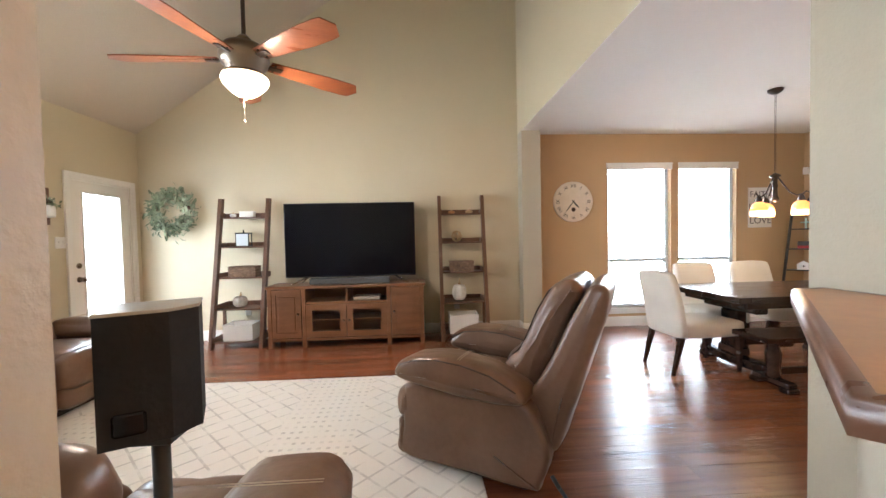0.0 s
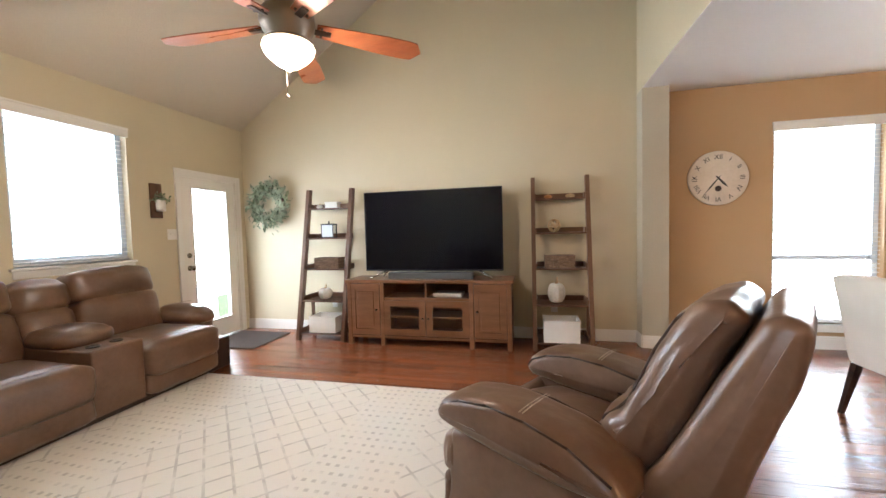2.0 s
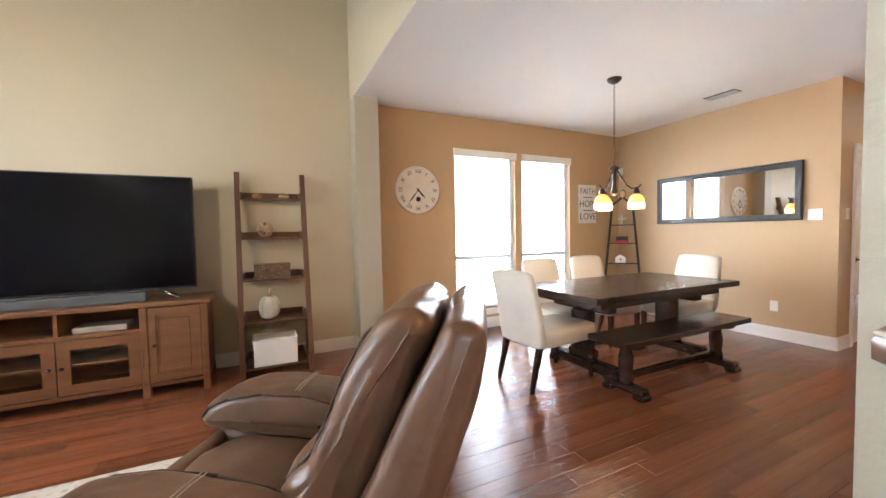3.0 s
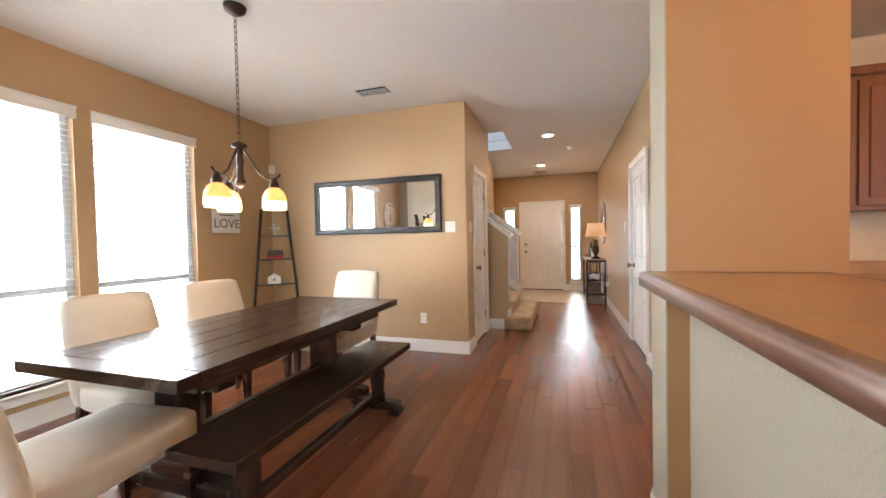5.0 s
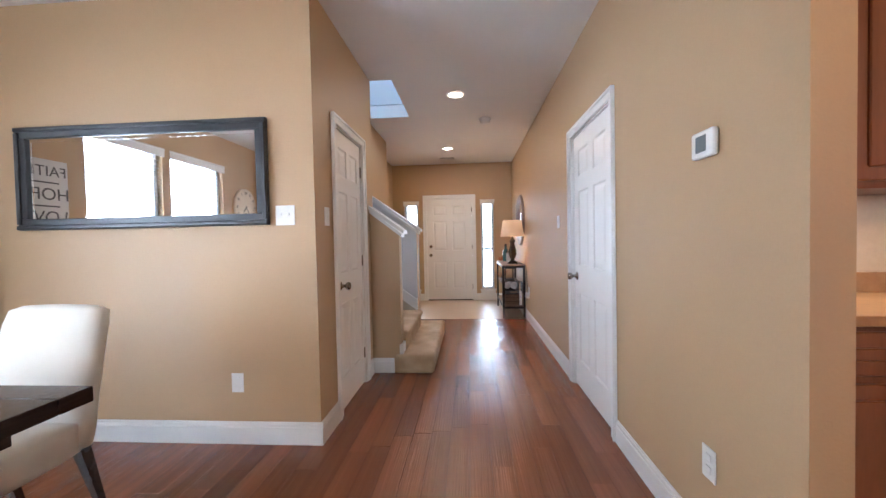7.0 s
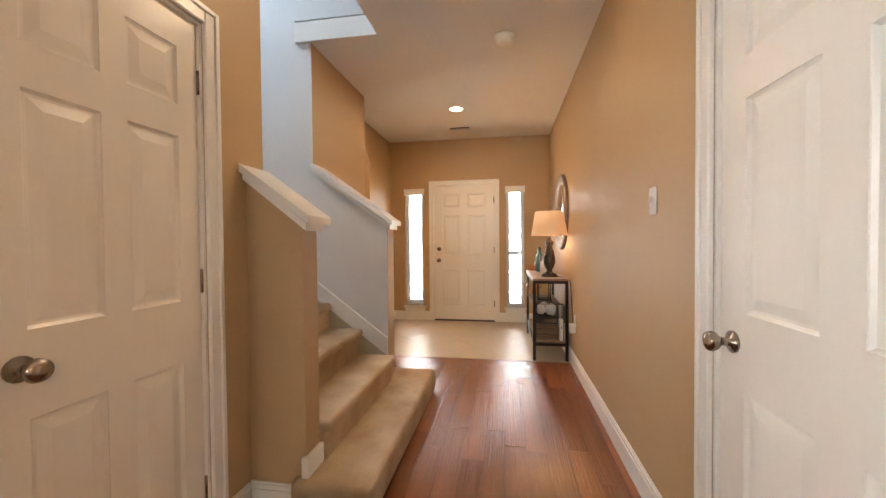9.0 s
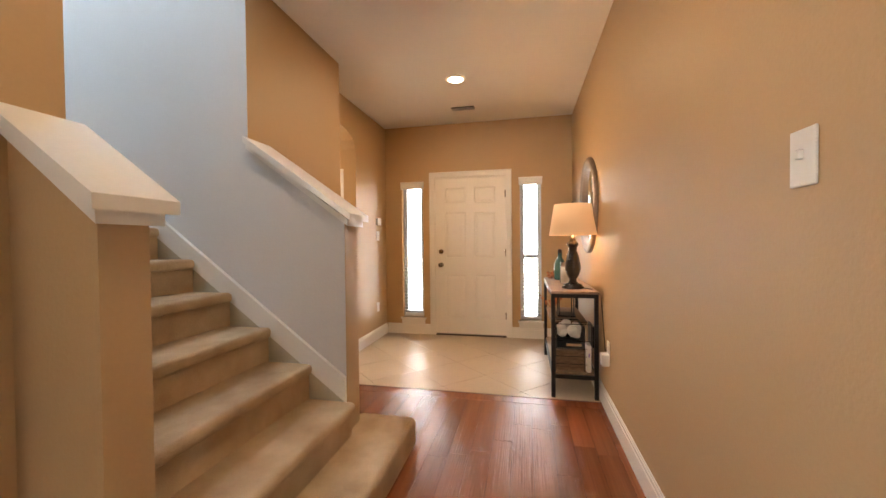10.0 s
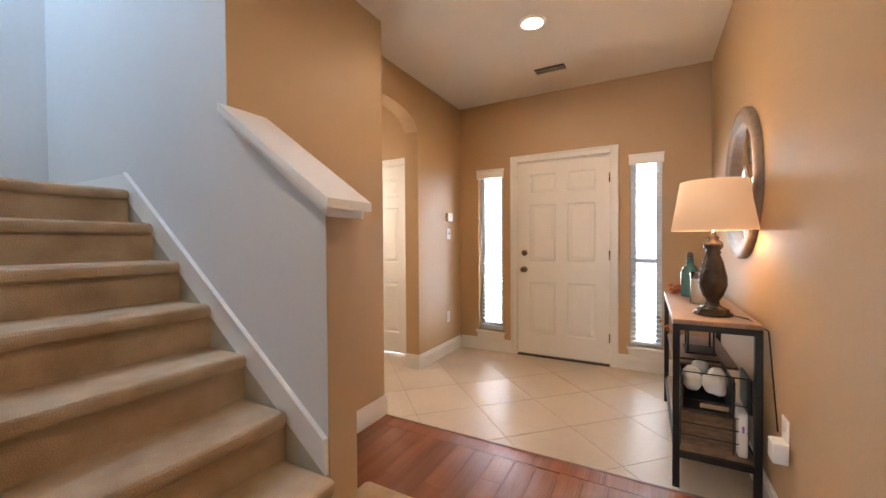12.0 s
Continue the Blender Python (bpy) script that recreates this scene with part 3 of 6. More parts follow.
def panel_door(name, m, w, h, t, label, knob_x=0.07, knob_sides=(-1,), groove=0.22):
    """A six-panel door in its own axes: x across, y through, z up; the hinge side at x = w."""
    ob = thing(name, m, label, "door")
    tagged(ob, kind="structure")
    stile, mid = 0.11 * w / 0.8, 0.10 * w / 0.8
    cols = [(stile, (w - mid) / 2), ((w + mid) / 2, w - stile)]
    zs = [(0.22, 0.765), (0.985, 1.575), (1.69, h - 0.12)]
    bm = bmesh.new()
    panel(bm, "x", 0, w, -t / 2, t / 2, 0, h, [(a, b, c, d) for a, b in cols for c, d in zs])
    part("door_frame_panel", bm, M_DOOR, ob)
    for a, b in cols:
        for c, d in zs:
            bm = bmesh.new()
            rings = [[bm.verts.new(q) for q in ((a + e, y, c + e), (b - e, y, c + e), (b - e, y, d - e), (a + e, y, d - e))] for e, y in ((0.046, -t * 0.44), (0.016, -t * groove), (0.008, -t * groove), (0.0, -t * 0.40), (0.0, t * 0.40), (0.008, t * groove), (0.016, t * groove), (0.046, t * 0.44))]
            for p, q in zip(rings, rings[1:]):
                for i in range(4):
                    bm.faces.new((p[i], p[(i + 1) % 4], q[(i + 1) % 4], q[i]))
            bm.faces.new(rings[0])
            bm.faces.new(rings[-1][::-1])
            part("raised_panel", bm, M_DOOR, ob)
    for s in knob_sides:
        knob(ob, knob_x, s * t / 2, 0.895, s)
    for z in (0.25, 1.05, 1.80):
        bm = bmesh.new()
        for s in knob_sides:
            cyl(bm, (w + 0.004, s * (t / 2 + 0.004), z - 0.045), (w + 0.004, s * (t / 2 + 0.004), z + 0.045), 0.007, n=8)
        part("hinge", bm, M_NICKEL, ob, "small metal hinge")
    return ob


def casing(name, m, w, h, label="white painted door casing", width=0.065, proud=0.018, y0=0.0):
    """Trim round an opening w by h: two uprights and a head, stepped like moulding, on the face y = y0 towards -y."""
    ob = thing(name, m, label, "trim")
    tagged(ob, kind="structure")
    for nm, (x0, x1, z0, z1) in (("upright", (-width, 0, 0, h + width)), ("upright", (w, w + width, 0, h + width)), ("head", (0, w, h, h + width))):
        bm = bmesh.new()
        bx(bm, x0, x1, y0 - proud, y0, z0, z1, 0.004, 1)
        if nm == "upright":
            e = x0 if x0 < 0 else x1
            bx(bm, min(e, e + (0.02 if x0 < 0 else -0.02)), max(e, e + (0.02 if x0 < 0 else -0.02)), y0 - proud - 0.008, y0 - proud + 0.002, z0, z1, 0.003, 1)
        else:
            bx(bm, x0 - width + 0.02, x1 + width - 0.02, y0 - proud - 0.008, y0 - proud + 0.002, z1 - 0.02, z1, 0.003, 1)
        part(nm, bm, M_WHITE, ob)
    return ob


def jamb(name, m, w, h, d):
    """The lining of a door opening."""
    bm = bmesh.new()
    bx(bm, 0, 0.012, 0, d, 0, h)
    bx(bm, w - 0.012, w, 0, d, 0, h)
    bx(bm, 0.012, w - 0.012, 0, d, h - 0.012, h)
    return solo(name, bm, M_WHITE, "white door lining", "trim", "structure", m)


# facing poses: local x across to the right when seen from the room, local -y into the room
def on_south(x, y):   # wall whose face looks to +y; local x runs to -x
    return pose(x, y, 0, 0, 0, 180)


def on_north(x, y):   # face looks to -y
    return pose(x, y, 0, 0, 0, 0)


def on_east(x, y):    # face looks to -x; local x runs to -y
    return pose(x, y, 0, 0, 0, -90)


def on_west(x, y):    # face looks to +x; local x runs to +y
    return pose(x, y, 0, 0, 0, 90)


# hall door, closet door, front door, door beyond the arch
jamb("door_lining_1", on_south(6.59, HY0), 0.865, 2.04, 0.15)
casing("door_casing_1", on_south(6.59, HY0), 0.865, 2.04)
panel_door("door_1", on_south(6.575, HY0) @ pose(0, 0.03, 0.012), 0.835, 2.015, 0.035, "white six-panel hall door with a nickel knob, closed", knob_x=0.065)
jamb("door_lining_2", on_north(5.94, HY1), 0.645, 2.04, 0.12)
casing("door_casing_2", on_north(5.94, HY1), 0.645, 2.04)
panel_door("door_2", on_north(5.955, HY1) @ pose(0, 0.03, 0.012), 0.615, 2.015, 0.035, "white six-panel closet door with a nickel knob, closed", knob_x=0.065)
jamb("door_lining_3", on_east(FX, 2.77), 0.92, 2.05, 0.15)
casing("door_casing_3", on_east(FX, 2.77), 0.92, 2.05, width=0.07)
fd = panel_door("door_3", on_east(FX, 2.757) @ pose(0, 0.03, 0.02), 0.894, 2.015, 0.045, "white six-panel front door with deadbolt and knob, closed", knob_x=0.065, groove=0.29)
bm = bmesh.new()
lathe(bm, [(0.032, 0), (0.032, 0.012), (0.024, 0.02), (0.008, 0.022)], 16)
shift(bm, Matrix.Translation((0.065, -0.0225, 1.07)) @ pose(0, 0, 0, 90))
part("deadbolt", bm, M_NICKEL, fd, "satin nickel deadbolt")
solo("threshold", bx(bmesh.new(), FX - 0.02, FX + 0.1, 1.855, 2.765, -0.012, 0.018, 0.004, 1), M_BRONZE, "dark metal front door threshold", "threshold", "structure")
jamb("door_lining_4", on_east(10.35, 4.55), 0.76, 2.04, 0.12)
casing("door_casing_4", on_east(10.35, 4.55), 0.76, 2.04)
panel_door("door_4", on_east(10.35, 4.537) @ pose(0, 0.03, 0.012), 0.734, 2.015, 0.035, "white six-panel door beyond the arch, closed", knob_x=0.065)

# back door: one large glass light
jamb("door_lining_5", on_west(XW, 4.40), 0.84, 2.04, 0.15)
casing("door_casing_5", on_west(XW, 4.40), 0.84, 2.04, width=0.07)
bd = thing("door_5", on_west(XW, 4.415) @ pose(0, 0.035, 0.015), "white back door with one tall glass light, closed", "door")
tagged(bd, kind="structure")
part("door_frame_panel", panel(bmesh.new(), "x", 0, 0.81, -0.022, 0.022, 0, 2.01, [(0.16, 0.67, 0.24, 1.88)]), M_DOOR, bd)
bm = bmesh.new()
for x0, x1, z0, z1 in ((0.135, 0.16, 0.215, 1.905), (0.67, 0.695, 0.215, 1.905), (0.16, 0.67, 0.215, 0.24), (0.16, 0.67, 1.88, 1.905)):
    bx(bm, x0, x1, -0.032, -0.018, z0, z1, 0.004, 1)
part("glazing_bead", bm, M_WHITE, bd)
pn = part("pane", bx(bmesh.new(), 0.16, 0.67, -0.003, 0.003, 0.24, 1.88), M_GLASS, bd, "clear glass pane")
pn.visible_shadow = False
knob(bd, 0.075, -0.022, 0.93, -1)
bm = bmesh.new()
lathe(bm, [(0.03, 0), (0.03, 0.012), (0.02, 0.02), (0.006, 0.022)], 16)
shift(bm, Matrix.Translation((0.075, -0.022, 1.08)) @ pose(0, 0, 0, 90))
part("deadbolt", bm, M_NICKEL, bd, "satin nickel deadbolt")


def window(name, m, w, h, z0, depth, label, rail=None, valance=True, stool=True):
    """A sash window in an opening w by h from z0 up: frame, sashes, panes, sill."""
    ob = thing(name, m, label, "window")
    tagged(ob, kind="structure")
    f = 0.05
    y = depth - 0.05
    bm = bmesh.new()
    panel(bm, "x", 0, w, y - 0.03, y + 0.03, z0, z0 + h, [(f, w - f, z0 + f, z0 + h - f)])
    part("window_frame", bm, M_VINYL, ob, "pale vinyl window frame")
    zr = z0 + (rail if rail else h * 0.5)
    part("meeting_rail", bx(bmesh.new(), f, w - f, y - 0.022, y + 0.022, zr - 0.025, zr + 0.025, 0.004, 1), M_VINYL, ob)
    for a, b in ((z0 + f, zr - 0.025), (zr + 0.025, z0 + h - f)):
        p = part("pane", bx(bmesh.new(), f, w - f, y - 0.003, y + 0.003, a, b), M_GLASS, ob, "clear window pane")
        p.visible_shadow = False
    if stool:
        bm = bmesh.new()
        bx(bm, -0.03, w + 0.03, -0.03, y - 0.03, z0 - 0.025, z0, 0.006, 2)
        part("window_sill", bm, M_WHITE, ob)
        bm = bmesh.new()
        bx(bm, -0.015, w + 0.015, -0.014, -0.001, z0 - 0.085, z0 - 0.025, 0.004, 1)
        part("apron", bm, M_WHITE, ob)
    return ob


def blind(m, w, h, z0, label, spacing=0.044, depth=0.045):
    """A raised slat blind in a window: valance, slats set flat, ladder cords, bottom rail."""
    ob = thing("window_blind", m, label, "blind", "window blinds")
    bm = bmesh.new()
    bx(bm, -0.012, w + 0.012, -0.055, -0.035, z0 + h - 0.075, z0 + h + 0.012, 0.004, 2)
    bx(bm, -0.016, w + 0.016, -0.06, -0.033, z0 + h + 0.0, z0 + h + 0.02, 0.004, 1)
    part("valance", bm, M_WHITE, ob)
    slat = mesh_of("slat", bx(bmesh.new(), 0.008, w - 0.008, 0, depth, -0.0013, 0.0013), M_BLIND)
    n = int((h - 0.1) / spacing)
    for i in range(n):
        s = new("slat", slat)
        s.parent = ob
        s.matrix_local = pose(0, 0.0, z0 + 0.04 + i * spacing, 4)
    for x in (0.12, w - 0.12):
        part("ladder_cord", bx(bmesh.new(), x - 0.0015, x + 0.0015, -0.002, 0.0, z0 + 0.02, z0 + h - 0.06), M_BLIND, ob)
    part("bottom_rail", bx(bmesh.new(), 0.008, w - 0.008, 0, depth, z0 + 0.008, z0 + 0.026, 0.004, 1), M_BLIND, ob)
    return ob


for i, (a, b, c, d) in enumerate(DWIN):
    m = on_north(a, YN)
    window(f"window_{i + 1}", m, b - a, d - c, c, T, "tall dining window with pale vinyl sashes", rail=0.68)
    blind(m @ pose(0, 0.03, 0), b - a, d - c, c, "white slat blind over a tall dining window")
for i, (a, b, c, d) in enumerate(WIN_W):
    m = on_west(XW, a)
    window(f"window_{i + 3}", m, b - a, d - c, c, T, "living room window with pale vinyl sashes", rail=0.05)
    blind(m @ pose(0, 0.03, 0), b - a, d - c, c, "white slat blind over a living room window")
for i, (a, b, c, d) in enumerate(SIDE):
    m = on_east(FX, b)
    window(f"window_{i + 5}", m, b - a, d - c, c, T, "narrow sidelight beside the front door", rail=0.80 if i == 0 else 0.05)
    blind(m @ pose(0, 0.03, 0), b - a, d - c, c, "white slat blind over a narrow sidelight")


def baseboard(axis, a, b, c, side, z=0.0, h=0.135):
    """Stepped skirting along a wall; axis is the way it runs, c the wall's face, side the way it stands proud."""
    bm = bmesh.new()
    for t, z0, z1 in ((0.016, z, z + h - 0.03), (0.011, z + h - 0.03, z + h - 0.01), (0.006, z + h - 0.01, z + h)):
        lo, hi = min(c, c + side * t), max(c, c + side * t)
        if axis == "x":
            bx(bm, a, b, lo, hi, z0, z1)
        else:
            bx(bm, lo, hi, a, b, z0, z1)
    return solo("baseboard", bm, M_WHITE, "white stepped baseboard", "baseboard", "structure")


baseboard("x", XW, XE, YN, -1)
baseboard("y", YS, 4.33, XW, 1)
baseboard("x", XE + 0.002, 1.57, PY, -1)
baseboard("y", PY + 0.001, YN - 0.017, XE, -1)
baseboard("x", 1.57, DX, YN, -1)
baseboard("y", HY1 - 0.016, YN - 0.017, DX, -1)
baseboard("x", DX + 0.001, 5.874, HY1, -1)
baseboard("x", 6.652, 6.80, HY1, -1)
baseboard("x", 4.39, 5.655, HY0, 1)
baseboard("x", 6.66, FX, HY0, 1)
baseboard("y", HY0 - 0.11, HY0 + 0.0, 4.40, -1)
baseboard("y", HY0 + 0.017, 1.78, FX, -1)
baseboard("y", 2.84, 3.433, FX, -1)
baseboard("x", 10.04, FX - 0.017, 3.45, -1)
baseboard("y", 3.434, 3.60, 10.04, -1)
baseboard("x", 8.20, TX + 0.016, 3.16, -1)
baseboard("y", 3.16, 3.3, TX, 1)
baseboard("y", 0.93, 1.468, 3.235, -1)
baseboard("x", 3.22, 3.476, 1.468, 1)
baseboard("x", 1.6, 3.235, 1.395, 1)
baseboard("y", 1.19, 1.46, 1.35, -1)


# ---- stair ----
RUN, RISE, NOSE0 = 0.2505, 0.175, 2.28
bm = bmesh.new()
bx(bm, 6.77, 8.30, 2.255, 2.62, 0, RISE, 0.035, 3)
solo("stair_step", bm, M_CARPET, "beige carpeted bottom step spreading into the hall", "stair", "structure")
stair = thing("staircase", pose(0, 0, 0), "beige carpeted staircase between low walls", "stair")
step_z = lambda k: 0.1905 * k - 0.019
for k in range(2, 9):
    y = NOSE0 + RUN * (k - 1)
    bm = bmesh.new()
    end = y + RUN + 0.03 if k < 8 else 5.25
    bx(bm, SX0 + 0.002, SX1 - 0.02, y - 0.025, end, step_z(k) - 0.06, step_z(k), 0.024, 3)
    bx(bm, SX0 + 0.002, SX1 - 0.02, y + 0.004, end, step_z(k - 1) - 0.01, step_z(k) - 0.05)
    part("carpeted_step", bm, M_CARPET, stair)
for k in range(9, 12):
    x = 7.18 - 0.25 * (k - 9)
    bm = bmesh.new()
    bx(bm, x - 0.55, x + 0.02, 4.26, 5.24, step_z(k) - 0.06, step_z(k), 0.024, 3)
    bx(bm, x - 0.55, x, 4.26, 5.24, step_z(k - 1) - 0.01, step_z(k) - 0.05)
    part("carpeted_step", bm, M_CARPET, stair)


def raked(bm, x0, x1, y0, y1, lo0, hi0, lo1, hi1):
    """A board between y0 and y1 whose foot and top run from lo0, hi0 to lo1, hi1."""
    vs = [bm.verts.new(c) for c in ((x0, y0, lo0), (x1, y0, lo0), (x1, y0, hi0), (x0, y0, hi0), (x0, y1, lo1), (x1, y1, lo1), (x1, y1, hi1), (x0, y1, hi1))]
    for q in ((0, 1, 2, 3), (4, 7, 6, 5), (0, 4, 5, 1), (3, 2, 6, 7), (0, 3, 7, 4), (1, 5, 6, 2)):
        bm.faces.new([vs[k] for k in q])
    return bm


ya, yb = 2.57, 4.08
line = lambda y: 0.389 + (y - 2.53) * 0.742
solo("stair_skirt", raked(bmesh.new(), SX1 - 0.02, SX1 - 0.0045, ya, yb, line(ya) - 0.07, line(ya) + 0.045, line(yb) - 0.07, line(yb) + 0.045), M_WHITE, "white raking stair skirt board", "trim", "structure")
solo("stair_skirt_bead", raked(bmesh.new(), SX1 - 0.026, SX1 - 0.0045, ya, yb, line(ya) + 0.046, line(ya) + 0.066, line(yb) + 0.046, line(yb) + 0.066), M_WHITE, "white bead along the stair skirt", "trim", "structure")
solo("stair_stringer", raked(bmesh.new(), SX1 - 0.0185, SX1 - 0.0045, ya, yb, 0.02, line(ya) - 0.071, line(yb) - 0.9, line(yb) - 0.071), M_CREAM, "cream painted stair stringer", "trim", "structure")
solo("stair_skirt_top", bx(bmesh.new(), SX1 - 0.02, SX1 - 0.0045, yb, 5.25, 1.47, line(yb) + 0.06), M_WHITE, "white stair landing skirt board", "trim", "structure")
cap_lo, cap_hi = 1.36, 1.78
y_lo, y_hi = 2.567, 3.16
wallx = raked(bmesh.new(), SX1, SX1 + 0.15, y_lo, y_hi, 0, cap_lo - 0.03, 0, cap_hi - 0.03)
solo("wall_stair_low_1", wallx, M_TAN, "tan painted raked half wall beside the stair", "wall", "structure")
solo("wall_stair_low_face", raked(bmesh.new(), SX1 - 0.0035, SX1 - 0.001, y_lo + 0.003, y_hi, 0, cap_lo - 0.03, 0, cap_hi - 0.03), M_STAIRWALL, "pale painted inner face of the half wall", "wall", "structure")


def rail_cap(name, x0, x1, y0, y1, z0, z1):
    ob = thing(name, pose(0, 0, 0), "white painted sloping cap of a stair half wall", "stair rail")
    part("cap_board", raked(bmesh.new(), x0 - 0.045, x1 + 0.045, y0 - 0.05, y1, z0 - 0.03, z0 + 0.005, z1 + 0.0, z1 + 0.035), M_WHITE, ob)
    part("cap_moulding", raked(bmesh.new(), x0 - 0.022, x1 + 0.022, y0 - 0.026, y1, z0 - 0.06, z0 - 0.027, z1 - 0.03, z1 + 0.003), M_WHITE, ob)
    return ob


rail_cap("stair_rail_cap", SX1, SX1 + 0.15, y_lo, y_hi, cap_lo, cap_hi)
solo("wall_stair_low_2", raked(bmesh.new(), SX0 - 0.12, SX0, 2.56, HY1, 0, 1.285, 0, 1.495), M_TAN, "tan painted raked half wall beside the closet", "wall", "structure")
rail_cap("stair_rail_cap", SX0 - 0.12, SX0, 2.56, HY1 + 0.0, 1.315, 1.515)
baseboard("y", 2.63, HY1, SX0 - 0.12, -1)
solo("stair_newel_base", bx(bmesh.new(), SX0 - 0.14, SX0 + 0.015, 2.54, 2.575, RISE, RISE + 0.09, 0.004, 1), M_WHITE, "white skirting round the half wall end", "trim", "structure")

# ---- bar ----
bar = thing("bar_counter", pose(0, 0, 0), "brown laminate bar top with a rounded wood edge", "counter")
bar_out = [(0.475, 0.592), (0.79, 0.275), (1.66, 1.00), (3.23, 1.00), (3.23, 1.528), (3.205, 1.552), (1.64, 1.53), (1.605, 1.49), (1.605, 1.20), (1.345, 1.20), (1.345, 1.40), (1.235, 1.392)]
part("counter_top", prism(bmesh.new(), bar_out, 1.0755, 1.112), M_GRANITE, bar)


def edging(outline, z0, z1, depth):
    bm = bmesh.new()
    pts = [Vector((x, y, 0)) for x, y in outline]
    zc, r = (z0 + z1) / 2, (z1 - z0) / 2
    rings = []
    k = len(pts)
    for i, p in enumerate(pts):
        a, b = (p - pts[i - 1]).normalized(), (pts[(i + 1) % k] - p).normalized()
        n1, n2 = Vector((a.y, -a.x, 0)), Vector((b.y, -b.x, 0))
        o = (n1 + n2)
        o = o / max(0.5, o.dot(n1))
        rings.append([bm.verts.new(p + o * (depth * q) + Vector((0, 0, z))) for q, z in ((-0.6, z1 + 0.001), (0.5, z1 + 0.001), (0.95, z1 - r * 0.25), (0.78, z1 - r * 0.45), (1.0, z1 - r * 0.65), (0.95, z0 + r * 0.2), (-0.6, z0 - 0.001))])
    for i in range(k):
        A, B = rings[i], rings[(i + 1) % k]
        for j in range(6):
            f = bm.faces.new((A[j], B[j], B[j + 1], A[j + 1]))
            f.smooth = True
    return bm


part("edge_moulding", edging(bar_out, 1.058, 1.113, 0.018), M_EDGEWOOD, bar, "rounded brown wood edge")

# ---- living room ----
solo("rug", bx(bmesh.new(), -2.98, 0.24, 0.95, 3.76, 0.0, 0.012, 0.005, 1), rug_material(), "ivory area rug with faded grey diamond pattern", "rug")
solo("doormat", bx(bmesh.new(), -3.72, -2.98, 4.50, 5.20, 0.0, 0.012, 0.004, 1), M_MAT, "dark brown doormat inside the back door", "doormat")


def seat_unit(ob, x0, x1, d=0.92, seat=0.46, top=1.0, rest=True):
    """One recliner seat, facing +y, its back near y = 0: cushion, footrest panel, back with a head roll."""
    part("seat_cushion", cushion(bmesh.new(), x0 + 0.005, x1 - 0.005, 0.22, d - 0.02, 0.26, seat, 0.03, 0.07), M_LEATHER, ob)
    fr = part("footrest", cushion(bmesh.new(), x0 + 0.006, x1 - 0.006, d - 0.17, d + 0.03, 0.20, seat - 0.005, 0.015, 0.06), M_LEATHER, ob)
    part("lower_panel", cushion(bmesh.new(), x0 + 0.008, x1 - 0.008, d - 0.12, d - 0.005, 0.055, 0.235, 0.012, 0.035), M_LEATHER, ob)
    lean = Matrix.Translation((0, 0.16, 0.42)) @ pose(0, 0, 0, 14)
    h = (top - 0.42) / math.cos(radians(14))
    part("back_cushion", shift(cushion(bmesh.new(), x0 + 0.006, x1 - 0.006, -0.10, 0.12, -0.02, h * 0.60, 0.028, 0.06, 9, 0.013), lean), M_LEATHER, ob)
    part("head_cushion", shift(cushion(bmesh.new(), x0 + 0.006, x1 - 0.006, -0.12, 0.11, h * 0.58, h, 0.02, 0.06, 9, 0.013), lean), M_LEATHER, ob)


def arm_unit(ob, x0, x1, y1, top=0.60, pad_y0=0.12):
    """A padded arm: side panel and a thick rounded pad over it."""
    xm0, xm1 = (x0 + 0.03, x1 - 0.03)
    part("side_panel", cushion(bmesh.new(), xm0, xm1, pad_y0 - 0.06, y1 - 0.02, 0.05, top - 0.10, 0.012, 0.04), M_LEATHER, ob)
    a = part("arm_pad", shift(cushion(bmesh.new(), x0, x1, pad_y0, y1, -0.085, 0.085, 0.03, 0.08), Matrix.Translation((0, 0, top - 0.06)) @ pose(0, 0, 0, -2.5)), M_LEATHER, ob)
    bm = bmesh.new()
    for k in range(2):
        bx(bm, x0 + 0.03, x1 - 0.03, y1 - 0.30 + 0.012 * k, y1 - 0.298 + 0.012 * k, top + 0.052, top + 0.0545)
    part("stitching", bm, M_THREAD, a, "pale double stitching")


def base_frame(ob, x0, x1, d):
    part("base", bx(bmesh.new(), x0 + 0.03, x1 - 0.03, 0.05, d - 0.08, 0.0, 0.30, 0.01, 1), M_PIPING, ob, "dark base panel")


def console_unit(ob, x0, x1, d):
    part("console_box", bx(bmesh.new(), x0 + 0.004, x1 - 0.004, 0.12, d, 0.05, 0.53, 0.012, 2), M_LEATHER, ob)
    part("console_lid", cushion(bmesh.new(), x0 + 0.01, x1 - 0.01, 0.16, d - 0.26, 0.50, 0.64, 0.03, 0.06), M_LEATHER, ob)
    bm = bmesh.new()
    for x in (x0 + 0.11, x1 - 0.11):
        lathe(bm, [(0.042, 0.0), (0.042, 0.008), (0.034, 0.008), (0.034, 0.004)], 18, (x, d - 0.13, 0.53))
    part("cup_holder", bm, M_DARKPLASTIC, ob)
    lean = Matrix.Translation((0, 0.16, 0.42)) @ pose(0, 0, 0, 14)
    part("back_cushion", shift(cushion(bmesh.new(), x0 + 0.006, x1 - 0.006, -0.10, 0.09, -0.02, 0.36, 0.03, 0.07), lean), M_LEATHER, ob)
    part("head_cushion", shift(cushion(bmesh.new(), x0 + 0.006, x1 - 0.006, -0.11, 0.09, 0.33, 0.585, 0.03, 0.08), lean), M_LEATHER, ob)


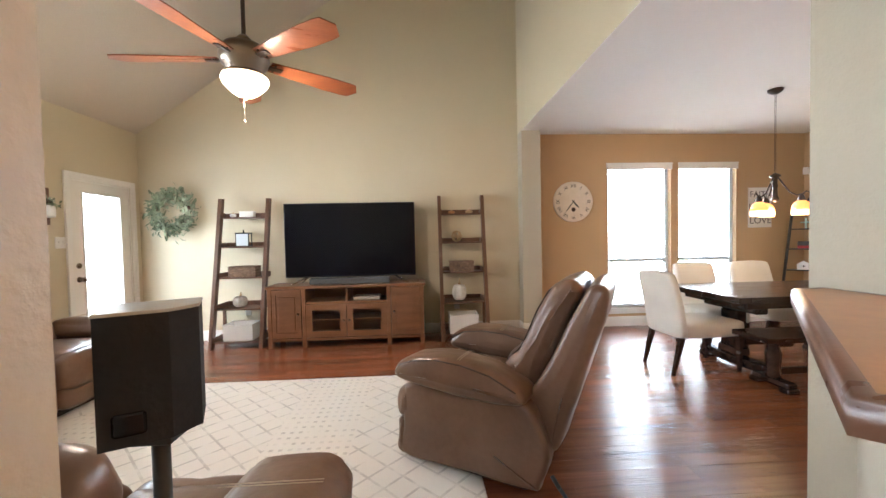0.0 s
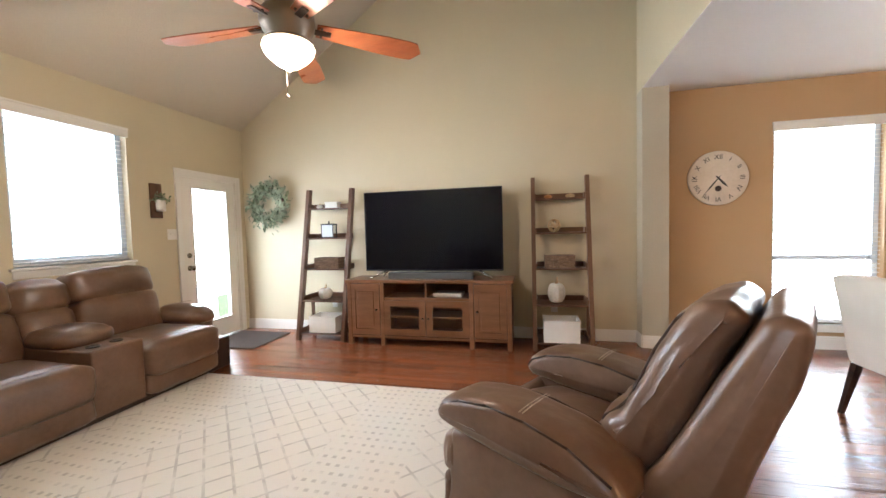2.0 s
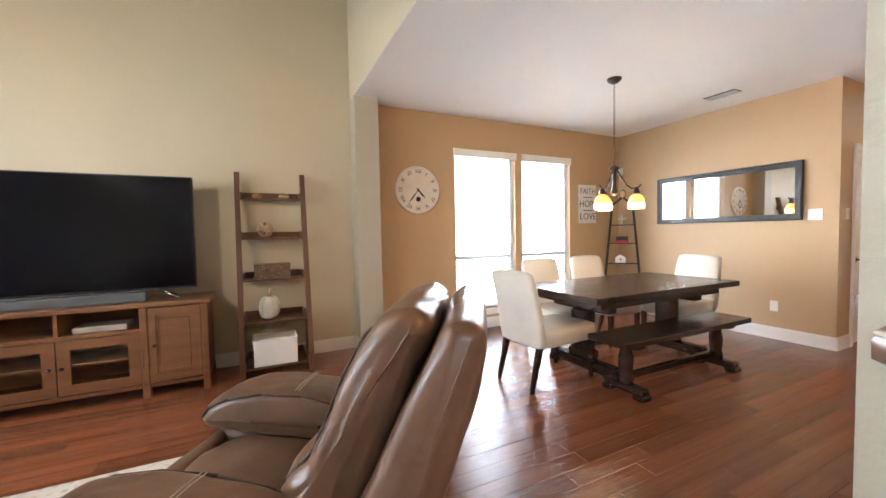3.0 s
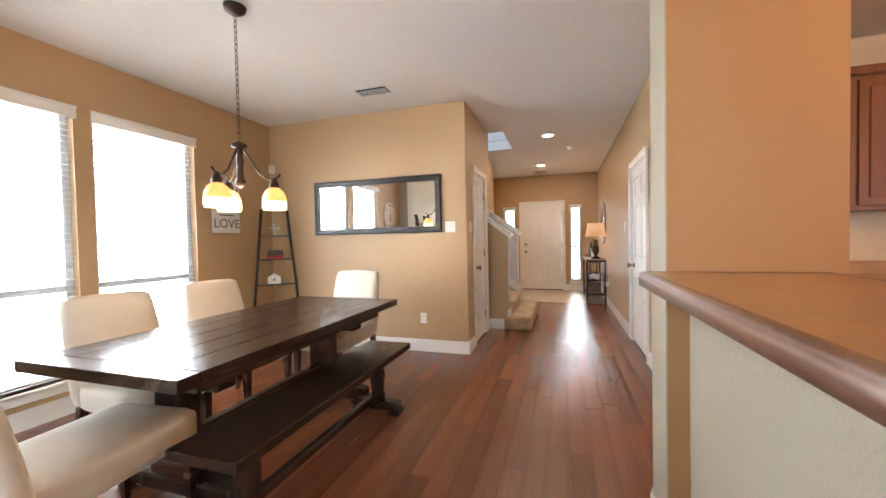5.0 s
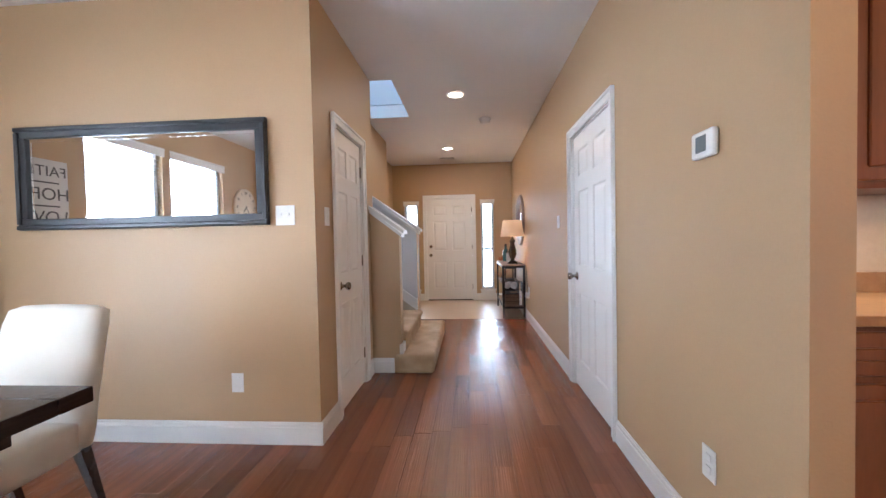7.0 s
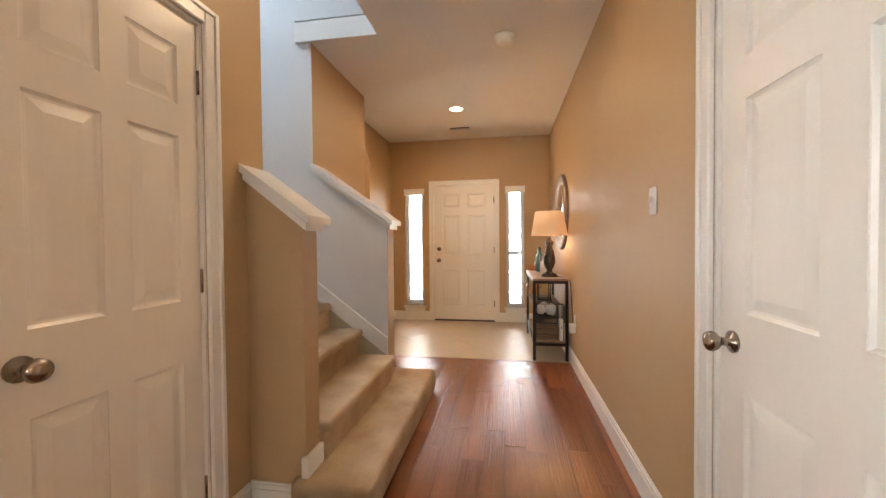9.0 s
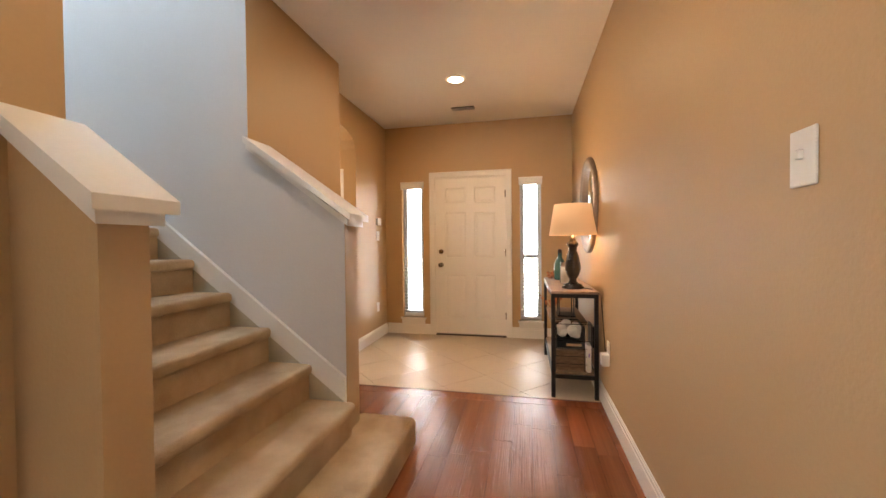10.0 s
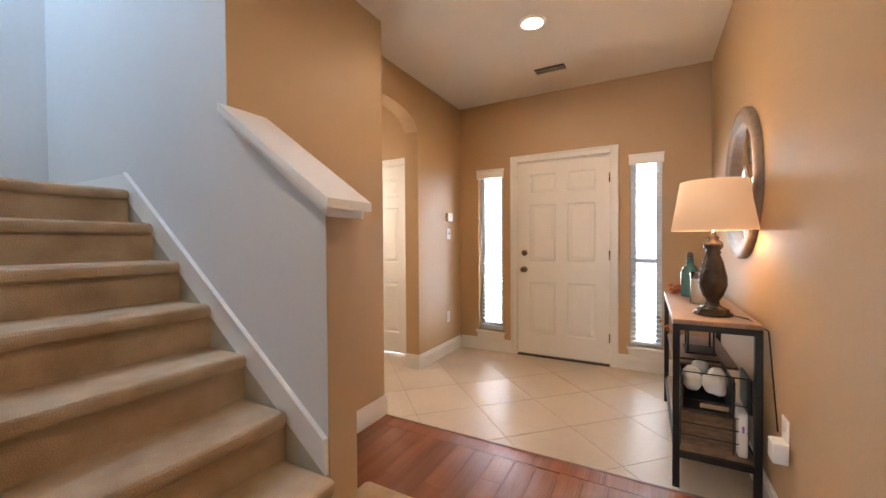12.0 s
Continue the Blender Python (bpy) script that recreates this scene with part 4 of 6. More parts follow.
# sofa along the windows, facing the room (local x runs north to south)
D = 0.90
sofa = thing("reclining_sofa", pose(-3.68, 4.07, 0, 0, 0, -90), "brown leather reclining sofa with a cup-holder console under windows", "sofa")
base_frame(sofa, 0, 2.25, D)
arm_unit(sofa, 0.0, 0.25, 0.66, 0.60)
seat_unit(sofa, 0.24, 0.92, D, 0.47, 1.03)
console_unit(sofa, 0.92, 1.30, D - 0.05)
seat_unit(sofa, 1.30, 1.99, D, 0.47, 1.03)
arm_unit(sofa, 2.0, 2.25, 0.66, 0.60)

# loveseat with its back to the south wall
love = thing("loveseat", pose(-1.98, 0.80, 0), "brown leather reclining loveseat with padded arms", "sofa")
base_frame(love, 0, 1.66, 0.80)
arm_unit(love, 1.30, 1.65, 0.74, 0.575, 0.10)
seat_unit(love, 0.35, 0.83, 0.82, 0.44, 0.93)
seat_unit(love, 0.83, 1.31, 0.82, 0.44, 0.93)
arm_unit(love, 0.0, 0.35, 0.74, 0.575, 0.10)

# single recliner
def bolster(bm, outline, x0, x1, r=0.04, puff=0.02, wrinkle=0.008, n=56):
    """A stuffed shape: a closed profile of (y, z) swept along x, with rounded ends and light creases."""
    pts = [Vector(p) for p in outline]
    k = len(pts)
    ring = []
    for i in range(n):
        u = i * k / n
        q, t = int(u), u - int(u)
        a, b, c, d = (pts[(q + e) % k] for e in (-1, 0, 1, 2))
        ring.append(0.5 * (2 * b + (c - a) * t + (2 * a - 5 * b + 4 * c - d) * t * t + (3 * b - a - 3 * c + d) * t ** 3))
    area = sum(p.x * q.y - q.x * p.y for p, q in zip(ring, ring[1:] + ring[:1]))
    sign = 1 if area > 0 else -1
    inward = []
    for i in range(n):
        e = ring[(i + 1) % n] - ring[i - 1]
        inward.append(Vector((-e.y, e.x)).normalized() * sign)
    mid = sum(ring, Vector((0, 0))) / n
    half = (x1 - x0) / 2
    left = [(x0 + r * (1 - math.cos(math.pi / 2 * s / 5)), r * (1 - math.sin(math.pi / 2 * s / 5))) for s in range(6)]
    cols = left + [(x0 + r + (2 * half - 2 * r) * s / 9, 0.0) for s in range(1, 9)] + [(x1 + x0 - x, d) for x, d in reversed(left)]
    rings = []
    for x, d in cols:
        u = (x - (x0 + x1) / 2) / half
        row = []
        for p, w in zip(ring, inward):
            y, z = p + w * (d - puff * (1 - u * u))
            v = Vector((x, y, z))
            g = noise.noise(v * 8.0) * wrinkle + noise.noise(v * 21.0) * wrinkle * 0.5
            row.append(bm.verts.new(v - Vector((0, w.x, w.y)) * g))
        rings.append(row)
    for a, b in zip(rings, rings[1:]):
        for i in range(n):
            bm.faces.new((a[i], a[(i + 1) % n], b[(i + 1) % n], b[i])).smooth = True
    for row, sx in ((rings[0], -1), (rings[-1], 1)):
        prev = row
        for f, e in ((0.75, 0.006), (0.4, 0.010)):
            cur = [bm.verts.new((v.co.x + sx * e, mid.x + (v.co.y - mid.x) * f, mid.y + (v.co.z - mid.y) * f)) for v in row]
            for i in range(n):
                bm.faces.new((prev[i], prev[(i + 1) % n], cur[(i + 1) % n], cur[i])).smooth = True
            prev = cur
        bm.faces.new(prev)
    return bm


def tube(bm, pts, r, n=8):
    for p, q in zip(pts, pts[1:]):
        cyl(bm, p, q, r, n=n)
    return bm


rec = thing("recliner", pose(0.609, 1.831, 0, 0, 0, 59), "brown leather recliner armchair with padded arms, slightly tilted back", "armchair")
part("base", bx(bmesh.new(), 0.10, 0.83, 0.24, 0.86, 0.0, 0.30, 0.01, 1), M_PIPING, rec, "dark base panel")
SIDE_OUT = [(0.955, 0.06), (0.955, 0.24), (0.95, 0.41), (0.89, 0.485), (0.55, 0.475), (0.25, 0.49), (0.165, 0.38), (0.12, 0.24), (0.165, 0.09), (0.22, 0.055), (0.6, 0.055)]
PAD_OUT = [(0.985, 0.55), (0.95, 0.605), (0.86, 0.642), (0.72, 0.662), (0.56, 0.655), (0.40, 0.622), (0.26, 0.555), (0.22, 0.50), (0.28, 0.478), (0.48, 0.468), (0.72, 0.482), (0.90, 0.50), (0.965, 0.515)]
for x0, x1 in ((0.025, 0.20), (0.73, 0.905)):
    part("side_panel", bolster(bmesh.new(), SIDE_OUT, x0, x1, 0.03, 0.006, 0.005), M_LEATHER, rec)
    p0, p1 = x0 - 0.04, x1 + 0.04
    a = part("arm_pad", bolster(bmesh.new(), PAD_OUT, p0, p1, 0.045, 0.006, 0.008), M_LEATHER, rec)
    bm = bmesh.new()
    for dy in (0.0, 0.014):
        tube(bm, [(p0 + 0.03, 0.575 + dy, 0.664), (p0 + 0.09, 0.572 + dy, 0.672), (p1 - 0.09, 0.572 + dy, 0.672), (p1 - 0.03, 0.575 + dy, 0.664)], 0.0022, 6)
    part("stitching", bm, M_THREAD, a, "pale double stitching")
    for e in (p0 + 0.012, p1 - 0.012):
        part("piping", tube(bmesh.new(), [(e, 0.972, 0.556), (e, 0.945, 0.594), (e, 0.86, 0.631), (e, 0.72, 0.651), (e, 0.56, 0.644), (e, 0.40, 0.611), (e, 0.265, 0.546)], 0.0045), M_PIPING, a, "dark seam piping")
part("seat_cushion", bolster(bmesh.new(), [(0.90, 0.40), (0.84, 0.475), (0.65, 0.49), (0.42, 0.46), (0.33, 0.36), (0.36, 0.27), (0.60, 0.25), (0.86, 0.27)], 0.205, 0.725, 0.05, 0.02, 0.010), M_LEATHER, rec)
part("footrest", bolster(bmesh.new(), [(1.0, 0.30), (0.995, 0.40), (0.96, 0.455), (0.90, 0.46), (0.885, 0.38), (0.90, 0.285), (0.96, 0.275)], 0.03, 0.90, 0.035, 0.008, 0.008), M_LEATHER, rec)
part("footrest_lower", bolster(bmesh.new(), [(1.005, 0.08), (1.0, 0.17), (0.995, 0.25), (0.96, 0.268), (0.93, 0.24), (0.93, 0.09), (0.96, 0.055)], 0.03, 0.90, 0.03, 0.006, 0.006), M_LEATHER, rec)
BACK_OUT = [(0.395, 0.565), (0.355, 0.50), (0.27, 0.475), (0.20, 0.53), (0.10, 0.76), (0.0, 0.98), (-0.015, 1.045), (0.02, 1.085), (0.085, 1.072), (0.145, 1.025), (0.215, 0.905), (0.262, 0.79), (0.305, 0.70), (0.335, 0.672), (0.375, 0.64)]
bk = part("back_cushion", bolster(bmesh.new(), BACK_OUT, 0.195, 0.735, 0.055, 0.008, 0.013, 72), M_LEATHER, rec)
for e in (0.243, 0.687):
    part("piping", tube(bmesh.new(), [(e, 0.398, 0.565), (e, 0.378, 0.635), (e, 0.335, 0.675), (e, 0.30, 0.715), (e, 0.262, 0.80), (e, 0.215, 0.912), (e, 0.152, 1.022), (e, 0.09, 1.072), (e, 0.03, 1.084)], 0.0055), M_PIPING, bk, "dark seam piping")
SHELL_OUT = [(0.255, 0.45), (0.16, 0.62), (0.06, 0.83), (-0.03, 1.005), (-0.065, 1.062), (-0.115, 1.075), (-0.15, 1.04), (-0.13, 0.92), (-0.06, 0.70), (0.02, 0.45), (0.085, 0.26), (0.14, 0.225), (0.19, 0.32)]
part("back_shell", bolster(bmesh.new(), SHELL_OUT, 0.115, 0.795, 0.035, 0.006, 0.006, 64), M_LEATHER, rec)
part("lever", tube(bmesh.new(), [(0.02, 0.10, 0.17), (0.0, 0.06, 0.13), (0.005, 0.03, 0.09)], 0.010), M_DARKPLASTIC, rec, "dark recline mechanism end")

# media console
con = thing("media_console", pose(-1.97, 4.86, 0), "cherry wood media console with glass and panel doors under television", "cabinet")
W, DP, HT = 1.94, 0.44, 0.765
part("top", bx(bmesh.new(), -0.01, W + 0.01, -0.02, DP, HT - 0.035, HT, 0.006, 2), M_CONSOLE, con)
bm = bmesh.new()
for x0, x1 in ((0.02, 0.05), (0.43, 0.47), (W - 0.47, W - 0.43), (W - 0.05, W - 0.02)):
    bx(bm, x0, x1, 0.01, DP - 0.01, 0.10, HT - 0.035)
bx(bm, 0.02, W - 0.02, 0.005, DP - 0.01, 0.085, 0.115)
bx(bm, 0.05, W - 0.05, DP - 0.02, DP - 0.01, 0.115, HT - 0.035)
bx(bm, 0.47, W - 0.47, 0.015, DP - 0.02, 0.535, 0.56)
bx(bm, W / 2 - 0.012, W / 2 + 0.012, 0.015, DP - 0.02, 0.56, HT - 0.035)
part("body", bm, M_CONSOLE, con)
for x in (0.015, 0.425, W - 0.475, W - 0.065):
    bm = bmesh.new()
    bx(bm, x, x + 0.05, -0.004, 0.05, 0.0, HT - 0.036, 0.004, 1)
    part("leg_post", bm, M_CONSOLE, con)
for x in (0.015, W - 0.065):
    part("leg", bx(bmesh.new(), x, x + 0.05, DP - 0.06, DP - 0.01, 0.0, 0.1), M_CONSOLE, con)
for x0, x1, kx in ((0.068, 0.42, 0.385), (W - 0.42, W - 0.068, W - 0.385)):
    bm = bmesh.new()
    panel(bm, "x", x0, x1, -0.006, 0.014, 0.125, HT - 0.045, [(x0 + 0.05, x1 - 0.05, 0.19, HT - 0.11)])
    d = part("door", bm, M_CONSOLE, con)
    bm = bmesh.new()
    bx(bm, x0 + 0.05, x1 - 0.05, 0.002, 0.010, 0.19, HT - 0.11)
    bx(bm, x0 + 0.075, x1 - 0.075, -0.002, 0.004, 0.215, HT - 0.135, 0.003, 1)
    part("door_panel", bm, M_CONSOLE, d)
    bm = bmesh.new()
    lathe(bm, [(0.008, 0), (0.008, 0.012), (0.015, 0.02), (0.012, 0.028), (0.003, 0.03)], 12)
    part("knob", shift(bm, Matrix.Translation((kx, -0.006, 0.42)) @ pose(0, 0, 0, 90)), M_BRONZE, d, "small dark knob")
for x0, x1, kx in ((0.475, W / 2 - 0.004, W / 2 - 0.035), (W / 2 + 0.004, W - 0.475, W / 2 + 0.035)):
    bm = bmesh.new()
    panel(bm, "x", x0, x1, -0.006, 0.014, 0.125, 0.53, [(x0 + 0.075, x1 - 0.075, 0.20, 0.46)])
    d = part("door", bm, M_CONSOLE, con)
    g = part("pane", bx(bmesh.new(), x0 + 0.075, x1 - 0.075, 0.002, 0.006, 0.20, 0.46), M_CLEAR, d, "glass door pane")
    g.visible_shadow = False
    bm = bmesh.new()
    lathe(bm, [(0.008, 0), (0.008, 0.012), (0.015, 0.02), (0.012, 0.028), (0.003, 0.03)], 12)
    part("knob", shift(bm, Matrix.Translation((kx, -0.006, 0.33)) @ pose(0, 0, 0, 90)), M_BRONZE, d, "small dark knob")
part("shelf", bx(bmesh.new(), 0.47, W - 0.47, 0.05, DP - 0.03, 0.32, 0.335), M_CONSOLE, con)
solo("media_player", bx(bmesh.new(), -0.93, -0.60, 4.93, 5.15, 0.561, 0.605, 0.006, 2), plain("silver_case", (0.40, 0.36, 0.31), 0.4), "pale flat media player in the console", "media player")

# television, sound bar
tv = thing("television", pose(-0.97, 5.07, 0), "large black flat-screen television on splayed chrome feet", "television")
part("bezel", bx(bmesh.new(), -0.83, 0.83, 0.0, 0.05, 0.845, 1.795, 0.006, 2), M_DARKPLASTIC, tv)
part("screen", bx(bmesh.new(), -0.82, 0.82, -0.003, 0.001, 0.862, 1.785), M_SCREEN, tv, "glossy black screen")
part("rear_housing", bx(bmesh.new(), -0.5, 0.5, 0.05, 0.09, 0.88, 1.4, 0.02, 2), M_DARKPLASTIC, tv)
for s in (-1, 1):
    bm = bmesh.new()
    cyl(bm, (s * 0.55, 0.02, 0.85), (s * 0.72, -0.13, HT + 0.008), 0.012, 0.008, 10)
    cyl(bm, (s * 0.55, 0.03, 0.85), (s * 0.66, 0.14, HT + 0.008), 0.012, 0.008, 10)
    part("foot", bm, M_CHROME, tv, "splayed chrome foot")
sb = thing("sound_bar", pose(-0.97, 4.99, HT), "long grey fabric sound bar below the television", "speaker")
part("body", bx(bmesh.new(), -0.50, 0.50, -0.045, 0.045, 0.001, 0.078, 0.012, 2), plain("grey_grille", (0.09, 0.095, 0.10), 0.8), sb)


# leaning ladder shelves
def ladder(m, w, label):
    ob = thing("ladder_shelf", m, label, "shelf", "leaning ladder shelves")
    lean_y = lambda z: 0.37 * z / 1.89
    for x in (0, w - 0.045):
        bm = bmesh.new()
        vs = []
        for z in (0.0, 1.89):
            y = lean_y(z)
            for dx, dy in ((0, 0), (0.045, 0), (0.045, 0.075), (0, 0.075)):
                vs.append(bm.verts.new((x + dx, y + dy, z)))
        for q in ((0, 3, 2, 1), (4, 5, 6, 7), (0, 1, 5, 4), (1, 2, 6, 5), (2, 3, 7, 6), (3, 0, 4, 7)):
            bm.faces.new([vs[i] for i in q])
        part("post", bm, M_WALNUT, ob)
        bm = bmesh.new()
        bx(bm, x + 0.008, x + 0.037, 0.36, 0.40, 0.0, 0.52)
        part("back_leg", bm, M_WALNUT, ob)
    for z, d in ((0.085, 0.38), (0.48, 0.34), (0.87, 0.27), (1.26, 0.21), (1.645, 0.15)):
        y0 = lean_y(z) + 0.01
        y1 = min(y0 + d, 0.445)
        bm = bmesh.new()
        bx(bm, 0.045, w - 0.045, y0, y1, z - 0.018, z, 0.003, 1)
        bx(bm, 0.045, w - 0.045, y1 - 0.014, y1, z, z + 0.055)
        for x in (0.045, w - 0.059):
            bx(bm, x, x + 0.014, y0 + 0.02, y1 - 0.014, z, z + 0.055)
        part("shelf", bm, M_WALNUT, ob)
    return ob


def bin_box(m, w, d, h, material, name, label, cat):
    ob = thing(name, m, label, cat)
    bm = bmesh.new()
    panel(bm, "x", -w / 2, w / 2, -d / 2, -d / 2 + 0.01, 0.001, h, [])
    panel(bm, "x", -w / 2, w / 2, d / 2 - 0.01, d / 2, 0.001, h, [])
    panel(bm, "y", -w / 2, -w / 2 + 0.01, -d / 2 + 0.01, d / 2 - 0.01, 0.001, h, [])
    panel(bm, "y", w / 2 - 0.01, w / 2, -d / 2 + 0.01, d / 2 - 0.01, 0.001, h, [])
    bx(bm, -w / 2 + 0.01, w / 2 - 0.01, -d / 2 + 0.01, d / 2 - 0.01, 0.001, 0.012)
    part("body", bm, material, ob)
    bm = bmesh.new()
    for a in (0, 1):
        s = 1 if a else -1
        bx(bm, -w / 2 - 0.004, w / 2 + 0.004, s * d / 2 - 0.006, s * d / 2 + 0.006, h - 0.012, h + 0.002, 0.003, 1)
        bx(bm, s * w / 2 - 0.006, s * w / 2 + 0.006, -d / 2, d / 2, h - 0.012, h + 0.002, 0.003, 1)
    part("rim", bm, material, ob)
    return ob


def basket(m, w, d, h, label):
    """A woven basket: rows of bulging strands round a box."""
    ob = thing("wicker_basket", m, label, "basket")
    bm = bmesh.new()
    rows, cols = 7, 14
    for r in range(rows):
        for c in range(cols):
            off = 0.004 if (r + c) % 2 else -0.001
            x = -w / 2 + w * c / cols
            z = h * r / rows
            bx(bm, x + 0.001, x + w / cols - 0.001, -d / 2 - off, d / 2 + off, z + 0.001, z + h / rows - 0.001)
    part("weave", bm, M_WICKER, ob)
    part("rim", bx(bmesh.new(), -w / 2 - 0.004, w / 2 + 0.004, -d / 2 - 0.006, d / 2 + 0.006, h, h + 0.008, 0.003, 1), M_WICKER, ob)
    return ob


def pumpkin(m, r, h, material, label, lobes=9):
    ob = thing("pumpkin", m, label, "pumpkin")
    bm = bmesh.new()
    n, k = lobes * 4, 12
    rings = []
    for j in range(k + 1):
        t = math.pi * j / k
        ring = []
        for i in range(n):
            a = 2 * math.pi * i / n
            lob = 0.90 + 0.10 * abs(math.cos(a * lobes / 2))
            rr = r * (math.sin(t) ** 0.7) * lob + 0.002
            ring.append(bm.verts.new((rr * math.cos(a), rr * math.sin(a), h / 2 - (h / 2) * math.cos(t) * (1 - 0.12 * math.exp(-(math.sin(t) * 4) ** 2)))))
        rings.append(ring)
    for a, b in zip(rings, rings[1:]):
        for i in range(n):
            f = bm.faces.new((a[i], a[(i + 1) % n], b[(i + 1) % n], b[i]))
            f.smooth = True
    bm.faces.new(list(reversed(rings[0])))
    bm.faces.new(rings[-1])
    part("gourd", bm, material, ob)
    part("stem", cyl(bmesh.new(), (0, 0, h * 0.9), (0.12 * r, 0, h + 0.28 * h), 0.012 + r * 0.06, 0.006, 8), M_BURLAP, ob, "twisted dry stem")
    return ob


LX, RX, LY = -2.70, 0.17, 4.90
ladder(pose(LX, LY, 0), 0.655, "dark walnut leaning ladder shelf holding baskets and pumpkins")
ladder(pose(RX, LY, 0), 0.63, "dark walnut leaning ladder shelf holding gourds and basket")
yc = lambda z, d: LY + 0.37 * z / 1.89 + 0.01 + d / 2
# left ladder
bin_box(pose(LX + 0.33, yc(0.085, 0.36), 0.085), 0.36, 0.27, 0.20, M_CANVAS, "storage_bin", "white canvas storage bin on the lowest shelf", "storage bin")
pumpkin(pose(LX + 0.30, yc(0.48, 0.26), 0.48), 0.085, 0.15, M_CERAMIC, "whitewashed ceramic pumpkin on a ladder shelf")
basket(pose(LX + 0.34, yc(0.87, 0.23), 0.87), 0.34, 0.17, 0.13, "grey-brown wicker basket on a ladder shelf")
lan = thing("lantern", pose(LX + 0.32, yc(1.26, 0.18), 1.26), "small dark-framed glass lantern on a ladder shelf", "lantern")
bm = bmesh.new()
for x in (-0.085, 0.075):
    for y in (-0.05, 0.04):
        bx(bm, x, x + 0.01, y, y + 0.01, 0.001, 0.17)
bx(bm, -0.09, 0.09, -0.055, 0.055, 0.001, 0.012)
bx(bm, -0.09, 0.09, -0.055, 0.055, 0.165, 0.18, 0.004, 1)
part("frame", bm, M_IRON, lan)
part("pane", bx(bmesh.new(), -0.075, 0.075, -0.048, -0.044, 0.012, 0.165), plain("frosted_pane", (0.62, 0.66, 0.70), 0.25), lan, "frosted glass pane")
part("ring", cyl(bmesh.new(), (0, 0, 0.178), (0, 0, 0.215), 0.012, 0.008, 10), M_IRON, lan)
bin_box(pose(LX + 0.36, yc(1.645, 0.13), 1.645), 0.17, 0.10, 0.075, M_CANVAS, "small_box", "small white box on the top shelf", "box")
pumpkin(pose(LX + 0.17, yc(1.645, 0.13), 1.645), 0.038, 0.05, M_CERAMIC, "small ivory gourd on the top shelf")
# right ladder
bin_box(pose(RX + 0.30, yc(0.085, 0.30), 0.085), 0.37, 0.27, 0.24, M_CANVAS, "storage_bin", "white canvas storage bin on the lowest shelf", "storage bin")
pumpkin(pose(RX + 0.26, yc(0.48, 0.26), 0.48), 0.095, 0.23, M_CERAMIC, "tall whitewashed wooden pumpkin on a ladder shelf")
basket(pose(RX + 0.30, yc(0.87, 0.23), 0.87), 0.32, 0.17, 0.13, "brown wicker basket on a ladder shelf")
ball = thing("twig_ball", pose(RX + 0.25, yc(1.26, 0.18), 1.26 + 0.078), "open star ball of pale wood slips on a shelf", "ornament")
for k in range(7):
    bm = bmesh.new()
    n = 20
    inner = [bm.verts.new((0.064 * math.cos(2 * math.pi * i / n), 0.064 * math.sin(2 * math.pi * i / n), z)) for z in (-0.009, 0.009) for i in range(n)]
    outer = [bm.verts.new((0.075 * math.cos(2 * math.pi * i / n), 0.075 * math.sin(2 * math.pi * i / n), z)) for z in (-0.009, 0.009) for i in range(n)]
    for i in range(n):
        j = (i + 1) % n
        for q in ((outer[i], outer[j], outer[n + j], outer[n + i]), (inner[j], inner[i], inner[n + i], inner[n + j]), (inner[i], inner[j], outer[j], outer[i]), (inner[n + j], inner[n + i], outer[n + i], outer[n + j])):
            bm.faces.new(q)
    part("hoop", shift(bm, pose(0, 0, 0, 25 * k, 51 * k, 35 * k)), M_BURLAP, ball)
pumpkin(pose(RX + 0.19, yc(1.645, 0.13), 1.645), 0.045, 0.042, M_ORANGE, "small orange gourd on the top shelf")
pumpkin(pose(RX + 0.43, yc(1.645, 0.13), 1.645), 0.05, 0.045, M_BURLAP, "small yellow gourd on the top shelf")


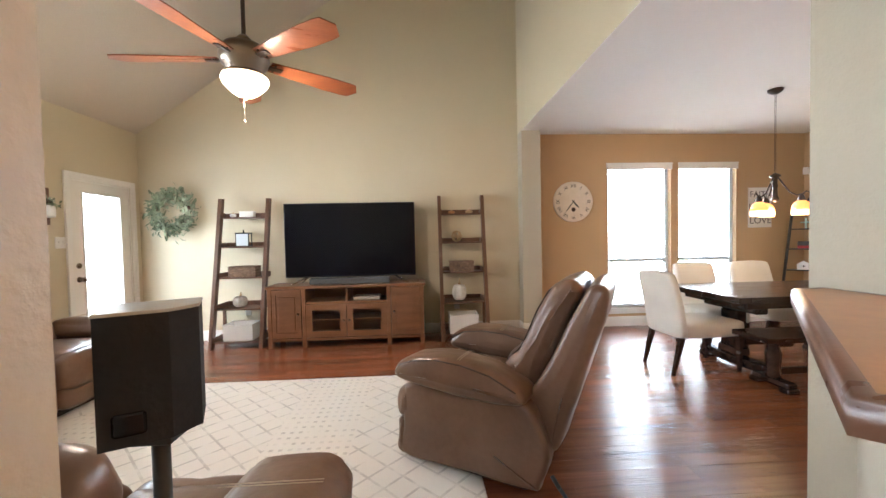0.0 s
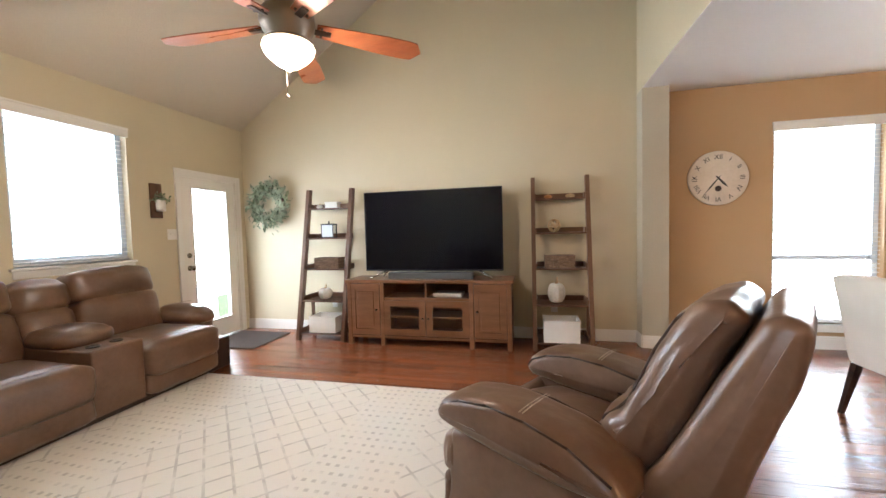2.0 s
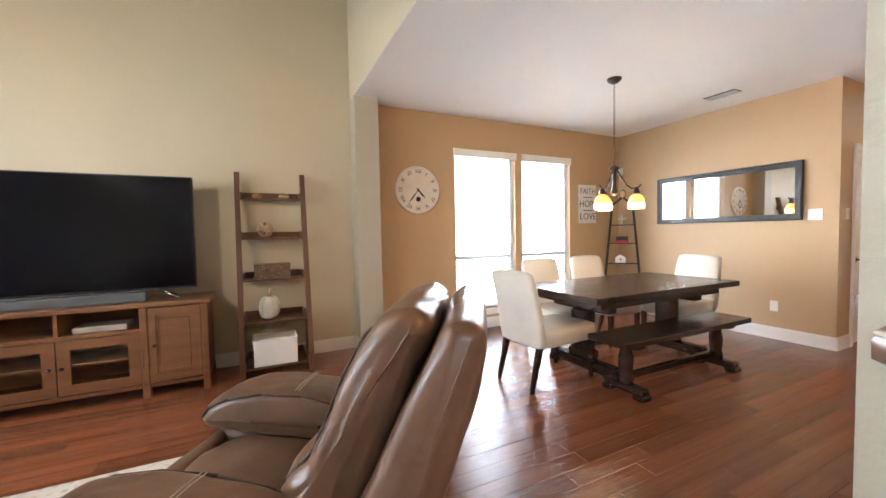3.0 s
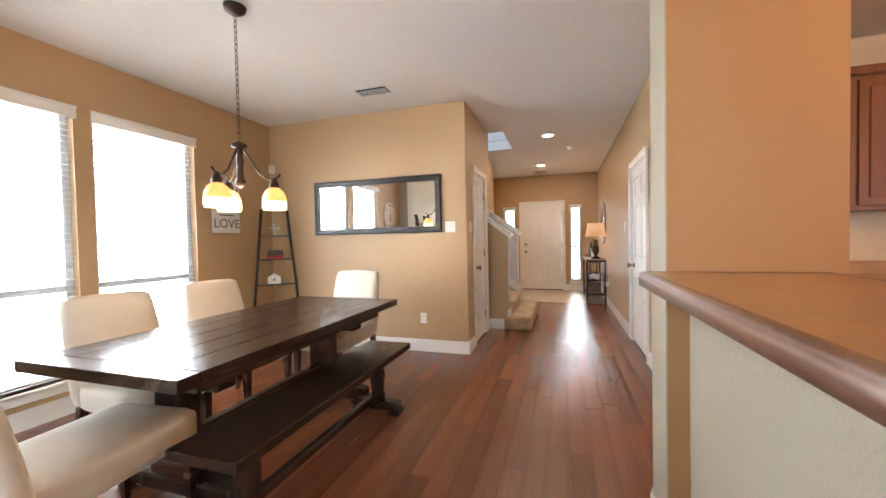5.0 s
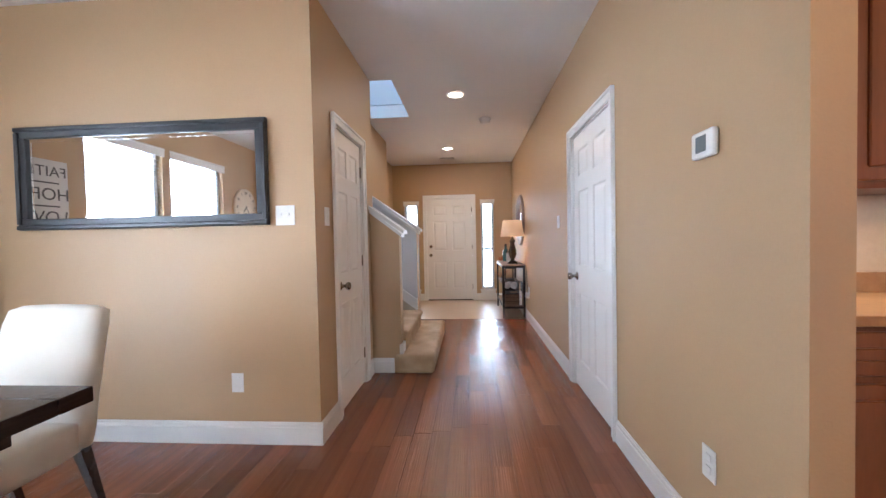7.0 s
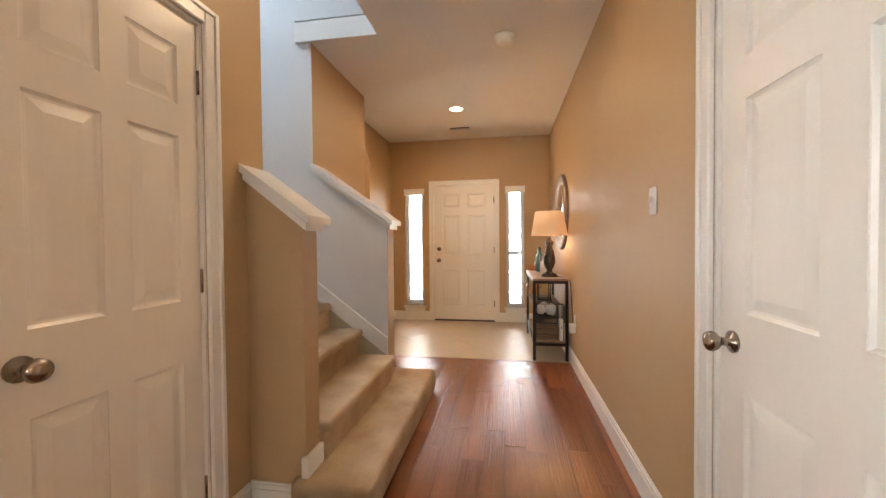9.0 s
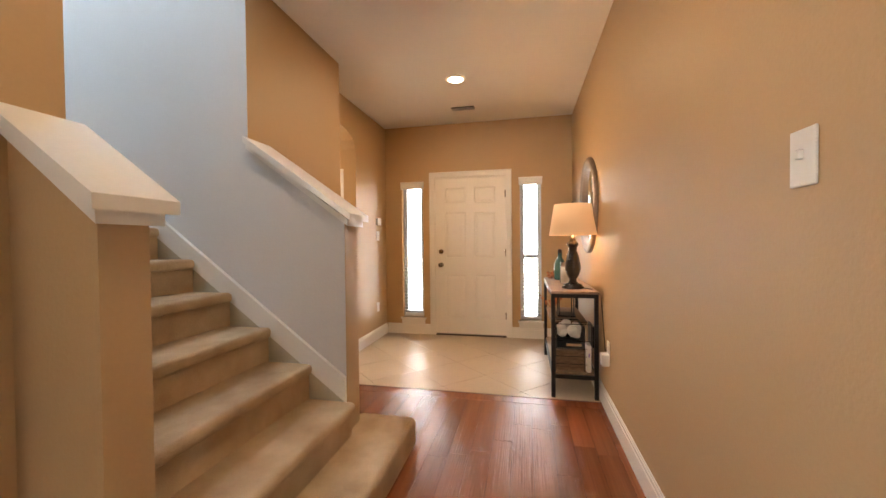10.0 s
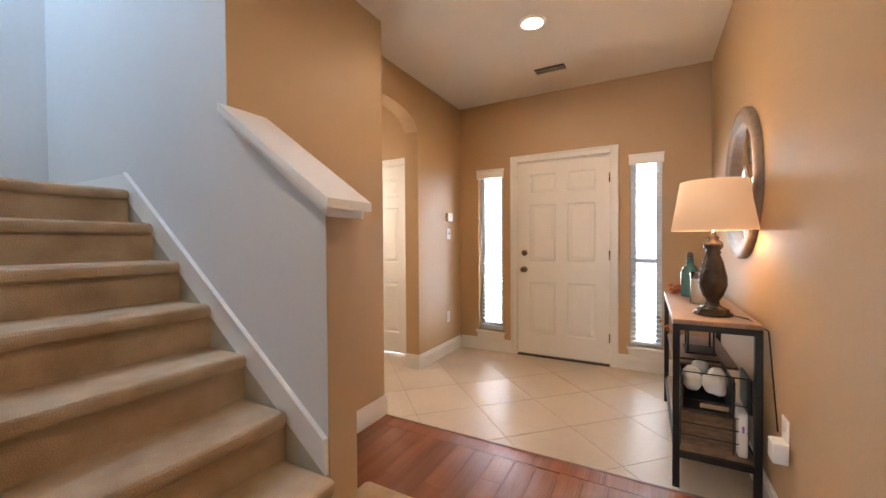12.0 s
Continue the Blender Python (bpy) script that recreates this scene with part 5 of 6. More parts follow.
# wreath
def wreath(cx, y, cz, r):
    ob = thing("wreath", pose(cx, y, cz), "round wreath of grey-green leaves on the wall", "wreath")
    bm = bmesh.new()
    n, k = 40, 8
    rings = [[bm.verts.new(((r + 0.02 * math.cos(2 * math.pi * j / k)) * math.cos(2 * math.pi * i / n), 0.02 * math.sin(2 * math.pi * j / k), (r + 0.02 * math.cos(2 * math.pi * j / k)) * math.sin(2 * math.pi * i / n))) for j in range(k)] for i in range(n)]
    for i in range(n):
        for j in range(k):
            bm.faces.new((rings[i][j], rings[(i + 1) % n][j], rings[(i + 1) % n][(j + 1) % k], rings[i][(j + 1) % k]))
    part("ring", bm, M_WALNUT, ob, "twig ring")
    rnd = random.Random(4)
    bm = bmesh.new()
    for i in range(640):
        a = rnd.uniform(0, 2 * math.pi)
        rr = r + rnd.gauss(0, 0.055)
        size = rnd.uniform(0.045, 0.09)
        sub = bmesh.new()
        pts = [(0, 0, 0), (0.32, 0.22, 0.04), (0.75, 0.2, 0.03), (1, 0, -0.05), (0.75, -0.2, 0.03), (0.32, -0.22, 0.04)]
        vs = [sub.verts.new(Vector(p) * size) for p in pts]
        mid = sub.verts.new(Vector((0.5, 0, -0.04)) * size)
        for q in range(6):
            sub.faces.new((vs[q], vs[(q + 1) % 6], mid))
        away = math.degrees(a) + rnd.uniform(-75, 75) + 60
        m = Matrix.Translation((rr * math.cos(a), -0.03 + rnd.uniform(-0.035, 0.02), rr * math.sin(a))) @ pose(0, 0, 0, 90 + rnd.uniform(-50, 50), -away, 0) @ pose(0, 0, 0, rnd.uniform(-60, 60), 0, 0)
        merge(bm, sub, m)
    lv = part("leaves", bm, M_LEAF, ob, "grey-green lamb's ear leaves")
    tagged(lv, kind="stuff")
    return ob


wreath(-3.33, 5.355, 1.725, 0.215)

# wall sconce by the back door
sc = thing("wall_sconce", pose(XW, 4.10, 1.72), "dark wood wall sconce with a white jar and greenery", "sconce")
part("board", bx(bmesh.new(), 0.001, 0.022, -0.065, 0.065, -0.19, 0.18, 0.004, 1), M_WALNUT, sc)
part("hook", cyl(bmesh.new(), (0.02, 0, 0.02), (0.09, 0, 0.03), 0.006, n=8), M_IRON, sc)
bm = bmesh.new()
lathe(bm, [(0.04, -0.12), (0.045, -0.10), (0.045, -0.03), (0.036, -0.01), (0.034, 0.0)], 18, (0.075, 0, 0))
part("jar", bm, M_CANVAS, sc, "white glass jar")
bm = bmesh.new()
rnd = random.Random(8)
for i in range(70):
    sub = bmesh.new()
    s = rnd.uniform(0.03, 0.05)
    v = [sub.verts.new(Vector(p) * s) for p in ((0, 0, 0), (0.5, 0.25, 0.05), (1, 0, 0), (0.5, -0.25, 0.05))]
    sub.faces.new(v)
    merge(bm, sub, Matrix.Translation((0.075 + rnd.gauss(0, 0.025), rnd.gauss(0, 0.04), 0.02 + rnd.gauss(0, 0.02))) @ pose(0, 0, 0, rnd.uniform(0, 360), rnd.uniform(0, 360), rnd.uniform(0, 360)))
part("greenery", bm, M_LEAF, sc, "small green sprigs")


def wall_plate(m, name, label, w=0.075, h=0.118, toggles=1, outlet=False):
    """A switch or outlet plate on a wall: local -y into the room."""
    ob = thing(name, m, label, "outlet" if outlet else "switch")
    part("plate", bx(bmesh.new(), -w / 2, w / 2, -0.007, -0.0005, -h / 2, h / 2, 0.003, 2), M_PLASTIC, ob)
    for i in range(toggles):
        x = (i - (toggles - 1) / 2) * 0.046
        if outlet:
            for z in (-0.022, 0.022):
                part("socket", bx(bmesh.new(), x - 0.016, x + 0.016, -0.0095, -0.006, z - 0.014, z + 0.014, 0.003, 1), M_PLASTIC, ob)
        else:
            part("rocker", bx(bmesh.new(), x - 0.006, x + 0.006, -0.018, -0.006, -0.004, 0.016, 0.002, 1), M_PLASTIC, ob)
    return ob


wall_plate(on_west(XW, 4.275) @ pose(0, 0, 1.35), "light_switch", "white double light switch by the back door", 0.118, toggles=2)
wall_plate(on_north(-2.42, YN) @ pose(0, 0, 0.38), "wall_outlet", "white outlet behind a ladder shelf", outlet=True)
wall_plate(on_north(0.42, YN) @ pose(0, 0, 0.38), "wall_outlet", "white outlet behind a ladder shelf", outlet=True)


# ceiling fan
fan = thing("ceiling_fan", pose(-1.28, 2.94, -0.16), "mahogany five-blade ceiling fan with a lit frosted bowl", "ceiling fan")
part("downrod", cyl(bmesh.new(), (0, 0, 2.86), (0, 0, 4.72), 0.014, n=12), M_BRONZE, fan, "dark bronze downrod")
bm = bmesh.new()
lathe(bm, [(0.03, 2.93), (0.055, 2.90), (0.06, 2.87), (0.13, 2.855), (0.16, 2.82), (0.165, 2.77), (0.15, 2.725), (0.125, 2.70), (0.125, 2.685), (0.10, 2.66), (0.095, 2.64)], 32)
part("motor_housing", bm, M_PEWTER, fan, "aged pewter motor housing")
bm = bmesh.new()
lathe(bm, [(0.13, 2.645), (0.150, 2.637), (0.156, 2.62), (0.146, 2.59), (0.118, 2.56), (0.095, 2.54), (0.06, 2.515), (0.01, 2.503)], 32)
bowl = part("light_bowl", bm, M_FANGLASS, fan, "lit frosted glass bowl")
part("light_fitter", lathe(bmesh.new(), [(0.10, 2.66), (0.15, 2.652), (0.152, 2.642), (0.14, 2.64)], 32), M_PEWTER, fan)
part("finial", lathe(bmesh.new(), [(0.018, 2.505), (0.02, 2.495), (0.008, 2.485)], 12), M_PEWTER, fan)
bm = bmesh.new()
cyl(bm, (0.0, -0.03, 2.50), (0.0, -0.03, 2.33), 0.0018, n=6)
lathe(bm, [(0.004, 2.33), (0.010, 2.322), (0.004, 2.312)], 10, (0, -0.03, 0))
part("pull_chain", bm, M_PEWTER, fan, "thin pull chain with a bead")
for k in range(5):
    a = 39 + 72 * k
    bm = bmesh.new()
    out = []
    n = 14
    L0, L1 = 0.17, FAN_R
    for i in range(n + 1):
        t = i / n
        w = 0.055 + 0.035 * min(1, t * 1.6)
        if t > 0.88:
            w *= math.sqrt(max(0, 1 - ((t - 0.88) / 0.12) ** 2)) * 0.999 + 0.001
        out.append((L0 + (L1 - L0) * t, w))
    prism(bm, [(x, -w) for x, w in out] + [(x, w) for x, w in reversed(out)], -0.004, 0.004)
    b = part("blade", shift(bm, Matrix.Translation((0, 0, 2.765)) @ pose(0, 0, 0, 0, 0, a) @ pose(0, 0, 0, -12, 1.0, 0)), M_BLADE, fan)
    bm = bmesh.new()
    bx(bm, 0.12, 0.26, -0.022, 0.022, -0.014, -0.005, 0.003, 1)
    for x, y in ((0.2, 0.035), (0.2, -0.035), (0.245, 0.0)):
        cyl(bm, (x, y, -0.012), (x, y, 0.0), 0.008, n=8)
    part("blade_iron", shift(bm, Matrix.Translation((0, 0, 2.765)) @ pose(0, 0, 0, 0, 0, a) @ pose(0, 0, 0, -12, 1.0, 0)), M_BRONZE, b, "dark blade bracket")

# small loudspeaker on a stand
M_VINYL_BLACK = surface("black_vinyl", (0.008, 0.009, 0.012), (0.016, 0.017, 0.022), 0.6, 6, 90, 0.15)
M_VINYL_BLACK.node_tree.nodes["Principled BSDF"].inputs["Specular IOR Level"].default_value = 0.25
spk = thing("loudspeaker", pose(-0.43, 0.70, 1.071, 0, 0, 26), "small black cabinet loudspeaker with a chamfered corner", "speaker")
bm = bmesh.new()
prism(bm, [(-0.052, -0.06), (0.022, -0.06), (0.052, -0.035), (0.052, 0.03), (-0.052, 0.03)], 0, 0.160)
part("cabinet", bm, M_VINYL_BLACK, spk)
# pale grey colour puts the reflected light on the speaker's top
bm = bmesh.new()
prism(bm, [(-0.053, -0.061), (0.0225, -0.061), (0.053, -0.0355), (0.053, 0.031), (-0.053, 0.031)], 0.160, 0.164)
part("top_panel", bm, plain("top_sheen_grey", (0.42, 0.41, 0.39), 0.3), spk, "top panel coloured pale for the light it reflects")
part("terminal_cup", bx(bmesh.new(), -0.038, -0.004, -0.064, -0.059, 0.014, 0.042, 0.003, 1), M_SCREEN, spk, "recessed cable terminal")
part("base_plate", bx(bmesh.new(), -0.05, 0.052, -0.03, 0.03, -0.004, 0.0, 0.001, 1), M_CHROME, spk)
st = thing("speaker_stand", pose(-0.43, 0.70, 0), "slim black speaker stand behind the loveseat", "speaker stand")
part("pole", cyl(bmesh.new(), (0, 0, 0.02), (0, 0, 1.055), 0.011, n=14), M_DARKPLASTIC, st)
part("top_plate", bx(bmesh.new(), -0.035, 0.035, -0.035, 0.035, 1.055, 1.0665, 0.002, 1), M_DARKPLASTIC, st)
part("foot_plate", lathe(bmesh.new(), [(0.07, 0.0), (0.07, 0.01), (0.05, 0.02), (0.012, 0.024)], 24), M_DARKPLASTIC, st)

# ---- dining room ----
table = thing("dining_table", pose(3.60, 3.69, 0), "dark espresso trestle dining table with a plank top", "table")
TW, TD = 1.94, 0.98
for i in range(5):
    y0 = -TD / 2 + TD * i / 5
    part("top_plank", bx(bmesh.new(), -TW / 2 + 0.11, TW / 2 - 0.11, y0 + 0.0012, y0 + TD / 5 - 0.0012, 0.700, 0.752, 0.003, 1), M_TABLE, table)
for s in (-1, 1):
    part("breadboard_end", bx(bmesh.new(), min(s * TW / 2, s * (TW / 2 - 0.108)), max(s * TW / 2, s * (TW / 2 - 0.108)), -TD / 2, TD / 2, 0.700, 0.752, 0.003, 1), M_TABLE, table)
part("apron", panel(bmesh.new(), "x", -TW / 2 + 0.16, TW / 2 - 0.16, -TD / 2 + 0.10, TD / 2 - 0.10, 0.63, 0.70, []), M_TABLE, table)
for s in (-1, 1):
    x = s * 0.60
    bm = bmesh.new()
    bx(bm, x - 0.06, x + 0.06, -0.32, 0.32, 0.56, 0.63, 0.015, 2)
    bx(bm, x - 0.055, x + 0.055, -0.10, 0.10, 0.12, 0.56, 0.02, 2)
    bx(bm, x - 0.065, x + 0.065, -0.13, 0.13, 0.12, 0.20, 0.02, 2)
    part("pedestal", bm, M_TABLE, table)
    bm = bmesh.new()
    bx(bm, x - 0.06, x + 0.06, -0.38, 0.38, 0.03, 0.12, 0.02, 2)
    for e in (-1, 1):
        bx(bm, x - 0.065, x + 0.065, e * 0.33 - 0.06, e * 0.33 + 0.06, 0.0, 0.05, 0.01, 1)
    part("foot", bm, M_TABLE, table)
part("stretcher", bx(bmesh.new(), -0.56, 0.56, -0.03, 0.03, 0.20, 0.30, 0.008, 2), M_TABLE, table)

bench = thing("bench", pose(3.485, 3.15, 0), "dark espresso trestle bench beside the dining table", "bench")
part("seat", bx(bmesh.new(), -0.82, 0.82, -0.175, 0.175, 0.415, 0.46, 0.006, 2), M_TABLE, bench)
for s in (-1, 1):
    x = s * 0.60
    bm = bmesh.new()
    prof = [(0.055, 0.08), (0.058, 0.12), (0.045, 0.16), (0.055, 0.22), (0.058, 0.29), (0.042, 0.34), (0.052, 0.37), (0.06, 0.40)]
    lathe(bm, prof, 8, (x, 0, 0))
    bx(bm, x - 0.055, x + 0.055, -0.13, 0.13, 0.375, 0.415, 0.01, 1)
    part("leg", bm, M_TABLE, bench)
    bm = bmesh.new()
    bx(bm, x - 0.05, x + 0.05, -0.17, 0.17, 0.03, 0.09, 0.02, 2)
    for e in (-1, 1):
        bx(bm, x - 0.055, x + 0.055, e * 0.14 - 0.045, e * 0.14 + 0.045, 0.0, 0.045, 0.012, 2)
    part("foot", bm, M_TABLE, bench)
part("stretcher", bx(bmesh.new(), -0.55, 0.55, -0.022, 0.022, 0.11, 0.16, 0.006, 1), M_TABLE, bench)


def dining_chair(m, front=0.28):
    """An upholstered chair facing +y: seat, tall back with a soft top, four dark tapered legs."""
    ob = thing("dining_chair", m, "ivory upholstered dining chair with dark tapered legs", "chair", "chairs round the dining table")
    part("seat", cushion(bmesh.new(), -0.235, 0.235, -0.20, front, 0.33, 0.485, 0.012, 0.035, 6, 0.002), M_FABRIC, ob)
    bm = cushion(bmesh.new(), -0.246, 0.246, -0.05, 0.045, 0.0, 0.615, 0.012, 0.04, 7, 0.002)
    for v in bm.verts:
        v.co.y -= 0.05 * (v.co.z / 0.6) ** 2
        v.co.x *= 1 - 0.06 * (v.co.z / 0.6)
    part("backrest", shift(bm, Matrix.Translation((0, -0.20, 0.345)) @ pose(0, 0, 0, 7)), M_FABRIC, ob)
    for x, y, k in ((-0.2, front - 0.03, 0), (0.2, front - 0.03, 0), (-0.2, -0.21, -1), (0.2, -0.21, -1)):
        bm = bmesh.new()
        vs = []
        for z, w, dy in ((0.0, 0.013, 0.09 * k), (0.345, 0.023, 0)):
            for dx, ey in ((-1, -1), (1, -1), (1, 1), (-1, 1)):
                vs.append(bm.verts.new((x + dx * w, y + ey * w + dy, z)))
        for q in ((0, 3, 2, 1), (4, 5, 6, 7), (0, 1, 5, 4), (1, 2, 6, 5), (2, 3, 7, 6), (3, 0, 4, 7)):
            bm.faces.new([vs[i] for i in q])
        part("leg", bm, M_TABLE, ob, "dark tapered leg")
    return ob


chair = dining_chair(pose(2.52, 3.70, 0, 0, 0, -86), 0.42)
copy_thing(chair, pose(4.68, 3.82, 0, 0, 0, 91))
chair = dining_chair(pose(3.21, 4.24, 0, 0, 0, 176))
copy_thing(chair, pose(3.95, 4.25, 0, 0, 0, 178))


# chandelier
ch = thing("chandelier", pose(3.53, 3.79, 0), "bronze three-light chandelier with amber glass shades, lit", "chandelier")
part("canopy", lathe(bmesh.new(), [(0.012, 2.69), (0.03, 2.695), (0.06, 2.715), (0.068, 2.739)], 24), M_BRONZE, ch)
for k in range(21):
    bm = bmesh.new()
    n = 10
    for i in range(n):
        a, b = 2 * math.pi * i / n, 2 * math.pi * (i + 1) / n
        cyl(bm, (0.009 * math.cos(a), 0, 0.022 * math.sin(a)), (0.009 * math.cos(b), 0, 0.022 * math.sin(b)), 0.0022, n=5, caps=False)
    part("chain_link", shift(bm, Matrix.Translation((0, 0, 2.675 - 0.037 * k)) @ pose(0, 0, 0, 0, 0, 90 * (k % 2))), M_BRONZE, ch)
part("column", lathe(bmesh.new(), [(0.008, 1.905), (0.02, 1.895), (0.045, 1.88), (0.048, 1.865), (0.022, 1.855), (0.018, 1.80), (0.024, 1.77), (0.018, 1.74), (0.022, 1.67), (0.034, 1.645), (0.03, 1.625), (0.01, 1.605)], 20), M_BRONZE, ch)
for k in range(3):
    a = radians(-53 + 120 * k)
    cx, cy = math.cos(a), math.sin(a)
    bm = bmesh.new()
    pts = [(0.02, 1.86), (0.06, 1.79), (0.11, 1.70), (0.16, 1.665), (0.21, 1.675), (0.235, 1.70)]
    for (r0, z0), (r1, z1) in zip(pts, pts[1:]):
        cyl(bm, (r0 * cx, r0 * cy, z0), (r1 * cx, r1 * cy, z1), 0.007, n=8)
    arm = part("arm", bm, M_BRONZE, ch, "curved bronze arm")
    c = (0.195 * cx, 0.195 * cy, 0)
    part("socket", lathe(bmesh.new(), [(0.028, 1.605), (0.03, 1.63), (0.014, 1.675)], 14, c), M_BRONZE, arm)
    bm = bmesh.new()
    lathe(bm, [(0.074, 1.525), (0.070, 1.555), (0.054, 1.59), (0.026, 1.612)], 24, c)
    part("shade_upper", bm, M_AMBER, ch, "amber glass shade")
    bm = bmesh.new()
    lathe(bm, [(0.069, 1.468), (0.0745, 1.49), (0.0742, 1.524)], 24, c)
    part("shade_lower", bm, M_AMBERLOW, ch, "bright lower rim of the shade")


# clock
clk = thing("wall_clock", pose(2.095, YN, 1.79), "large round antique clock with black roman numerals", "clock")
part("dial", shift(lathe(bmesh.new(), [(0.285, 0.001), (0.285, 0.018), (0.275, 0.024), (0.002, 0.026)], 64), pose(0, 0, 0, 90)), M_DIAL, clk)
NUM = ["XII", "I", "II", "III", "IV", "V", "VI", "VII", "VIII", "IX", "X", "XI"]


def letters(name, text, size, m, parent, material, depth=0.001):
    cu = bpy.data.curves.new(name, "FONT")
    cu.body, cu.size, cu.extrude = text, size, depth
    cu.align_x, cu.align_y = "CENTER", "CENTER"
    tmp = bpy.data.objects.new(name, cu)
    me = bpy.data.meshes.new_from_object(tmp)
    bpy.data.objects.remove(tmp)
    me.materials.append(material)
    ob = new(name, me)
    ob.parent = parent
    ob.matrix_local = m
    return ob


for i, tx in enumerate(NUM):
    a = radians(90 - 30 * i)
    letters("numeral", tx, 0.066, Matrix.Translation((0.22 * math.cos(a), -0.0275, 0.22 * math.sin(a))) @ pose(0, 0, 0, 90) @ pose(0, 0, 0, 0, 0, -30 * i), clk, M_INK)
for nm, ang, ln, w in (("hour_hand", 138, 0.13, 0.012), ("minute_hand", 218, 0.20, 0.008)):
    bm = bmesh.new()
    prism(bm, [(-w / 2, -0.03), (w / 2, -0.03), (w, ln * 0.6), (0, ln), (-w, ln * 0.6)], 0.0285, 0.031)
    part(nm, shift(bm, pose(0, 0, 0, 90) @ pose(0, 0, 0, 0, 0, -ang)), M_INK, clk)
bm = bmesh.new()
lathe(bm, [(0.03, 0.0268), (0.03, 0.0285), (0.001, 0.029)], 20, (0, -0.11, 0))
part("small_dial", shift(bm, pose(0, 0, 0, 90)), M_BRONZE, clk, "small dark lower dial")

# sign
sg = thing("wall_sign", pose(4.88, YN, 1.665), "whitewashed wooden sign lettered in grey capitals", "sign")
part("board", bx(bmesh.new(), -0.175, 0.175, -0.022, -0.001, -0.29, 0.29, 0.003, 1), M_SIGN, sg)
M_SIGNINK = plain("grey_lettering", (0.12, 0.11, 0.11), 0.7)
for i, (tx, sz) in enumerate((("FAITH", 0.12), ("HOPE", 0.14), ("LOVE", 0.14))):
    letters("lettering", tx, sz, pose(0, -0.0235, (0.19, 0.0, -0.19)[i], 90), sg, M_SIGNINK)
for z in (0.10, -0.095):
    part("line", bx(bmesh.new(), -0.10, 0.10, -0.0245, -0.0225, z - 0.006, z + 0.006), M_SIGNINK, sg)

# corner shelf
cs = thing("corner_shelf", pose(5.29, 5.10, 0, 0, 0, -45), "dark metal A-frame corner shelf with small ornaments", "shelf")
for s in (-1, 1):
    bm = bmesh.new()
    for (xa, za), (xb, zb) in (((0.285, 0.0), (0.14, 1.64)), ((0.14, 1.64), (0.01, 1.745))):
        cyl(bm, (s * xa, 0, za), (s * xb, 0, zb), 0.017, n=4)
    part("side_rail", bm, M_BLACK, cs)
bm = bmesh.new()
for i in range(14):
    a, b = math.pi * (0.1 + 1.8 * i / 14) - math.pi / 2, math.pi * (0.1 + 1.8 * (i + 1) / 14) - math.pi / 2
    cyl(bm, (0.045 * math.cos(a), 0, 1.805 + 0.055 * math.sin(a)), (0.045 * math.cos(b), 0, 1.805 + 0.055 * math.sin(b)), 0.006, n=6)
part("hanger_ring", bm, M_BRONZE, cs)
CSZ = (0.42, 0.765, 1.065, 1.345)
for z in CSZ:
    w = 0.285 - 0.145 * z / 1.64 - 0.012
    bm = bmesh.new()
    prism(bm, [(-w, -0.005), (w, -0.005), (w * 0.45, 0.17), (-w * 0.45, 0.17)], z - 0.016, z)
    part("shelf", bm, M_BLACK, cs)
CS = pose(5.29, 5.10, 0, 0, 0, -45)
bh = thing("toy_house", CS @ pose(-0.02, 0.06, 0.765), "small cream house ornament on the corner shelf", "ornament")
bm = bmesh.new()
bx(bm, -0.07, 0.07, -0.025, 0.025, 0.001, 0.07)
part("walls", bm, M_CANVAS, bh)
bm = bmesh.new()
vs = [bm.verts.new((x, y, z)) for y in (-0.028, 0.028) for x, z in ((-0.078, 0.071), (0.078, 0.071), (0, 0.125))]
for q in ((0, 1, 2), (5, 4, 3), (0, 3, 4, 1), (1, 4, 5, 2), (2, 5, 3, 0)):
    bm.faces.new([vs[i] for i in q])
part("roof", bm, M_CANVAS, bh)
part("heart", shift(lathe(bmesh.new(), [(0.012, 0), (0.012, 0.003), (0.002, 0.004)], 10), Matrix.Translation((0, -0.026, 0.05)) @ pose(0, 0, 0, 90)), M_BRONZE, bh)
tin = thing("red_tin", CS @ pose(0.0, 0.07, 1.065), "dark tin with a red band on the corner shelf", "tin")
part("lid", bx(bmesh.new(), -0.085, 0.085, -0.05, 0.05, 0.04, 0.10, 0.006, 1), M_BLACK, tin)
part("body", bx(bmesh.new(), -0.088, 0.088, -0.053, 0.053, 0.001, 0.04, 0.006, 1), M_RED, tin)
cr = thing("cross_ornament", CS @ pose(0.0, 0.06, 1.345), "pale teal cross ornament standing on the shelf", "ornament")
bm = bmesh.new()
bx(bm, -0.011, 0.011, -0.008, 0.008, 0.0, 0.15, 0.003, 1)
bx(bm, -0.06, 0.06, -0.008, 0.008, 0.075, 0.097, 0.003, 1)
part("cross", bm, M_TEAL, cr)

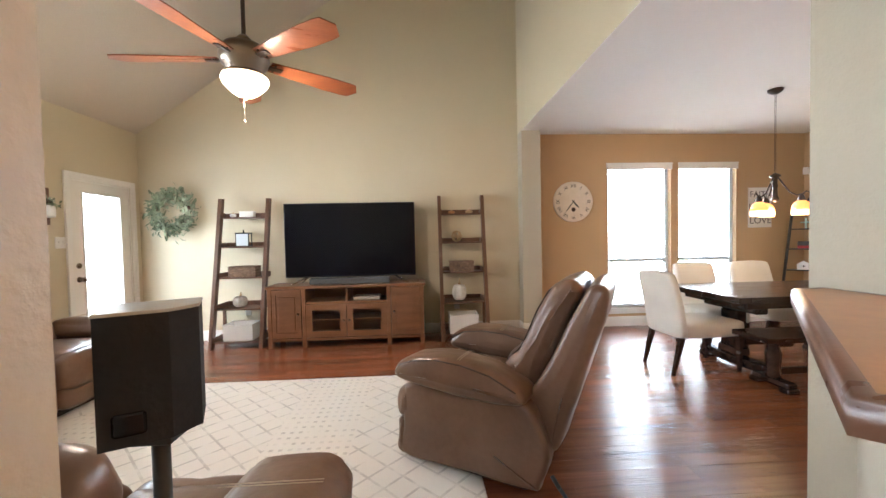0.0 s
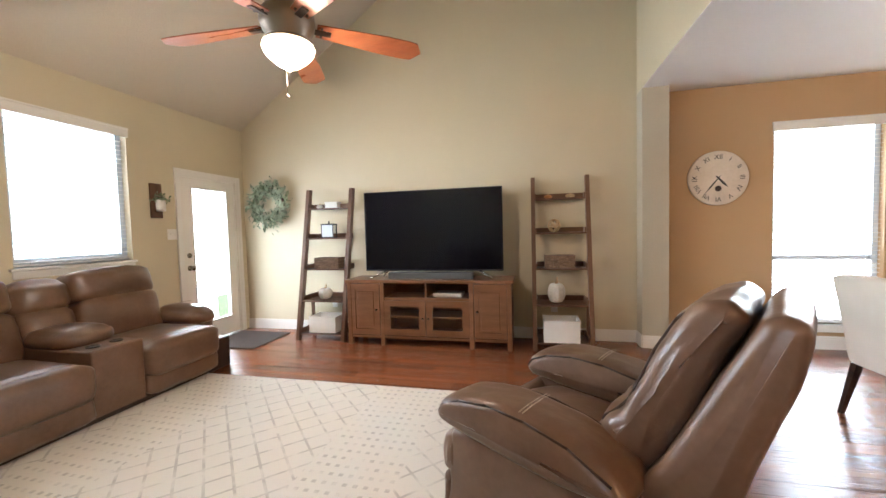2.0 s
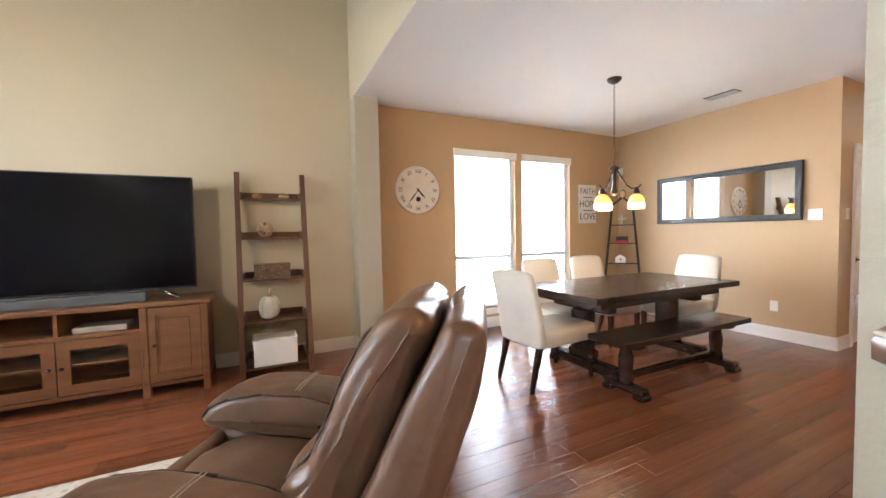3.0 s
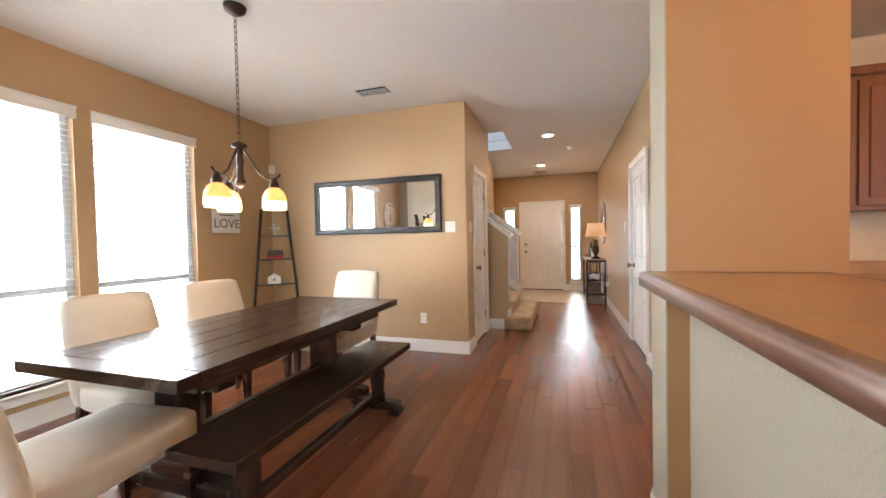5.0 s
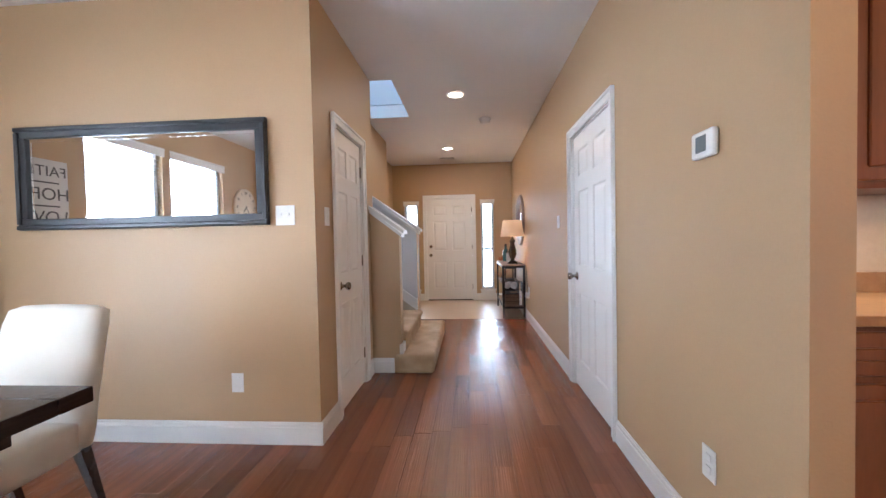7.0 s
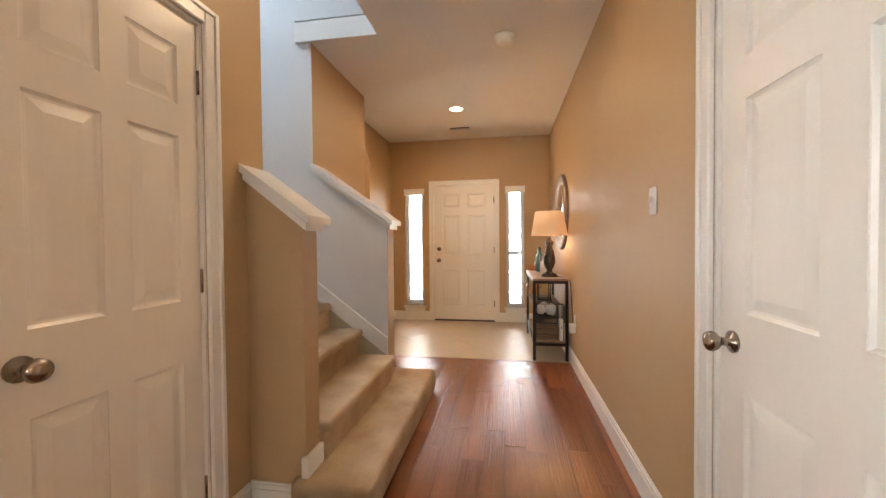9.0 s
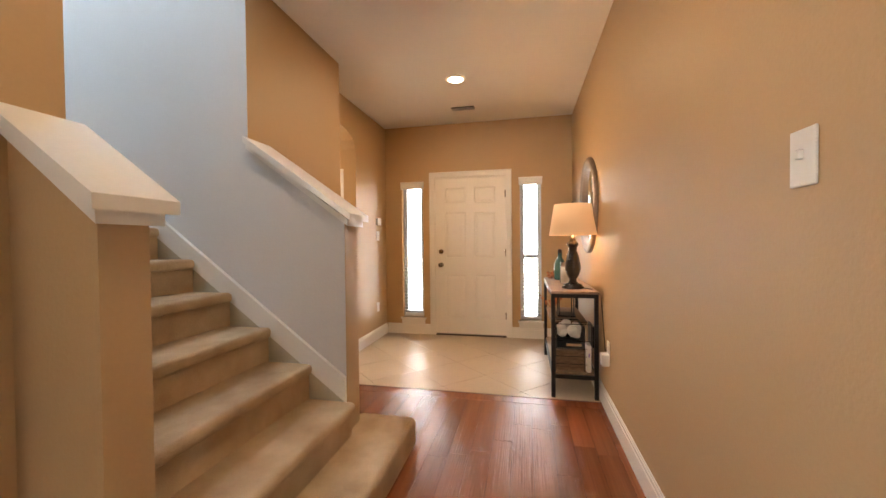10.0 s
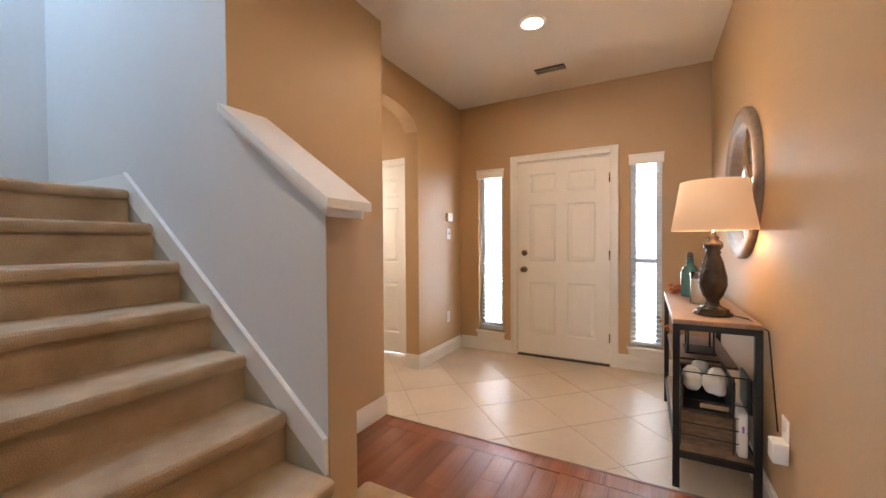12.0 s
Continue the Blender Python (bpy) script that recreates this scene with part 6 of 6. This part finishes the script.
# long mirror
mir = thing("wall_mirror", on_east(DX, 3.915) @ pose(0, 0, 1.655), "long mirror in a stepped black frame on tan wall", "mirror")
part("glass", bx(bmesh.new(), -0.745, 0.745, -0.012, -0.004, -0.255, 0.255), M_MIRROR, mir, "mirror glass")
for nm, (x0, x1, z0, z1) in (("frame_rail", (-0.81, 0.81, 0.25, 0.32)), ("frame_rail", (-0.81, 0.81, -0.32, -0.25)), ("frame_stile", (-0.81, -0.74, -0.25, 0.25)), ("frame_stile", (0.74, 0.81, -0.25, 0.25))):
    bm = bmesh.new()
    bx(bm, x0, x1, -0.03, -0.001, z0, z1, 0.006, 2)
    cx, cz = (x0 + x1) / 2, (z0 + z1) / 2
    if x1 - x0 > 1:
        bx(bm, x0, x1, -0.042, -0.028, cz + (0.004 if cz > 0 else -0.032), cz + (0.032 if cz > 0 else -0.004), 0.006, 2)
    else:
        bx(bm, cx + (0.004 if cx > 0 else -0.032), cx + (0.032 if cx > 0 else -0.004), -0.042, -0.028, z0 - 0.035, z1 + 0.035, 0.006, 2)
    part(nm, bm, M_BLACK, mir)
bm = bmesh.new()
for x0, x1, z0, z1 in ((-0.74, 0.74, 0.228, 0.25), (-0.74, 0.74, -0.25, -0.228), (-0.74, -0.718, -0.228, 0.228), (0.718, 0.74, -0.228, 0.228)):
    bx(bm, x0, x1, -0.0145, -0.0125, z0, z1)
part("bevel_strip", bm, M_MIRROR, mir, "bevelled mirror border")

wall_plate(on_east(DX, 3.012) @ pose(0, 0, 1.39), "light_switch", "white double light switch beside the mirror", 0.118, toggles=2)
wall_plate(on_east(DX, 3.345) @ pose(0, 0, 0.375), "wall_outlet", "white outlet low on the dining wall", outlet=True)
wall_plate(on_north(2.08, YN) @ pose(0, 0, 0.36), "wall_outlet", "white outlet below the clock", outlet=True)
sens = thing("motion_sensor", pose(5.53, 5.33, 2.18, 0, 0, -45), "small white corner sensor high on the wall", "sensor")
part("case", bx(bmesh.new(), -0.035, 0.035, -0.035, 0.02, -0.05, 0.05, 0.01, 2), M_PLASTIC, sens)


def ceiling_vent(m, w, d, label):
    ob = thing("ceiling_vent", m, label, "vent")
    # black sheet above the slats paints the shade of the open duct
    part("duct_shade", bx(bmesh.new(), -w / 2 + 0.02, w / 2 - 0.02, -d / 2 + 0.02, d / 2 - 0.02, -0.003, -0.001), M_INK, ob)
    part("frame", panel(shift(bmesh.new(), Matrix()), "x", -w / 2, w / 2, -0.012, -0.001, -d / 2, d / 2, [(-w / 2 + 0.025, w / 2 - 0.025, -d / 2 + 0.025, d / 2 - 0.025)]), M_WHITE, ob).matrix_local = pose(0, 0, 0, -90) @ Matrix.Translation((0, 0.0, 0))
    n = int((d - 0.05) / 0.022)
    sl = mesh_of("slat", shift(bx(bmesh.new(), -w / 2 + 0.025, w / 2 - 0.025, -0.009, 0.009, -0.001, 0.001), pose(0, 0, 0, -42)), M_WHITE)
    for i in range(n):
        s = new("slat", sl)
        s.parent = ob
        s.matrix_local = pose(0, -d / 2 + 0.036 + i * 0.022, -0.007)
    return ob


ceiling_vent(pose(5.03, 3.62, CE, 0, 0, 90), 0.36, 0.20, "white ceiling register over the dining room")
ceiling_vent(pose(10.435, 2.30, CE, 0, 0, 90), 0.30, 0.15, "white ceiling register in the foyer")


# ---- hall ----
def recessed(x, y, power, colour):
    ob = thing("recessed_light", pose(x, y, CE), "round recessed ceiling light, lit", "ceiling light", "recessed hall lights")
    bm = bmesh.new()
    n = 28
    prof = [(0.095, -0.001), (0.095, -0.006), (0.078, -0.012), (0.072, -0.008)]
    rings = [[bm.verts.new((r * math.cos(2 * math.pi * i / n), r * math.sin(2 * math.pi * i / n), z)) for i in range(n)] for r, z in prof]
    for a, b in zip(rings, rings[1:]):
        for i in range(n):
            bm.faces.new((a[i], a[(i + 1) % n], b[(i + 1) % n], b[i])).smooth = True
    part("trim_ring", bm, M_WHITE, ob)
    part("lens", lathe(bmesh.new(), [(0.072, -0.006), (0.072, -0.003)], 28), M_CAN, ob, "glowing lens")
    lamp("recessed_lamp", "AREA", look((x, y, CE - 0.02), (x, y, 0)), power, colour, 0.14)


recessed(7.36, 2.03, 11.0, (1.0, 0.76, 0.52))
recessed(9.66, 2.246, 18.0, (1.0, 0.70, 0.43))
sm = thing("smoke_detector", pose(8.20, 1.69, CE), "round white smoke detector on the ceiling", "smoke detector")
part("base", lathe(bmesh.new(), [(0.075, -0.0005), (0.075, -0.016), (0.062, -0.022), (0.06, -0.05), (0.046, -0.058), (0.004, -0.06)], 28), M_PLASTIC, sm)

th = thing("thermostat", on_south(4.80, HY0) @ pose(0, 0, 1.545), "white wall thermostat with a grey display", "thermostat")
part("case", bx(bmesh.new(), -0.062, 0.062, -0.028, -0.001, -0.048, 0.048, 0.01, 3), M_PLASTIC, th)
part("display", bx(bmesh.new(), -0.03, 0.03, -0.0295, -0.027, -0.028, 0.03, 0.001, 1), plain("grey_display", (0.20, 0.22, 0.22), 0.25), th, "grey display")
wall_plate(on_south(4.80, HY0) @ pose(0, 0, 0.39), "wall_outlet", "white outlet low on the hall wall", outlet=True)
wall_plate(on_south(7.07, HY0) @ pose(0, 0, 1.372), "light_switch", "white light switch beside the hall door")
wall_plate(on_north(5.76, HY1) @ pose(0, 0, 1.39), "light_switch", "white light switch beside the closet door")
wall_plate(on_south(8.94, HY0) @ pose(0, 0, 0.45), "wall_outlet", "white outlet with plugs near the console table", outlet=True)
plug = thing("power_adapter", on_south(8.90, HY0) @ pose(0, 0, 0.40), "white plug-in adapter on a hall outlet", "adapter")
part("body", bx(bmesh.new(), -0.03, 0.04, -0.06, -0.01, -0.045, 0.035, 0.006, 2), M_PLASTIC, plug)
al = thing("alarm_keypad", on_north(10.66, 3.45) @ pose(0, 0, 1.48), "small white alarm keypad on the foyer wall", "keypad")
part("case", bx(bmesh.new(), -0.055, 0.055, -0.03, -0.001, -0.045, 0.045, 0.006, 2), M_PLASTIC, al)
wall_plate(on_north(10.66, 3.45) @ pose(0, 0, 1.30), "light_switch", "white light switch below the keypad", 0.09)
wall_plate(on_north(10.64, 3.45) @ pose(0, 0, 0.40), "wall_outlet", "white outlet low on the foyer wall", outlet=True)

# console table
ct = thing("console_table", pose(9.16, 1.08, 0), "wood-topped console table on a black metal frame", "console table")
CW, CD, CHT = 1.15, 0.345, 0.825
part("tabletop", bx(bmesh.new(), 0, CW, 0, CD, CHT - 0.022, CHT, 0.003, 1), M_TOPWOOD, ct, "weathered wood top")
for x in (0.0, CW - 0.03):
    for y in (0.0, CD - 0.03):
        part("leg", bx(bmesh.new(), x, x + 0.03, y, y + 0.03, 0, CHT - 0.022, 0.002, 1), M_IRON, ct)
for z in (CHT - 0.052, 0.15):
    for y in (0.005, CD - 0.03):
        part("frame_rail", bx(bmesh.new(), 0.03, CW - 0.03, y, y + 0.025, z, z + 0.03), M_IRON, ct)
    for x in (0.0025, CW - 0.0275):
        part("frame_rail", bx(bmesh.new(), x, x + 0.025, 0.03, CD - 0.03, z, z + 0.03), M_IRON, ct)
part("lower_shelf", bx(bmesh.new(), 0.02, CW - 0.02, 0.02, CD - 0.02, 0.181, 0.195), M_TOPWOOD, ct, "slatted lower shelf")
part("middle_shelf", bx(bmesh.new(), 0.40, CW - 0.02, 0.02, CD - 0.02, 0.50, 0.512), M_TOPWOOD, ct)
CT = pose(9.16, 1.08, 0)
basket(CT @ pose(0.27, 0.195, 0.196), 0.40, 0.23, 0.15, "brown wicker basket under the console table")
bn = thing("storage_bin", CT @ pose(0.28, 0.195, 0.352), "black storage bin with a pale label and folded white towels", "bin")
bm = bmesh.new()
panel(bm, "y", -0.112, 0.112, -0.19, -0.178, 0.0, 0.17, [(-0.045, 0.045, 0.115, 0.14)])
for x0, x1, y0, y1 in ((0.178, 0.19, -0.112, 0.112), (-0.178, 0.178, 0.10, 0.112), (-0.178, 0.178, -0.112, -0.10)):
    bx(bm, x0, x1, y0, y1, 0.0, 0.17)
bx(bm, -0.178, 0.178, -0.10, 0.10, 0.0, 0.01)
part("body", bm, M_BLACK, bn)
part("label_plate", bx(bmesh.new(), -0.194, -0.1905, -0.085, 0.03, 0.03, 0.052, 0.001, 1), M_KRAFT, bn, "tan paper label")
for x, y, w, h in ((-0.10, 0.055, 0.045, 0.035), (-0.11, -0.03, 0.05, 0.028), (-0.02, -0.06, 0.05, 0.04), (0.03, 0.05, 0.05, 0.03), (0.10, 0.0, 0.06, 0.035)):
    part("towel", cushion(bmesh.new(), x - w, x + w, y - 0.036, y + 0.036, 0.09, 0.135 + h, 0.004, 0.022, 8, 0.022), M_CANVAS, bn, "crumpled white cloth")
rt = thing("router", CT @ pose(0.10, 0.075, 0.196), "white upright router beside the wicker basket", "router")
part("case", bx(bmesh.new(), -0.07, 0.07, -0.03, 0.01, 0.0, 0.21, 0.012, 3), M_PLASTIC, rt)
part("status_light", bx(bmesh.new(), -0.073, -0.0695, -0.014, -0.006, 0.12, 0.15), plain("violet_led", (0.25, 0.15, 0.6), 0.3), rt, "small violet light")
wb = thing("wire_rack", CT @ pose(0.04, 0.19, 0.196), "thin black wire rack along the end of the table", "rack")
bm = bmesh.new()
for z in (0.06, 0.12, 0.18, 0.24, 0.37):
    cyl(bm, (-0.005, -0.145, z), (-0.005, 0.12, z), 0.0025, n=5)
for y in (-0.145, -0.09, 0.12):
    cyl(bm, (-0.005, y, 0.002), (-0.005, y, 0.37), 0.0025, n=5)
part("wire_frame", bm, M_IRON, wb)
jar = thing("glass_lantern", CT @ pose(0.70, 0.17, 0.513), "black metal lantern on the middle shelf", "lantern")
bm = bmesh.new()
for x in (-0.09, 0.08):
    for y in (-0.07, 0.06):
        bx(bm, x, x + 0.01, y, y + 0.01, 0.001, 0.2)
bx(bm, -0.1, 0.1, -0.08, 0.08, 0.001, 0.012)
bx(bm, -0.1, 0.1, -0.08, 0.08, 0.2, 0.212)
part("frame", bm, M_IRON, jar)

# table lamp
tl = thing("table_lamp", CT @ pose(0.21, 0.16, CHT), "turned black table lamp with a tapered linen shade, lit", "lamp")
part("base", lathe(bmesh.new(), [(0.085, 0.001), (0.085, 0.012), (0.07, 0.02), (0.072, 0.03), (0.05, 0.04), (0.03, 0.055), (0.028, 0.075), (0.045, 0.10), (0.062, 0.15), (0.06, 0.20), (0.045, 0.27), (0.03, 0.31), (0.036, 0.318), (0.03, 0.328), (0.045, 0.35), (0.042, 0.37), (0.022, 0.385), (0.028, 0.395), (0.012, 0.41), (0.010, 0.44)], 28), M_LAMPBLACK, tl, "turned rubbed-black base")
bm = bmesh.new()
n = 40
ro = [[bm.verts.new((r * math.cos(2 * math.pi * i / n), r * math.sin(2 * math.pi * i / n), z)) for i in range(n)] for r, z in ((0.185, 0.43), (0.145, 0.68), (0.142, 0.68), (0.182, 0.43))]
for a, b in zip(ro, ro[1:] + ro[:1]):
    for i in range(n):
        bm.faces.new((a[i], a[(i + 1) % n], b[(i + 1) % n], b[i])).smooth = True
part("shade", bm, M_SHADE, tl, "tapered linen shade")
part("bulb", lathe(bmesh.new(), [(0.012, 0.45), (0.03, 0.50), (0.03, 0.53), (0.005, 0.555)], 16), M_BULB, tl, "glowing bulb")
part("finial", lathe(bmesh.new(), [(0.004, 0.67), (0.012, 0.69), (0.004, 0.705)], 10), M_BRONZE, tl)
bm = bmesh.new()
pts = [(0.21, 0.08, CHT + 0.004), (0.12, 0.03, CHT + 0.004), (-0.02, -0.012, CHT - 0.02), (-0.15, -0.015, 0.42)]
for p, q in zip(pts, pts[1:]):
    cyl(bm, p, q, 0.003, n=6)
solo("lamp_cord", bm, M_INK, "thin black lamp cord running to the outlet", "cord", m=CT)

bt = thing("bottle", CT @ pose(0.92, 0.20, CHT), "teal glass bottle on the console table", "bottle")
part("glass", lathe(bmesh.new(), [(0.05, 0.001), (0.055, 0.02), (0.055, 0.16), (0.04, 0.20), (0.022, 0.22), (0.02, 0.26), (0.024, 0.265)], 20), plain("teal_glass", (0.05, 0.12, 0.12), 0.1), bt)
part("stopper", lathe(bmesh.new(), [(0.018, 0.2655), (0.022, 0.275), (0.02, 0.30), (0.004, 0.305)], 14), M_BRONZE, bt)
cj = thing("candle_jar", CT @ pose(0.60, 0.18, CHT), "cream candle in a clear jar on the console table", "candle")
part("jar", lathe(bmesh.new(), [(0.045, 0.001), (0.045, 0.19), (0.042, 0.19)], 20), M_CLEAR, cj)
part("candle", lathe(bmesh.new(), [(0.034, 0.006), (0.034, 0.14), (0.004, 0.142)], 18), M_CANVAS, cj, "cream wax candle")
M_AUTUMN = surface("autumn_leaf", (0.30, 0.05, 0.02), (0.62, 0.24, 0.06), 0.6, 6, 40, 0.1, spread=0.35)


def leaf_spray(m, n, spread, label, seed):
    """A loose spray of small pointed leaves on thin twigs."""
    ob = thing("leaf_spray", m, label, "decoration")
    r = random.Random(seed)
    twigs, leaves = bmesh.new(), bmesh.new()
    for i in range(n):
        tip = Vector((r.gauss(0, spread[0]), r.gauss(0, spread[1]), abs(r.gauss(spread[2], spread[2] * 0.5)) + 0.01))
        cyl(twigs, (0, 0, 0.004), tip, 0.002, 0.001, 5)
        for k in range(5):
            s = r.uniform(0.018, 0.034)
            sub = bmesh.new()
            vs = [sub.verts.new(Vector(p) * s) for p in ((0, 0, 0), (0.35, 0.38, 0.06), (0.7, 0.26, 0.03), (1, 0, -0.08), (0.7, -0.26, 0.03), (0.35, -0.38, 0.06))]
            c = sub.verts.new(Vector((0.5, 0, -0.05)) * s)
            for q in range(6):
                sub.faces.new((vs[q], vs[(q + 1) % 6], c))
            merge(leaves, sub, Matrix.Translation(tip * r.uniform(0.45, 1.0)) @ pose(0, 0, 0, r.uniform(0, 360), r.uniform(-70, 70), r.uniform(0, 360)))
    part("twig", twigs, M_WALNUT, ob)
    tagged(part("leaves", leaves, M_AUTUMN, ob, "orange and red leaves"), kind="stuff")
    return ob


leaf_spray(CT @ pose(1.0, 0.27, CHT), 12, (0.05, 0.035, 0.05), "orange autumn leaf spray on the console table", 3)
leaf_spray(CT @ pose(0.98, 0.27, 0.513), 14, (0.05, 0.09, 0.10), "orange autumn leaf spray on the middle shelf", 5)

# round mirror over the console table
rm = thing("round_mirror", on_south(9.70, HY0) @ pose(0, 0, 1.52), "round mirror in a thick grey-brown wood frame", "mirror")
bm = bmesh.new()
n = 56
prof = [(0.42, -0.001), (0.42, -0.022), (0.405, -0.034), (0.375, -0.036), (0.36, -0.024), (0.345, -0.026), (0.325, -0.022), (0.312, -0.012)]
rings = [[bm.verts.new((r * math.cos(2 * math.pi * i / n), y, r * math.sin(2 * math.pi * i / n))) for i in range(n)] for r, y in prof]
for a, b in zip(rings, rings[1:]):
    for i in range(n):
        bm.faces.new((a[i], a[(i + 1) % n], b[(i + 1) % n], b[i])).smooth = True
part("frame", bm, M_FRAMEGREY, rm)
part("glass", shift(lathe(bmesh.new(), [(0.312, 0.006), (0.312, 0.012), (0.001, 0.0125)], 56), pose(0, 0, 0, 90)), M_MIRROR, rm, "mirror glass")


# ---- kitchen seen past the column ----
def raised_door(ob, name, x0, x1, z0, z1):
    d = part(name, bx(bmesh.new(), x0, x1, -0.02, -0.001, z0, z1, 0.004, 1), M_CAB, ob)
    bm = bmesh.new()
    bx(bm, x0 + 0.055, x1 - 0.055, -0.028, -0.019, z0 + 0.055, z1 - 0.055, 0.008, 1)
    part("raised_panel", bm, M_CAB, d)
    return d


KM = pose(4.85, 0.05, 0, 0, 0, -90)
base_cab = thing("base_cabinet", KM, "cherry wood kitchen base cabinets with raised panels", "cabinet")
part("body", bx(bmesh.new(), -0.80, 2.2, 0.0, 0.55, 0.09, 0.88), M_CAB, base_cab)
part("toe_kick", bx(bmesh.new(), -0.80, 2.2, 0.06, 0.55, 0.0, 0.09), M_INK, base_cab)
up = thing("wall_cabinet", KM @ pose(0, 0.22, 0), "cherry wood kitchen wall cabinets with raised panels", "cabinet")
part("body", bx(bmesh.new(), -0.80, 2.2, 0.0, 0.33, 1.40, 2.34), M_CAB, up)
part("cornice", bx(bmesh.new(), -0.82, 2.2, -0.05, 0.33, 2.34, 2.40, 0.012, 2), M_CAB, up)
for i in range(6):
    x = -0.78 + 0.49 * i
    raised_door(base_cab, "drawer_front", x, x + 0.46, 0.70, 0.86)
    raised_door(base_cab, "door", x, x + 0.46, 0.12, 0.67)
    raised_door(up, "door", x, x + 0.46, 1.43, 2.31)
ctp = thing("kitchen_counter", KM, "brown laminate kitchen worktop with a low upstand", "counter")
part("worktop", bx(bmesh.new(), -0.80, 2.2, -0.03, 0.555, 0.881, 0.92, 0.006, 2), M_GRANITE, ctp)
part("upstand", bx(bmesh.new(), -0.80, 2.2, 0.535, 0.554, 0.92, 1.02, 0.003, 1), M_GRANITE, ctp)
wall("wall_backsplash", "y", 5.41, 5.56, -2.3, 0.9, 0, CE, M_SPLASH, "beige kitchen wall behind the worktop")
pl = thing("puck_light", KM @ pose(-0.42, 0.28, 1.40), "small lit light under the wall cabinet", "light")
part("lens", lathe(bmesh.new(), [(0.04, -0.012), (0.04, -0.001)], 18), M_CAN, pl)
wall_plate(on_east(5.41, 0.28) @ pose(0, 0, 1.15), "wall_outlet", "white outlet above the kitchen worktop", outlet=True)

# ---- floor pieces ----
def clip_box(poly, x0, x1, y0, y1):
    for axis, lim, keep in ((0, x0, 1), (0, x1, -1), (1, y0, 1), (1, y1, -1)):
        res = []
        for i, p in enumerate(poly):
            q = poly[(i + 1) % len(poly)]
            dp, dq = keep * (p[axis] - lim), keep * (q[axis] - lim)
            if dp >= 0:
                res.append(p)
            if dp * dq < 0:
                t = dp / (dp - dq)
                res.append((p[0] + t * (q[0] - p[0]), p[1] + t * (q[1] - p[1])))
        poly = res
        if len(poly) < 3:
            return []
    return poly


floor_foyer = bpy.data.objects["floor_foyer"]
size, joint = 0.46, 0.004
for i in range(-10, 11):
    for j in range(-10, 11):
        cx, cy = 10.2 + (i - j) * size * 0.7071, 2.3 + (i + j) * size * 0.7071
        r = (size / 2 - joint / 2) * 1.4142
        poly = clip_box([(cx + r, cy), (cx, cy + r), (cx - r, cy), (cx, cy - r)], TX + 0.004, FX + 0.02, HY0 - 0.01, 4.9)
        if len(poly) >= 3:
            part("tile", prism(bmesh.new(), poly, -0.002, 0.0), M_TILE, floor_foyer)
# strip between wood and tile
solo("floor_strip", bx(bmesh.new(), TX - 0.012, TX + 0.003, HY0, 3.16, -0.012, 0.004, 0.002, 1), M_EDGEWOOD, "thin wood strip between planks and tile", "trim", "structure")

floor_ob = bpy.data.objects["floor"]
HEAD = 0.105
for k, (a, b) in enumerate(((HY0, 1.72), (1.72, 2.60), (2.60, 3.16))):
    part("plank", bx(bmesh.new(), TX - 0.0125 - HEAD, TX - 0.013, a + 0.0007, b - 0.0007, -0.0115, 0.0), M_PLANK, floor_ob)
rnd = random.Random(11)
PW = 0.118
rest = bmesh.new()
shared = {}
count = 0
y = YS - 0.12
while y < 5.42:
    x = XW - rnd.uniform(0, 0.9)
    while x < TX - 0.014 - HEAD:
        ln = rnd.choice((0.55, 0.75, 0.95, 1.15))
        a, b = max(x, XW), min(x + ln, TX - 0.014 - HEAD)
        if b - a > 0.02 and not (a > 6.35 and y + PW < HY0 - 0.12):
            dz = rnd.uniform(-0.0012, 0.0)
            near = (5.0 < (a + b) / 2 and y < 2.9 and y > 1.0) or (1.6 < (a + b) / 2 < 5.6 and 1.4 < y < 3.2)
            if near and count < 300:
                key = round(b - a, 3)
                if key not in shared:
                    shared[key] = mesh_of("plank", bx(bmesh.new(), 0.0007, key - 0.0007, 0.0007, PW - 0.0007, -0.0115, 0.0), M_PLANK)
                p = new("plank", shared[key])
                p.parent = floor_ob
                p.matrix_local = pose(a, y, dz)
                count += 1
            else:
                bx(rest, a + 0.0007, b - 0.0007, y + 0.0007, y + PW - 0.0007, -0.0115, dz)
        x += ln
    y += PW
me = mesh_of("planks", rest, M_PLANK)
ob = new("planks", me)
ob.parent = floor_ob
tagged(ob, "dark cherry wood planks", kind="stuff")
